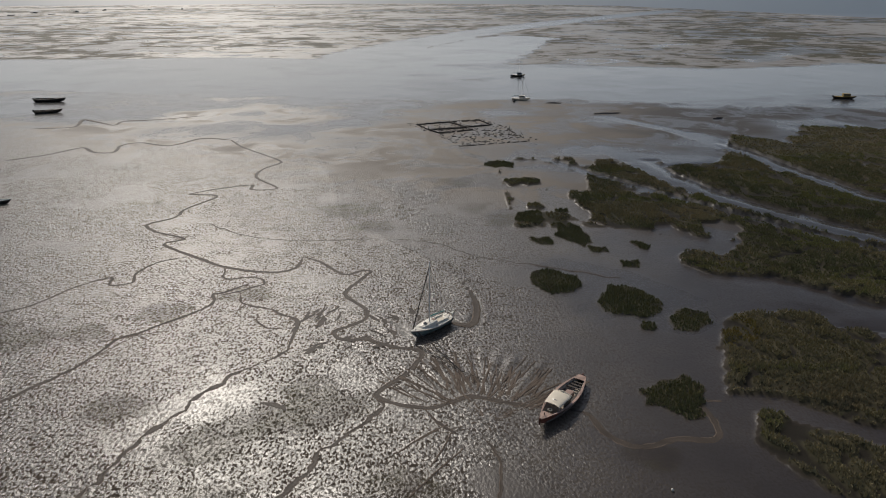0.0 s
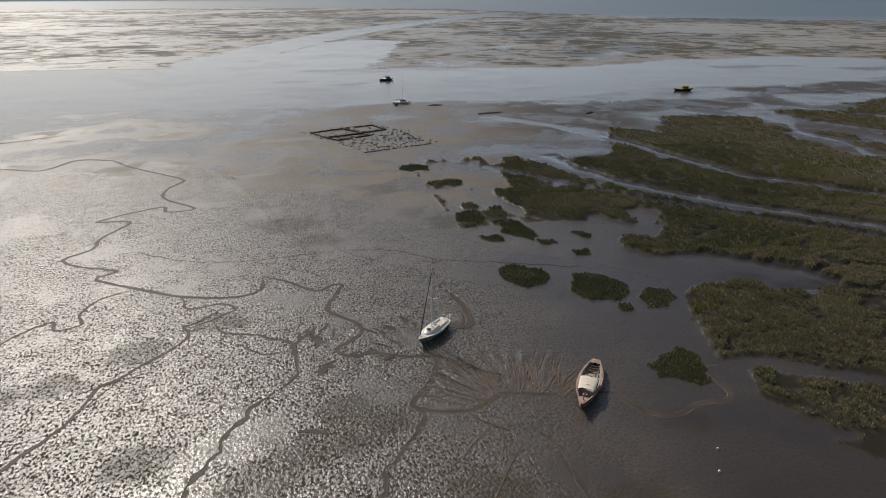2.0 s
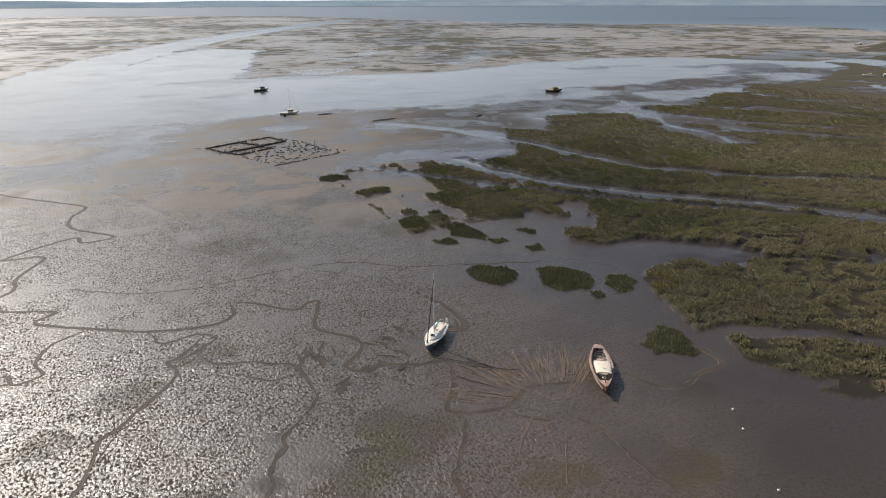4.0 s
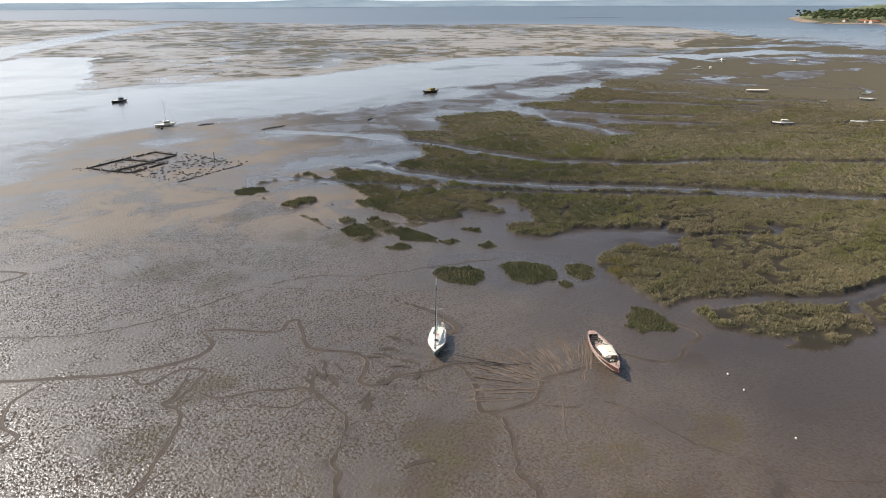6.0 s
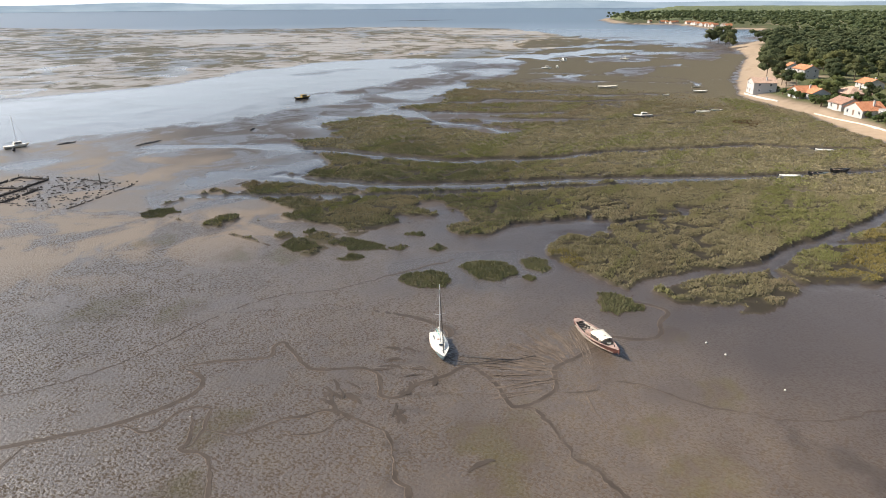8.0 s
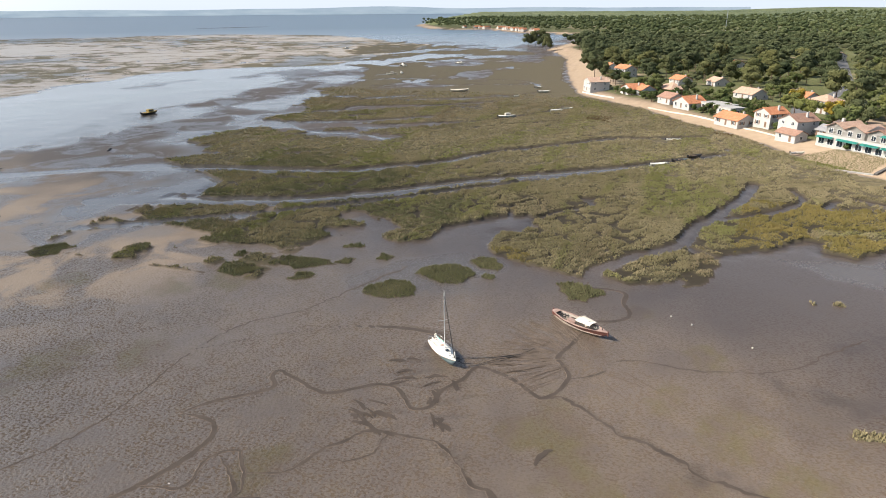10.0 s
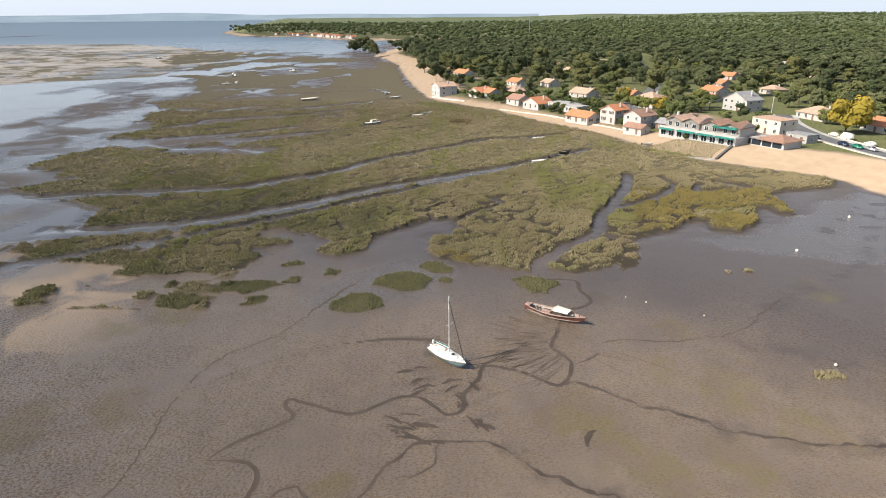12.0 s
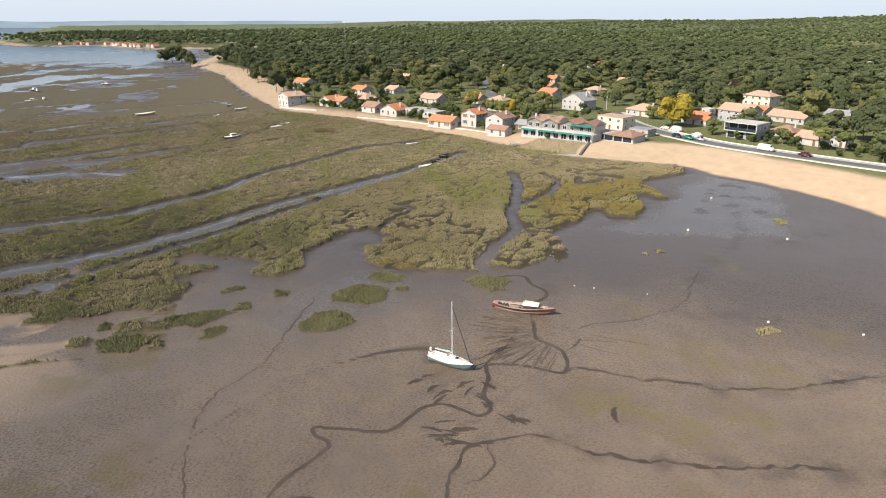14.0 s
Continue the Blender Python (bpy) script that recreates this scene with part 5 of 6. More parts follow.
for x, y, r, c in ((44.7, 7, 0.3, "white"), (68.3, -16.2, 0.3, "white"), (33.2, -10.5, 0.25, "white"), (-1.4, 23.2, 0.22, "white"), (-9, 12, 0.2, "white"), (19, 44, 0.14, "white"), (14, 36, 0.14, "white"), (21, 47, 0.14, "white"), (-22, 17, 0.2, "white"), (29, 268, 0.5, "black"), (36, 352, 0.5, "black")):
    bm = bmesh.new()
    bmesh.ops.create_uvsphere(bm, u_segments=16, v_segments=10, radius=r)
    bm_tube([(0, 0, r * 0.9), (0, 0, r * 1.25)], r * 0.18, 8, bm)
    ob = part("buoy", bm, c, None, "", True)
    ob.location = (x, y, r * 0.75)
    tagged(ob, "round white mooring buoy lying on wet mud" if c == "white" else "round dark mooring buoy on shallow water", "buoy", "mooring buoys")


# ---- oyster pens, wreck ribs ----
def oyster_pen(corners, label, low=1.0, lost=0.06):
    o = np.mean(corners, 0)
    b = root("oyster_pen", pose(o[0], o[1], 0), label, "oyster pen", "oyster pens on the flat")
    pr = np.random.default_rng(int(abs(o[0] * 10)))
    for p, q in zip(corners, corners[1:] + corners[:1]):
        p, q = np.array(p) - o, np.array(q) - o
        n = max(2, int(np.hypot(*(q - p)) / 0.9))
        for i in range(n):
            if pr.random() < lost:
                continue
            c = p + (q - p) * (i + 0.5) / n
            m = pose(c[0], c[1], 0, 0, 0, math.degrees(math.atan2(*(q - p)[::-1])))
            part("board", bm_box(-0.47, 0.47, -0.12, 0.12, -0.1, (0.34 + 0.14 * pr.random()) * low, 0.0, m), "wooddark", b)
        for i in range(0, n, 4):
            c = p + (q - p) * i / n
            part("post", bm_tube([(c[0], c[1], -0.1), (c[0] + 0.05, c[1], (0.6 + 0.4 * pr.random()) * low + 0.1)], 0.09, 6), "wooddark", b)
    return b


oyster_pen([(-8.8, 220), (2, 224.3), (7.6, 215.4), (-4.8, 211.4)], "low dark board pen of an old oyster bed")
oyster_pen([(2.2, 224.6), (12.6, 228.4), (16.2, 219.6), (7.8, 215.8)], "low dark board pen of an old oyster bed")
oyster_pen([(-4.6, 210.8), (7.4, 214.8), (9.4, 211.2), (-1.2, 206)], "low dark broken pen of an old oyster bed")
oyster_pen([(9.6, 211.0), (21.9, 210.1), (26.1, 194.7), (4.7, 187.7), (-1.0, 205.4)], "wide broken oyster pen, its boards low in mud", 0.35, 0.5)
rr = np.random.default_rng(8)
bm = bmesh.new()
for i in range(620):
    x, y = rr.uniform(-14, 30), rr.uniform(186, 232)
    if signed(np.array([x]), np.array([y]), [(-13, 222), (-2, 227), (14, 230), (24, 212), (29, 196), (6, 188), (-3, 205)], 20.0)[0] < 0:
        continue
    s = rr.uniform(0.10, 0.30)
    bm_box(-s * 1.6, s * 1.6, -s * 0.6, s * 0.6, -0.05, 0.06 + 0.14 * rr.random(), 0.0, pose(x, y, 0, 0, 0, rr.uniform(0, 180)), bm)
tagged(part("oyster_rubble", bm, "wooddark"), "dark oyster rubble and broken racks on mud", "rubble", kind="stuff")
tagged(part("marker_post", bm_tube([(20.5, 201, -0.2), (20.6, 201.1, 3.4)], 0.09, 8), "wooddark"), "tall dark wooden marker post at the oyster bed", "post")
for x, y, l, a in ((44.7, 265.4, 6, -5), (61, 242, 11, 8), (98, 232, 5, 30), (-377, 870, 40, 5), (-254, 1054, 70, 5), (1400, 1100, 180, -30)):
    bm = bmesh.new()
    bmesh.ops.create_icosphere(bm, subdivisions=4, radius=1)
    for q in bm.verts:
        k = 1 + 0.35 * noise.noise(q.co * 2.3 + Vector((x, y, 0)))
        q.co = Vector((q.co.x * l * 0.5 * k, q.co.y * l * 0.07 * k, max(-0.1, q.co.z * 0.45 * k)))
    ob = part("mud_bank", bm, "stone")
    ob.matrix_world = pose(x, y, 0, 0, 0, a)
    tagged(ob, "low dark bank of oysters above the wet flat", "oyster bank", "oyster banks")

# ridges left by dragging chains between the two boats
bm = bmesh.new()
cr = np.random.default_rng(3)
def ploughed(p, q, radius):
    """A low uneven ridge of mud from p to q."""
    n = max(4, int(math.dist(p, q) / 0.55))
    w = cr.uniform(-1, 1, (n + 1, 2)) * 0.045
    bend = cr.uniform(-0.18, 0.18)
    pts = []
    for k in range(n + 1):
        t = k / n
        side = bend * math.sin(math.pi * t)
        ux, uy = (q[0] - p[0]) / math.dist(p, q), (q[1] - p[1]) / math.dist(p, q)
        pts.append((p[0] + (q[0] - p[0]) * t - uy * side + w[k, 0], p[1] + (q[1] - p[1]) * t + ux * side + w[k, 1], -0.06 + 0.09 * math.sin(math.pi * t) + cr.uniform(-0.06, 0.05)))
    bm_tube(pts, radius, 6, bm)


for i in range(90):
    a = cr.uniform(0.55, 2.45)
    r0, r1 = cr.uniform(5.0, 8.5), cr.uniform(9.0, 15.5)
    cx, cy = 4.2 + cr.uniform(-2.2, 2.2), 56.5 + cr.uniform(-0.8, 0.8)
    a1 = a + cr.uniform(-0.06, 0.06)
    ploughed((cx + r0 * math.cos(a), cy + r0 * math.sin(a)), (cx + r1 * math.cos(a1), cy + r1 * math.sin(a1)), cr.uniform(0.07, 0.16))
for i in range(30):
    a, r = cr.uniform(0, 6.28), cr.uniform(1.4, 3.8)
    ploughed((4.7 + 0.4 * math.cos(a), 57.4 + 0.4 * math.sin(a)), (4.7 + r * math.cos(a + 0.1), 57.4 + r * math.sin(a + 0.1)), cr.uniform(0.05, 0.11))
for p, q in (((2, 52.8), (-3.2, 46)), ((-0.5, 56.2), (-4.6, 52.0)), ((0.4, 56.8), (-3.4, 53.5)), ((1, 56), (-1.2, 50.2)), ((-37, 77), (-45, 73.8)), ((-41.4, 74.5), (-43.4, 70.5))):
    ploughed(p, q, 0.09)
for q in bm.verts:
    q.co.z = 0.012 + 0.28 * q.co.z
tagged(part("mud_ridges", bm, "mudridge"), "thin ridges of wet mud ploughed by mooring chains", "mud ridges", kind="stuff")


# ---- land: road, walls, houses, cars ----
def ribbon(name, pts, w0, w1, lift, thick, mat, label, category="", kind="structure", heightfield=True):
    """A strip along a line, from w0 to w1 beside it, laid over the ground."""
    p = smooth_line(pts, 4.0)
    d = np.gradient(p, axis=0)
    d /= np.hypot(d[:, 0], d[:, 1])[:, None]
    nrm = np.stack([-d[:, 1], d[:, 0]], 1)
    a, b = p + nrm * w0, p + nrm * w1
    z = np.maximum(heights(a), heights(b)) + lift
    bm = bmesh.new()
    cols = [[bm.verts.new((*q, zz)) for q, zz in ((a[i], z[i]), (b[i], z[i]), (b[i], z[i] - thick), (a[i], z[i] - thick))] for i in range(len(p))]
    for c, e in zip(cols, cols[1:]):
        for k in range(4):
            bm.faces.new((c[k], e[k], e[(k + 1) % 4], c[(k + 1) % 4]))
    bm.faces.new(cols[0][::-1]), bm.faces.new(cols[-1])
    return tagged(part(name, bm, mat), label, category or name, kind=kind)


ROAD = [(215, -66), (190, -58), (165, -55), (145, -56.5), (127, -60), (108, -68), (90, -77), (70, -88), (40, -104), (-20, -130)]
ribbon("road", ROAD, -3.2, 3.2, 0.12, 0.6, "asphalt", "grey asphalt road along the beach")
ribbon("pavement", ROAD, -4.9, -3.25, 0.2, 0.8, "concrete", "pale concrete promenade beside the road")
ribbon("sea_wall", ROAD[2:], -5.15, -4.92, 0.35, 1.6, "cream", "low white wall between promenade and beach", "wall")
ribbon("pavement_inner", ROAD, 3.25, 5.0, 0.26, 0.8, "concrete", "pale pavement on the house side of the road")
ribbon("garden_wall", ROAD[2:], 5.3, 5.55, 0.6, 1.6, "cream", "white rendered garden wall along the road", "wall")
ribbon("street", [(215, -3), (254, -8), (334, -41), (471, -69), (640, -100)], -3.5, 3.5, 0.12, 0.5, "asphalt", "straight grey street leading inland between trees")
ribbon("beach_wall", [(300, 95), (290, 88), (276, 76)], -0.2, 0.2, 0.7, 1.6, "plaster", "low white garden wall above the beach", "wall")
ribbon("beach_wall", [(250, 58), (240, 51), (225, 39), (210, 29), (192, 17), (178, 9)], -0.2, 0.2, 0.35, 1.6, "cream", "low white garden wall above the beach", "wall")
ribbon("stone_jetty", [(132, -7.5), (140, -14), (149, -21.4)], -0.45, 0.45, 0.55, 2.4, "stone", "low dark stone wall across the beach", "wall")
ribbon("stone_edge", [(132, -7.0), (134, -3), (136, 1)], -0.3, 0.3, 0.35, 1.2, "concrete", "low pale kerb round a grassy bank", "kerb")


def gable(w, d, h, rise, over=0.45, thick=0.16):
    """A two-sided roof with its ridge along the width; also the gable ends."""
    bm = bmesh.new()
    x, y = w / 2 + over, d / 2 + over
    z0 = h - rise * over / (d / 2)
    rings = []
    for dz in (0, -thick):
        rings.append([[bm.verts.new((sx * x, yy, zz + dz)) for yy, zz in ((-y, z0), (0, h + rise), (y, z0))] for sx in (-1, 1)])
    t, u = rings
    for k in (0, 1):
        bm.faces.new((t[0][k], t[1][k], t[1][k + 1], t[0][k + 1]))
        bm.faces.new((u[0][k + 1], u[1][k + 1], u[1][k], u[0][k]))
        for s in (0, 1):
            bm.faces.new((t[s][k], t[s][k + 1], u[s][k + 1], u[s][k]))
    for k in (0, 2):
        bm.faces.new((t[0][k], u[0][k], u[1][k], t[1][k]))
    return bm


def hip(w, d, h, rise, over=0.5, thick=0.16):
    bm = bmesh.new()
    x, y, r = w / 2 + over, d / 2 + over, max(0.3, (w - d) / 2)
    z0 = h - 0.12
    lo = [bm.verts.new((sx * x, sy * y, z0)) for sx, sy in ((-1, -1), (1, -1), (1, 1), (-1, 1))]
    un = [bm.verts.new((sx * x, sy * y, z0 - thick)) for sx, sy in ((-1, -1), (1, -1), (1, 1), (-1, 1))]
    a, b = bm.verts.new((-r, 0, h + rise)), bm.verts.new((r, 0, h + rise))
    bm.faces.new((lo[0], lo[1], b, a)), bm.faces.new((lo[1], lo[2], b)), bm.faces.new((lo[2], lo[3], a, b)), bm.faces.new((lo[3], lo[0], a))
    for k in range(4):
        bm.faces.new((lo[k], un[k], un[(k + 1) % 4], lo[(k + 1) % 4]))
    bm.faces.new(un)
    return bm


def bm_walls(w, d, h, rise):
    bm = bmesh.new()
    x, y = w / 2, d / 2
    lo = [bm.verts.new((sx * x, sy * y, -0.6)) for sx, sy in ((-1, -1), (1, -1), (1, 1), (-1, 1))]
    hi = [bm.verts.new((sx * x, sy * y, h)) for sx, sy in ((-1, -1), (1, -1), (1, 1), (-1, 1))]
    for k in range(4):
        bm.faces.new((lo[k], lo[(k + 1) % 4], hi[(k + 1) % 4], hi[k]))
    if rise:
        a, b = bm.verts.new((-x, 0, h + rise - 0.1)), bm.verts.new((x, 0, h + rise - 0.1))
        bm.faces.new((hi[1], hi[2], b)), bm.faces.new((hi[3], hi[0], a))
    else:
        bm.faces.new(hi)
    bm.faces.new(lo[::-1])
    return bm


def window(b, x, y, z, w, h, turn, shutters=None):
    m = pose(x, y, z, 0, 0, turn)
    fr = bmesh.new()
    t = 0.09
    for q in ((-w / 2, w / 2, h / 2 - t, h / 2), (-w / 2, w / 2, -h / 2, -h / 2 + t), (-w / 2, -w / 2 + t, -h / 2 + t, h / 2 - t), (w / 2 - t, w / 2, -h / 2 + t, h / 2 - t), (-0.03, 0.03, -h / 2 + t, h / 2 - t)):
        bm_box(q[0], q[1], -0.07, 0.02, q[2], q[3], 0.0, m, fr)
    win = part("window", fr, "frame", b)
    part("pane", bm_box(-w / 2 + t, w / 2 - t, -0.03, 0.015, -h / 2 + t, h / 2 - t, 0.0, m), "glass", win)
    part("sill", bm_box(-w / 2 - 0.1, w / 2 + 0.1, -0.16, 0.02, -h / 2 - 0.1, -h / 2 - 0.005, 0.0, m), "concrete", win)
    if shutters:
        for s in (-1, 1):
            part("shutter", bm_box(s * (w / 2 + 0.33) - 0.3, s * (w / 2 + 0.33) + 0.3, -0.06, 0.01, -h / 2, h / 2, 0.0, m), shutters, win)


def house(x, y, w, d, floors, turn, roof="roof_orange", kind="gable", wall="plaster", label="", side=False, shutters=None, chimney=True, rise=None, z=None, front=True):
    """A house whose front looks along its own -y; side: the ridge runs from front to back."""
    w, d = w * 1.08, d * 1.08
    z = float(heights([(x, y)])[0]) if z is None else z
    h = 2.6 * floors + 0.1
    b = root("house", pose(x, y, z, 0, 0, turn), label, "house", "houses of the village")
    if side:
        ww, dd, tt = d, w, 90
    else:
        ww, dd, tt = w, d, 0
    rise = rise or 0.24 * dd
    q = pose(0, 0, 0, 0, 0, tt)
    bm = bm_walls(ww, dd, h, rise if kind == "gable" else 0)
    bm.transform(q)
    part("wall", bm, wall, b)
    if kind == "flat":
        bm = bm_box(-w / 2 - 0.12, w / 2 + 0.12, -d / 2 - 0.12, d / 2 + 0.12, h + 0.004, h + 0.3, 0.03)
    else:
        bm = gable(ww, dd, h + 0.05, rise) if kind == "gable" else hip(ww, dd, h + 0.13, rise)
        bm.transform(q)
    r = part("roof", bm, roof, b, "flat pale roof" if kind == "flat" else "")
    if chimney:
        cx, cy = w * 0.27, d * 0.1
        part("chimney", bm_box(cx - 0.35, cx + 0.35, cy - 0.3, cy + 0.3, h, h + (rise if kind != "flat" else 0.4) + 0.7, 0.03), "plaster", r)
    n = max(2, int(w / 3.4))
    for f in range(floors):
        zc = 1.5 + 2.75 * f
        for i in range(n):
            wx = -w / 2 + w * (i + 0.5) / n
            if f == 0 and i == n // 2:
                dm = bm_box(wx - 0.5, wx + 0.5, -d / 2 - 0.05, -d / 2 + 0.02, 0.05, 2.15, 0.02)
                part("door", dm, shutters or "timber", b)
                continue
            window(b, wx, -d / 2, zc, 1.25, 1.25 if f or i % 2 else 1.5, 0, shutters)
        k = max(1, int(d / 4))
        for i in range(k):
            wy = -d / 2 + d * (i + 0.5) / k
            window(b, w / 2, wy, zc, 1.1, 1.2, 90, shutters)
            window(b, -w / 2, wy, zc, 1.1, 1.2, -90, shutters)
    return b


O, PK, BR, GR = "roof_orange", "roof_pink", "roof_brown", "roof_grey"
house(303, 88, 11, 10, 2, 205, PK, side=True, label="white gabled house with pale tiles beside the beach", rise=1.9)
house(287, 67, 9, 9, 1, 215, O, side=True, label="low white house with an orange-red tile roof")
house(283, 61, 6, 8, 1, 215, O, wall="grey", label="small blue-grey house beside an orange-roofed one", chimney=False)
house(292, 48, 12, 10, 1, 215, PK, "hip", "timber", label="brown timber house with a wide pale roof")
house(258, 48, 9, 8, 1, 215, BR, label="low house with a brown tile roof")
house(243, 40, 10, 9, 1, 218, O, side=True, label="white house with bright orange tiles near the beach")
house(236, 28, 13, 8, 1, 215, "concrete", "flat", label="long low white flat-roofed house", chimney=False)
house(225, 24, 8, 7, 1, 215, "concrete", "flat", wall="plaster", label="low white flat-roofed annexe", chimney=False)
house(281, 11, 12, 9, 1, 215, PK, label="white house with pinkish tiles under pines")
house(274, -12, 8, 8, 1, 218, O, label="small white house with an orange roof")
house(240, -14, 9, 8, 2, 215, PK, "hip", label="two-storey white house with a pale tile roof")
house(205, 24, 12, 8, 1, 217, O, label="low house with a broad orange tile roof by the beach", shutters="timber")
house(199, 12, 7.5, 8, 2, 217, O, side=True, label="tall white house with orange tiles by the beach", shutters="timber")
house(184, 5, 8, 9, 2, 217, BR, side=True, label="tall white gabled house with a brown roof")
house(176, 8, 8, 5, 1, 217, BR, label="white front wing with a brown roof", chimney=False)
house(177, -5, 8, 6, 1, 217, GR, wall="timber", label="grey weathered shed beside a white house", chimney=False)
house(295, -96, 10, 8, 1, 205, PK, "hip", label="small cream house with a pale roof among trees")
house(268, -54, 10, 8, 2, 205, O, label="white house with stepped orange roofs")
house(262, -49, 9, 6, 1, 205, O, label="low wing with an orange roof", chimney=False)
house(231, -54, 13, 9, 2, 205, GR, side=True, wall="plaster", label="white chalet with a broad grey gable roof")
house(204, -76, 13, 10, 1, 200, PK, "hip", label="white bungalow with a pale hipped roof")
house(178, -89, 9, 8, 1, 198, O, label="orange-roofed house with two roof levels", rise=1.8)
house(172, -83, 12, 5, 1, 198, O, label="low front wing with orange tiles", chimney=False)
house(180, -94, 4, 4, 2, 198, "plaster", "flat", label="small white stair tower", chimney=False)
house(174, -106, 14, 10, 2, 198, PK, wall="grey", label="grey house with a broad pale tile roof")
house(188, -128, 9, 8, 1, 198, O, label="house with red tiles between trees")
house(220, -155, 14, 9, 2, 200, PK, wall="cream", label="pinkish house with a pale hipped roof", kind="hip")
house(166, -127, 16, 9, 1, 198, PK, label="long white house with pale tiles")
house(133, -96, 9, 8, 1, 198, BR, "hip", "grey", label="small grey house with a tiled hipped roof")
house(118, -95, 9, 8, 1, 198, PK, label="white house with a pale roof by the road")
house(112, -101, 6, 5, 1, 198, "concrete", "flat", label="small white flat-roofed annexe by the road", chimney=False)
house(164, -152, 10, 8, 1, 200, GR, label="house with a grey roof under pines")
for x, y, w, roof in ((422, 90, 9, O), (376, 77, 12, O), (341, 43, 10, O), (424, -3, 9, PK), (379, -103, 9, O), (513, -114, 12, O), (540, -77, 13, PK), (343, -145, 11, PK), (295, -200, 9, O), (384, -259, 8, PK), (618, -51, 11, PK), (463, 3, 9, O), (457, -474, 20, O), (217, -179, 7, "roof_grey"), (335, 23, 9, PK), (480, -190, 12, O), (330, -80, 10, O), (560, -300, 12, PK)):
    house(x, y, w, 8, 1 if w < 12 else 2, 200 + (x % 30), roof, label="white house with %s roof among the pines" % {O: "an orange", PK: "a pale tile"}.get(roof, "a grey"))


def beach_restaurant():
    z = 2.3
    b = root("seafront_building", pose(158, -13, z, 0, 0, 218), "long white two-storey seafront building with teal awnings", "building", "houses of the village")
    part("ground_floor", bm_box(-16, 15, -6.5, 6, -0.8, 2.9, 0.0), "plaster", b)
    for x0, x1 in ((-15.5, -1.5), (-0.5, 14.5)):
        w = bm_walls(x1 - x0, 9, 5.6, 1.7)
        w.transform(pose((x0 + x1) / 2, 1.4, 0.3))
        part("upper_floor", w, "plaster", b)
    for cx, w in ((-12, 7), (-5, 7), (3.2, 7.4), (10.6, 7.6)):
        g = gable(10, w, 5.9, 1.5, 0.3)
        g.transform(pose(cx, 1.2, 0, 0, 0, 90))
        part("roof", g, "roof_brown" if cx > 0 else "roof_pink", b)
        f = bmesh.new()
        v = [f.verts.new(q) for q in ((cx - w / 2, -3.4, 3.0), (cx + w / 2, -3.4, 3.0), (cx + w / 2, -3.4, 5.85), (cx, -3.4, 7.2), (cx - w / 2, -3.4, 5.85))]
        f.faces.new(v)
        bmesh.ops.solidify(f, geom=list(f.faces), thickness=0.2)
        part("gable_wall", f, "plaster", b)
        window(b, cx - 1.6, -3.42, 4.4, 1.6, 1.6, 0)
        window(b, cx + 1.6, -3.42, 4.4, 1.6, 1.6, 0)
    for i in range(9):
        window(b, -14 + 3.4 * i, -6.5, 1.35, 2.3, 2.0, 0)
    part("terrace_parapet", bm_box(-16, 15, -6.62, -6.42, 2.9, 3.8, 0.02), "plaster", b)
    for x0, x1, z0, y0 in ((-15.5, -9.5, 2.55, -6.5), (-8, -0.5, 2.55, -6.5), (0.5, 6.5, 2.55, -6.5), (7.5, 14.5, 2.55, -6.5), (4.5, 13.5, 5.4, -3.4)):
        a = bmesh.new()
        v = [a.verts.new(q) for q in ((x0, y0 - 0.02, z0 + 0.5), (x1, y0 - 0.02, z0 + 0.5), (x1, y0 - 1.6, z0), (x0, y0 - 1.6, z0))]
        a.faces.new(v)
        bmesh.ops.solidify(a, geom=list(a.faces), thickness=0.05)
        part("awning", a, "awning", b, "teal canvas awning")
    part("chimney", bm_box(-15, -14.2, 2, 2.8, 5.5, 8.0, 0.03), "plaster", b)
    # restaurant pavilion at the end of the row
    p = root("beach_pavilion", pose(145.5, -30, 2.3, 0, 0, 212), "low white beach pavilion with a glazed front and brown roof", "building", "houses of the village")
    part("wall", bm_box(-8, 8.5, -4.5, 5, -1.2, 2.6, 0.0), "plaster", p)
    for i in range(4):
        part("glazing", bm_box(-7.4 + 3.9 * i, -4.0 + 3.9 * i, -4.56, -4.45, 0.5, 2.3, 0.01), "glass", p)
    g = hip(9, 10.5, 2.75, 1.7)
    g.transform(pose(4, 0.3, 0))
    part("roof", g, "roof_brown", p)
    g = bm_box(-9, -0.6, -5.2, 5.2, 2.62, 2.86, 0.03)
    part("flat_roof", g, "roof_grey", p)
    for i in range(5):
        part("roof_panel", bm_box(-8.8 + 1.65 * i, -7.4 + 1.65 * i, -5.0, 5.0, 2.864, 2.94, 0.01), "plaster" if i % 2 else "roof_pink", p)
    house(170, -42, 12, 8, 2, 205, PK, "flat", "cream", label="grey-brown flat-roofed building behind the pavilion", chimney=False)
    house(152, -44, 8, 5, 1, 205, GR, "flat", "concrete", label="low pale store with a flat roof", chimney=False)


beach_restaurant()


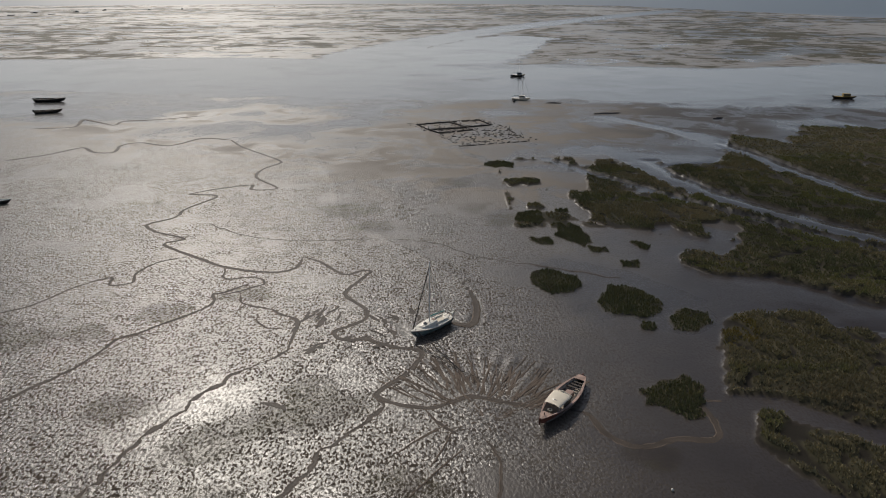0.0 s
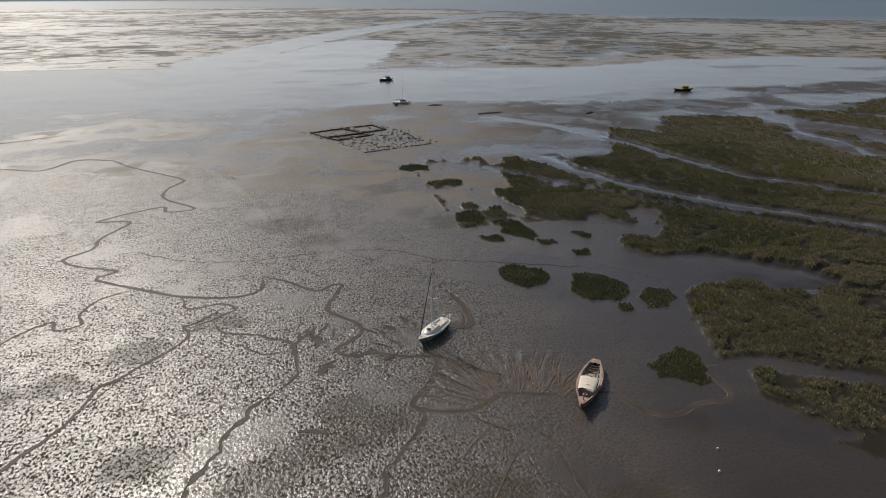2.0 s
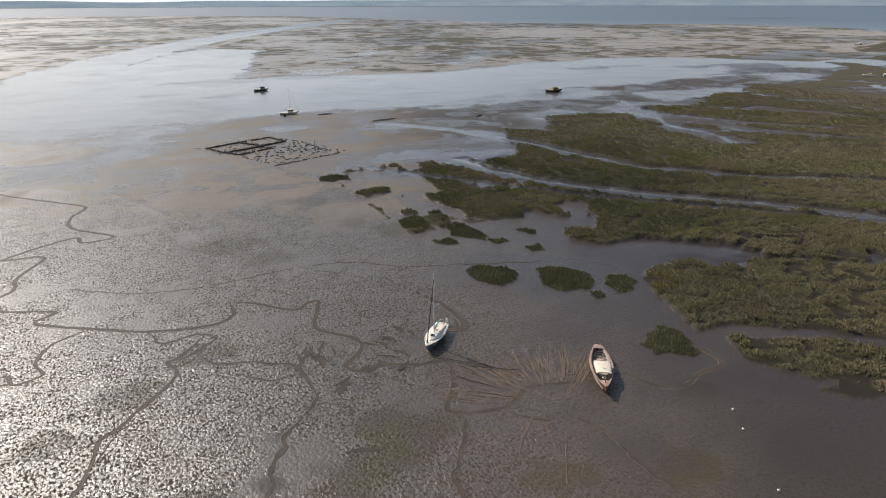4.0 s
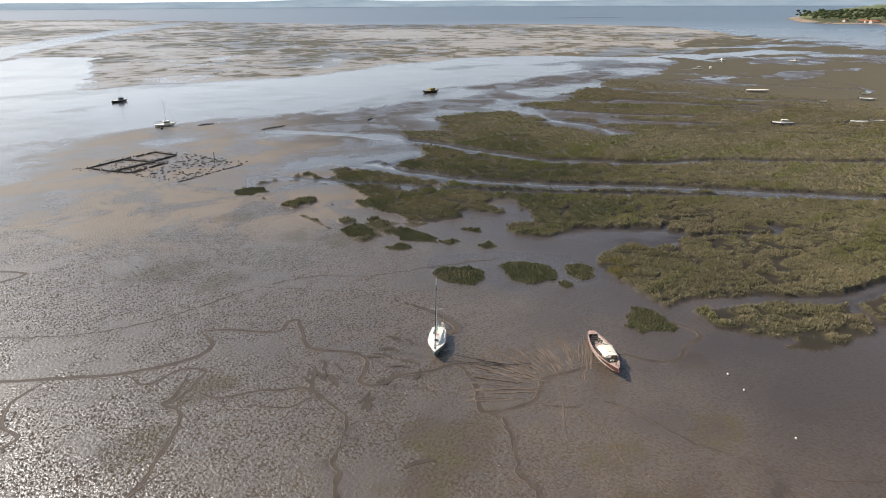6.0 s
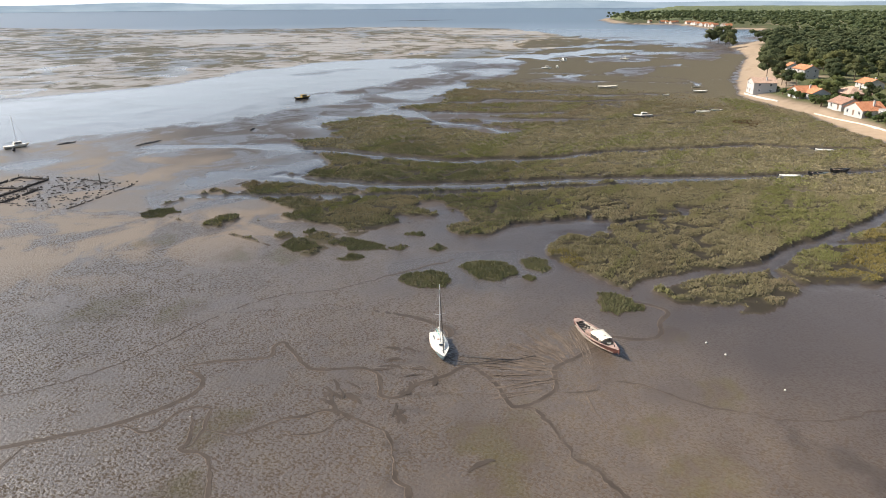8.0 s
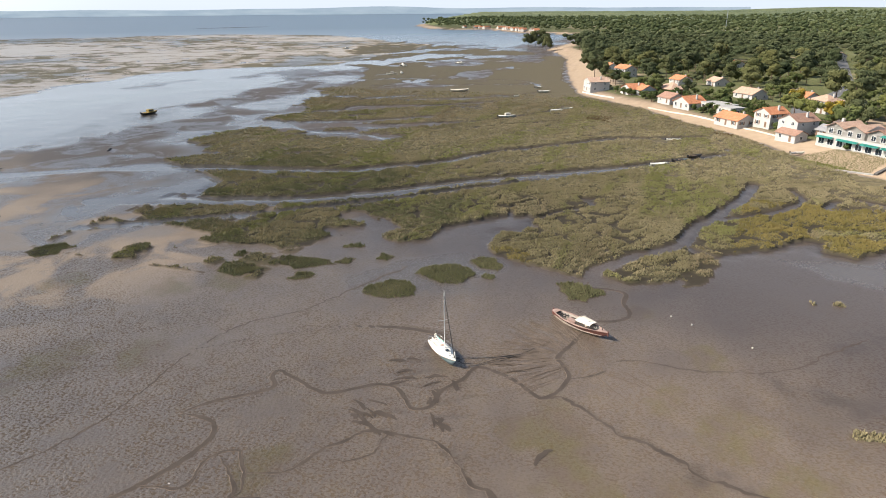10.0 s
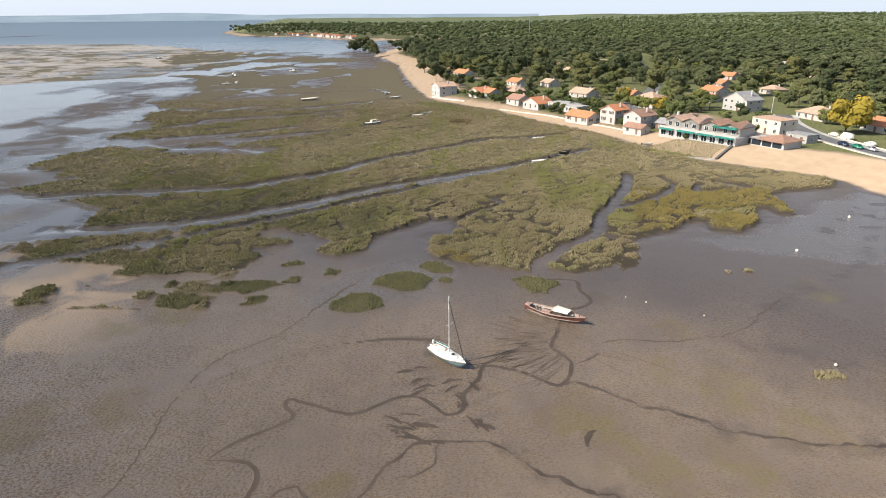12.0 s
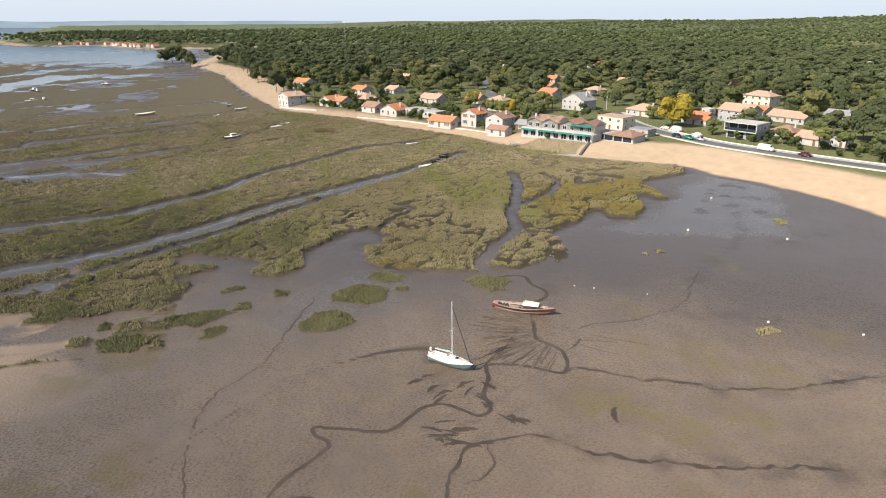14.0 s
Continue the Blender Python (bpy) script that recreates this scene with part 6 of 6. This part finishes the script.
def modern_house():
    z = 2.5
    b = root("modern_house", pose(137, -80, z, 0, 0, 205), "grey and white cubic house with a deep framed balcony", "house", "houses of the village")
    part("ground_floor", bm_box(-5.5, 6.5, -4, 5, -0.8, 2.8, 0.0), "grey", b)
    fr = bmesh.new()
    for q in ((-6, 7, 2.8, 3.15), (-6, 7, 5.9, 6.25)):
        bm_box(q[0], q[1], -5.5, 5, q[2], q[3], 0.0, None, fr)
    for q in ((-6, -5.65), (6.65, 7)):
        bm_box(q[0], q[1], -5.5, 5, 3.15, 5.9, 0.0, None, fr)
    part("upper_frame", fr, "plaster", b)
    part("upper_wall", bm_box(-5.64, 6.64, -3.2, 4.9, 3.16, 5.89, 0.0), "grey", b)
    for i in range(3):
        part("glazing", bm_box(-5.0 + 3.7 * i, -1.7 + 3.7 * i, -3.27, -3.15, 3.2, 5.6, 0.02), "glass", b)
        part("lower_glazing", bm_box(-4.8 + 3.7 * i, -2.2 + 3.7 * i, -4.07, -3.95, 0.2, 2.4, 0.02), "glass", b)
    part("balustrade", bm_box(-5.6, 6.6, -5.46, -5.42, 3.15, 4.15, 0.01), "glass", b)
    for i in range(3):
        window(b, 7.0, -2 + 3 * i, 4.5, 1.4, 1.4, 90)


modern_house()


def car(x, y, turn, paint, label, van=False, name="car"):
    z = float(heights([(x, y)])[0]) + 0.13
    b = root(name, pose(x, y, z, 0, 0, turn), label, name, "vehicles parked along the road")
    L, W, H = (5.6, 2.0, 2.3) if van else (4.2, 1.75, 1.45)
    prof = [(-L / 2, 0.35), (-L / 2, 0.95), (-L / 2 + 0.15, H * 0.93), (-L / 2 + 0.5, H), (L * 0.22, H), (L * 0.36, H * 0.56), (L / 2 - 0.1, H * 0.48), (L / 2, 0.5), (L / 2, 0.3)] if van else \
        [(-L / 2, 0.35), (-L / 2, 0.85), (-L * 0.42, 0.95), (-L * 0.27, H), (L * 0.08, H), (L * 0.24, 0.95), (L * 0.46, 0.80), (L / 2, 0.6), (L / 2, 0.3)]
    bm = bmesh.new()
    rings = [[bm.verts.new((px, s * W / 2 * (0.82 if pz > 1.0 and not van else 1.0), pz)) for px, pz in prof] for s in (-1, 1)]
    for k in range(len(prof)):
        j = (k + 1) % len(prof)
        bm.faces.new((rings[0][k], rings[0][j], rings[1][j], rings[1][k]))
    bm.faces.new(rings[0][::-1]), bm.faces.new(rings[1])
    bmesh.ops.bevel(bm, geom=list(bm.edges), offset=0.05, segments=2, affect="EDGES")
    part("body", bm, paint, b, "", True)
    for s in (-1, 1):
        part("side_window", bm_box(-L * 0.25, L * 0.12, s * W * 0.43 - 0.05, s * W * 0.43 + 0.05, 1.0 if not van else 1.35, H - 0.1 - (0.1 if van else 0), 0.02), "glass", b)
        for wx in (-L * 0.31, L * 0.31):
            wh = part("wheel", bm_tube([(wx, s * (W / 2 - 0.2), 0.31), (wx, s * (W / 2 + 0.02), 0.31)], 0.31, 14), "black", b)
            part("rim", bm_tube([(wx, s * (W / 2), 0.31), (wx, s * (W / 2 + 0.035), 0.31)], 0.18, 10), "metal", wh)
    part("windscreen", bm_box(-0.02, 0.02, -W * 0.38, W * 0.38, -0.3, 0.3, 0.01, pose(L * (0.165 if not van else 0.295), 0, 1.22 if not van else 1.75, 0, -38 if not van else -35, 0)), "glass", b)
    for s in (-1, 1):
        part("headlight", bm_box(L / 2 - 0.06, L / 2 + 0.03, s * W * 0.36 - 0.14, s * W * 0.36 + 0.14, 0.58, 0.72, 0.02), "frame", b)


for x, y, turn, paint, label, van, name in (
    (144, -54.5, 186, "navy", "dark blue car parked on the beach road", False, "car"), (139, -56.5, 189, "greenpaint", "small green car parked on the beach road", False, "car"),
    (144, -63.5, 10, "white", "white car parked beside the road", False, "car"), (135, -58.8, 192, "silver", "silver car parked on the beach road", False, "car"),
    (111, -68.5, 203, "white", "white van parked on the beach road", True, "van"), (99, -74.2, 206, "redcar", "dark red car parked on the beach road", False, "car"),
    (157, -51.5, 175, "navy", "dark car parked near the pavilion", False, "car"), (156, -62, 0, "white", "white van parked beside the road", True, "van"),
    (162, -60.5, 0, "white", "white car parked beside the road", False, "car"), (260, -12, 160, "silver", "silver car parked in the street", False, "car")):
    car(x, y, turn, paint, label, van, name)
for x, y, h, mat in ((219, -49.6, 9, "concrete"), (210, -58.5, 9, "concrete"), (139, -141, 9, "concrete"), (318, -36, 8, "concrete"), (1090, -30, 36, "metal")):
    zz = float(heights([(x, y)])[0])
    b = root("utility_pole", pose(x, y, zz), "tall pale concrete pole among houses" if h < 20 else "tall thin lattice mast over the woods", "pole")
    part("shaft", bm_tube([(0, 0, -0.5), (0, 0, h)], 0.28 if h < 20 else 0.5, 8, taper=0.6), mat, b)
    part("crossarm", bm_box(-0.9, 0.9, -0.09, 0.09, h - 0.8, h - 0.62, 0.02), mat, b)


# ---- trees ----
def lump(rng, n=1):
    bm = bmesh.new()
    bmesh.ops.create_icosphere(bm, subdivisions=n, radius=1)
    v = np.array([q.co[:] for q in bm.verts])
    f = np.array([[q.index for q in t.verts] for t in bm.faces])
    bm.free()
    return v, f


ICO0, ICO1 = lump(None, 1), lump(None, 2)


def crown(rng, radius, height, base, lobes, cards, umbrella=True):
    """A crown of uneven lobes, each a dark core set with many leaf sprays."""
    vs, fs, n = [], [], 0
    for i in range(lobes):
        a, r = rng.uniform(0, 6.28), radius * (0.0 if i == 0 else rng.uniform(0.35, 0.72))
        lr = radius * rng.uniform(0.38, 0.60)
        c = np.array([r * math.cos(a), r * math.sin(a), base + height * (rng.uniform(0.15, 0.9) if umbrella else rng.uniform(0.2, 0.8))])
        sq = np.array([1, 1, 0.7 if umbrella else 0.85])
        v, f = ICO0
        v = c + v * sq * lr * 0.90 * rng.uniform(0.75, 1.15, (len(v), 1))
        vs.append(v), fs.append(f + n)
        n += len(v)
        d = rng.normal(size=(cards, 3))
        d[:, 2] = np.abs(d[:, 2]) * 0.9 - 0.25
        d /= np.linalg.norm(d, axis=1)[:, None]
        p = c + d * sq * lr * rng.uniform(0.86, 1.06, (cards, 1))
        t = np.cross(d, rng.normal(size=(cards, 3)))
        t /= np.linalg.norm(t, axis=1)[:, None]
        u = np.cross(d, t) + 0.28 * d
        s = lr * rng.uniform(0.15, 0.30, (cards, 1))
        q = np.stack([p - t * s, p + t * s * 0.9 - u * s * 0.3, p + u * s * 1.2], 1).reshape(-1, 3)
        vs.append(q), fs.append(np.arange(len(q)).reshape(-1, 3) + n)
        n += len(q)
    return np.vstack(vs), np.vstack(fs)


def tree(name, label, rng, mat, h, r, umbrella, lobes=8, cards=46):
    b = root(name, pose(0, 0, -500), label, "tree", "trees round the village")
    bend = rng.uniform(-0.5, 0.5, 2)
    tr = bm_tube([(0, 0, -0.6), (bend[0] * 0.4, bend[1] * 0.4, h * 0.3), (bend[0], bend[1], h * 0.62), (bend[0] * 1.2, bend[1], h * 0.85)], 0.30, 7, taper=0.4)
    for k in range(5):
        a = k * 1.26 + rng.uniform(-0.3, 0.3)
        z0 = h * rng.uniform(0.5, 0.66)
        bm_tube([(bend[0] * 0.8, bend[1] * 0.8, z0), (bend[0] + r * 0.3 * math.cos(a), bend[1] + r * 0.3 * math.sin(a), z0 + h * 0.1), (bend[0] + r * 0.62 * math.cos(a), bend[1] + r * 0.62 * math.sin(a), z0 + h * 0.17)], 0.13, 5, tr, 0.4)
    part("trunk", tr, "bark", b)
    v, f = crown(rng, r, h * (0.70 if umbrella else 0.72), h * (0.26 if umbrella else 0.22), lobes, cards, umbrella)
    me = mesh_arrays("crown", v, f)
    me.materials.append(MAT[mat])
    c = new("crown", me)
    c.parent = b
    return b


tr = np.random.default_rng(12)
PINES = [tree("pine_tree", "umbrella pine with a dark green layered crown", tr, "pine", tr.uniform(14, 18), tr.uniform(5.2, 6.6), True, 11, 70) for _ in range(4)]
BROAD = [tree("leafy_tree", "rounded green leafy tree beside houses", tr, "broadleaf", tr.uniform(7.5, 10.5), tr.uniform(3.4, 4.4), False, 8) for _ in range(3)]
YELLOW = tree("plane_tree", "large yellowing plane tree beside the road", tr, "yellowleaf", 11.5, 6.3, False, 12, 60)
SHRUB = [tree("garden_shrub", "dense dark green garden shrub", tr, "hedge", 3.4, 2.0, False, 6, 40) for _ in range(2)]
HOUSES = np.array([[o.matrix_world.translation.x, o.matrix_world.translation.y] for o in bpy.data.objects if o.get("category") in ("house", "building")] + [[169, -68.5], [170, -66]])


def plant(kinds, x, y, scale, zt=None):
    z = float(heights([(x, y)])[0]) if zt is None else zt
    k = kinds[int(tr.integers(len(kinds)))]
    k2 = copy_thing(k, pose(x, y, z, 0, 0, tr.uniform(0, 360)))
    k2.scale = (scale, scale, scale * tr.uniform(0.9, 1.1))
    return k2


def clear(x, y, gap, low=False):
    street = near_line(np.array([x]), np.array([y]), np.array([(215, -3), (254, -8), (334, -41), (471, -69), (640, -100)], float), 20)[0]
    road = near_line(np.array([x]), np.array([y]), np.array(ROAD, float), 20)[0]
    view = HOUSES - np.array((-60.0, 80.0))
    view /= np.hypot(view[:, 0], view[:, 1])[:, None]
    off = HOUSES - np.array((x, y))
    ahead, beside = (off * view).sum(1), np.abs(off[:, 0] * view[:, 1] - off[:, 1] * view[:, 0])
    open_view = not np.any((ahead > 0) & (ahead < 34) & (beside < gap - 1) & (HOUSES[:, 0] < 520))
    return (low or open_view) and np.min(np.hypot(off[:, 0], off[:, 1])) > gap and street > 7.5 and road > 8


copy_thing(YELLOW, pose(169, -68.5, 2.5)).scale = (1.15, 1.15, 1.2)
for x, y, s in ((210.0, -17.1, 1.1), (212, 2, 1.0), (208, -4, 0.9), (196, -12, 1.15), (252, -2, 1.0), (246, -24, 0.9), (290, 58, 1.1), (228, -38, 0.9), (146, -72, 0.7), (121, -84, 0.95), (108, -88, 0.9), (102, -93, 0.8), (127, -104, 0.9), (150, -95, 0.8), (222, -28, 0.95), (236, -36, 1.0), (190, -72, 0.8), (262, 26, 0.9), (318, 74, 0.9)):
    plant(BROAD, x, y, s)
copy_thing(YELLOW, pose(226, -14, 2.5)).scale = (0.55, 0.55, 0.6)
copy_thing(YELLOW, pose(262, -6, 2.5)).scale = (0.5, 0.5, 0.65)
for i in range(330):
    t = tr.uniform(0, 1)
    p = (130 + 165 * t + tr.uniform(-6, 10), -28 + 110 * t + tr.uniform(-34, 2))
    if clear(*p, 5.0, True) and not (p[0] < 168 and p[1] < -20) and signed(np.array([p[0]]), np.array([p[1]]), LAND, 60.0)[0] > 12:
        plant(SHRUB, *p, tr.uniform(0.5, 1.25))
for i in range(75):
    t = tr.uniform(0, 1)
    p = (150 - 90 * t + tr.uniform(-4, 6), -68 - 26 * t + tr.uniform(-26, 0))
    if clear(*p, 6.0, True):
        plant(SHRUB, *p, tr.uniform(0.6, 1.2))
n = 0
spots = np.zeros((0, 2))
for i in range(9000):
    if n >= 520:
        break
    x, y = tr.uniform(60, 480), tr.uniform(-300, 130)
    s = signed(np.array([x]), np.array([y]), LAND, 400.0)[0]
    first = 16 if x > 318 else 34 if x > 240 else 48
    if s < first or s > 250 or not clear(x, y, 9.5):
        continue
    if len(spots) and np.min(np.hypot(spots[:, 0] - x, spots[:, 1] - y)) < 5.6:
        continue
    spots = np.vstack([spots, (x, y)])
    plant(PINES if tr.random() < (0.55 if s > 80 else 0.35) else BROAD, x, y, tr.uniform(0.5, 1.0) * (0.85 if s < 70 and x < 300 else 1.0))
    n += 1
for x, y, s in ((735, 205, 1.3), (742, 196, 1.2), (728, 212, 1.0), (700, 190, 1.0), (660, 178, 1.0), (640, 140, 1.1), (610, 130, 1.0), (585, 125, 1.0), (530, 118, 1.0), (555, 122, 1.0), (500, 112, 1.0)):
    plant(PINES, x, y, s)
for o in PINES + BROAD + SHRUB + [YELLOW]:
    for c in list(o.children):
        bpy.data.objects.remove(c)
    bpy.data.objects.remove(o)


def woods(name, label, x, y, gap, detail, seed, mat="pine"):
    """Many crowns in one mesh."""
    rng = np.random.default_rng(seed)
    shore = plan(x.copy(), y.copy())
    street = near_line(x, y, np.array([(215, -3), (254, -8), (334, -41), (471, -69), (640, -100)], float), 20)
    k = (shore["shore"] > 25) & (street > 7) & (vnoise(x, y, 60, 75, 3) > -0.42) & (np.min(np.hypot(x[:, None] - HOUSES[None, :, 0], y[:, None] - HOUSES[None, :, 1]), 1) > 9)
    x, y, z = x[k], y[k], shore["z"][k]
    kinds = []
    for _ in range(6):
        v, f = crown(rng, 1.0, 0.9, 0.0, 3 if detail else 1, 26 if detail else 12, True)
        kinds.append((v, f))
    vs, fs, n = [], [], 0
    pick = rng.integers(0, 6, len(x))
    for j, (v, f) in enumerate(kinds):
        q = np.nonzero(pick == j)[0]
        if len(q) == 0:
            continue
        r = gap * rng.uniform(0.45, 1.0, len(q)) * (1.0 if detail else 0.85)
        a = rng.uniform(0, 6.28, len(q))
        ca, sa = np.cos(a)[:, None], np.sin(a)[:, None]
        top = rng.uniform(7.0, 13.0, len(q))
        px = x[q][:, None] + (v[None, :, 0] * ca - v[None, :, 1] * sa) * r[:, None]
        py = y[q][:, None] + (v[None, :, 0] * sa + v[None, :, 1] * ca) * r[:, None]
        pz = (z[q] + top - 3)[:, None] + v[None, :, 2] * 0.9 * r[:, None]
        vs.append(np.stack([px, py, pz], -1).reshape(-1, 3))
        fs.append((f[None] + (np.arange(len(q)) * len(v))[:, None, None]).reshape(-1, 3) + n)
        n += len(q) * len(v)
    me = mesh_arrays(name, np.vstack(vs), np.vstack(fs))
    me.materials.append(MAT[mat])
    return tagged(new(name, me), label, "woods", kind="stuff")


wr = np.random.default_rng(21)
u, v = scatter(240, 820, -560, 230, 8.2, wr)
k = (np.hypot(u, v) > 330) & (v < 130 + 0.1 * u) & ((u > 480) | (v < -300) | (plan(u.copy(), v.copy())["shore"] > 235))
woods("pine_woods", "dense dark green pine woods behind the village", u[k], v[k], 6.4, True, 31)
u, v = scatter(780, 2300, -2300, 700, 17, wr)
k = (v > -1.2 * u - 220) & (v < 0.45 * u)
woods("far_pine_woods", "continuous pine forest on low hills", u[k], v[k], 12.0, False, 32, "pine_far")
u, v = scatter(250, 800, -900, -500, 15, wr)
k = (v > -1.25 * u - 60)
woods("far_pine_woods", "continuous pine forest inland of the village", u[k], v[k], 11.0, False, 33, "pine_far")
# canopy of the far hills
hx, hy = np.meshgrid(axis([(150, 45), (3000, 45), (4950, 120)]), axis([(-4900, 130), (-2500, 45), (1200, 45), (1500, 60)]))
hz = plan(hx.ravel(), hy.ravel())
out = step(np.hypot(hx, hy).ravel(), 1500, 1750) * (hz["shore"] > 20)
top = hz["z"] + np.where(out > 0, 9 * out + 3.5 * vnoise(hx.ravel(), hy.ravel(), 90, 71, 3), 0) - 30 * (1 - out)
w = hx.shape[1]
base = (np.arange(hx.shape[0] - 1)[:, None] * w + np.arange(w - 1)[None, :]).ravel()
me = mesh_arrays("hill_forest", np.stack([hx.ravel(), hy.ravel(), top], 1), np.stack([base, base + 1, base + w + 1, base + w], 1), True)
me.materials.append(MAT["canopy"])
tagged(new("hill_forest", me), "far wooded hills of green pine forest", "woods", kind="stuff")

# headland village
hr = np.random.default_rng(44)
for i in range(24):
    t = i / 23
    x, y = 1150 + 190 * t + hr.uniform(-12, 12), 315 + hr.uniform(-14, 6) + 130 * t + (90 * max(0, t - 0.75) * 4 * 0.6) - 12
    g = root("cottage", pose(x + 14, y - 10, 2.6, 0, 0, hr.uniform(120, 165)), "small white waterfront cottage with an orange roof", "house", "cottages on the headland")
    wd = hr.uniform(7, 12)
    part("wall", bm_walls(wd, 7, 2.8, 2.6), "plaster", g)
    part("roof", gable(wd, 7, 2.9, 2.6), "roof_orange" if hr.random() < 0.65 else "roof_pink", g)
    part("window", bm_box(-wd * 0.2, wd * 0.2, -3.56, -3.48, 0.9, 2.2, 0.02), "glass", g)
    part("door", bm_box(wd * 0.28, wd * 0.28 + 1.0, -3.56, -3.48, 0.05, 2.1, 0.02), "timber", g)

# far shore across the bay, glowing with painted haze
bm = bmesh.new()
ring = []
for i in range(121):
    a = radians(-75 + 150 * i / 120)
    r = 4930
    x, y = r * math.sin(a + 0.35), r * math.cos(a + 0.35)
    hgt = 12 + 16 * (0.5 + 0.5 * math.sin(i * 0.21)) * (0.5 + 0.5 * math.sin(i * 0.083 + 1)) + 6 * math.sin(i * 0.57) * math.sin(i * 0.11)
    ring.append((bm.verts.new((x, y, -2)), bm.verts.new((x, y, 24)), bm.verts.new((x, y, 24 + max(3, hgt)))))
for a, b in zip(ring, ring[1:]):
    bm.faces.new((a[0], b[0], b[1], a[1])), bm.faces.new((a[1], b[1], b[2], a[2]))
tagged(part("backdrop", bm, "farshore"), "distant blue shore across the bay with glowing painted haze", "backdrop", kind="structure")
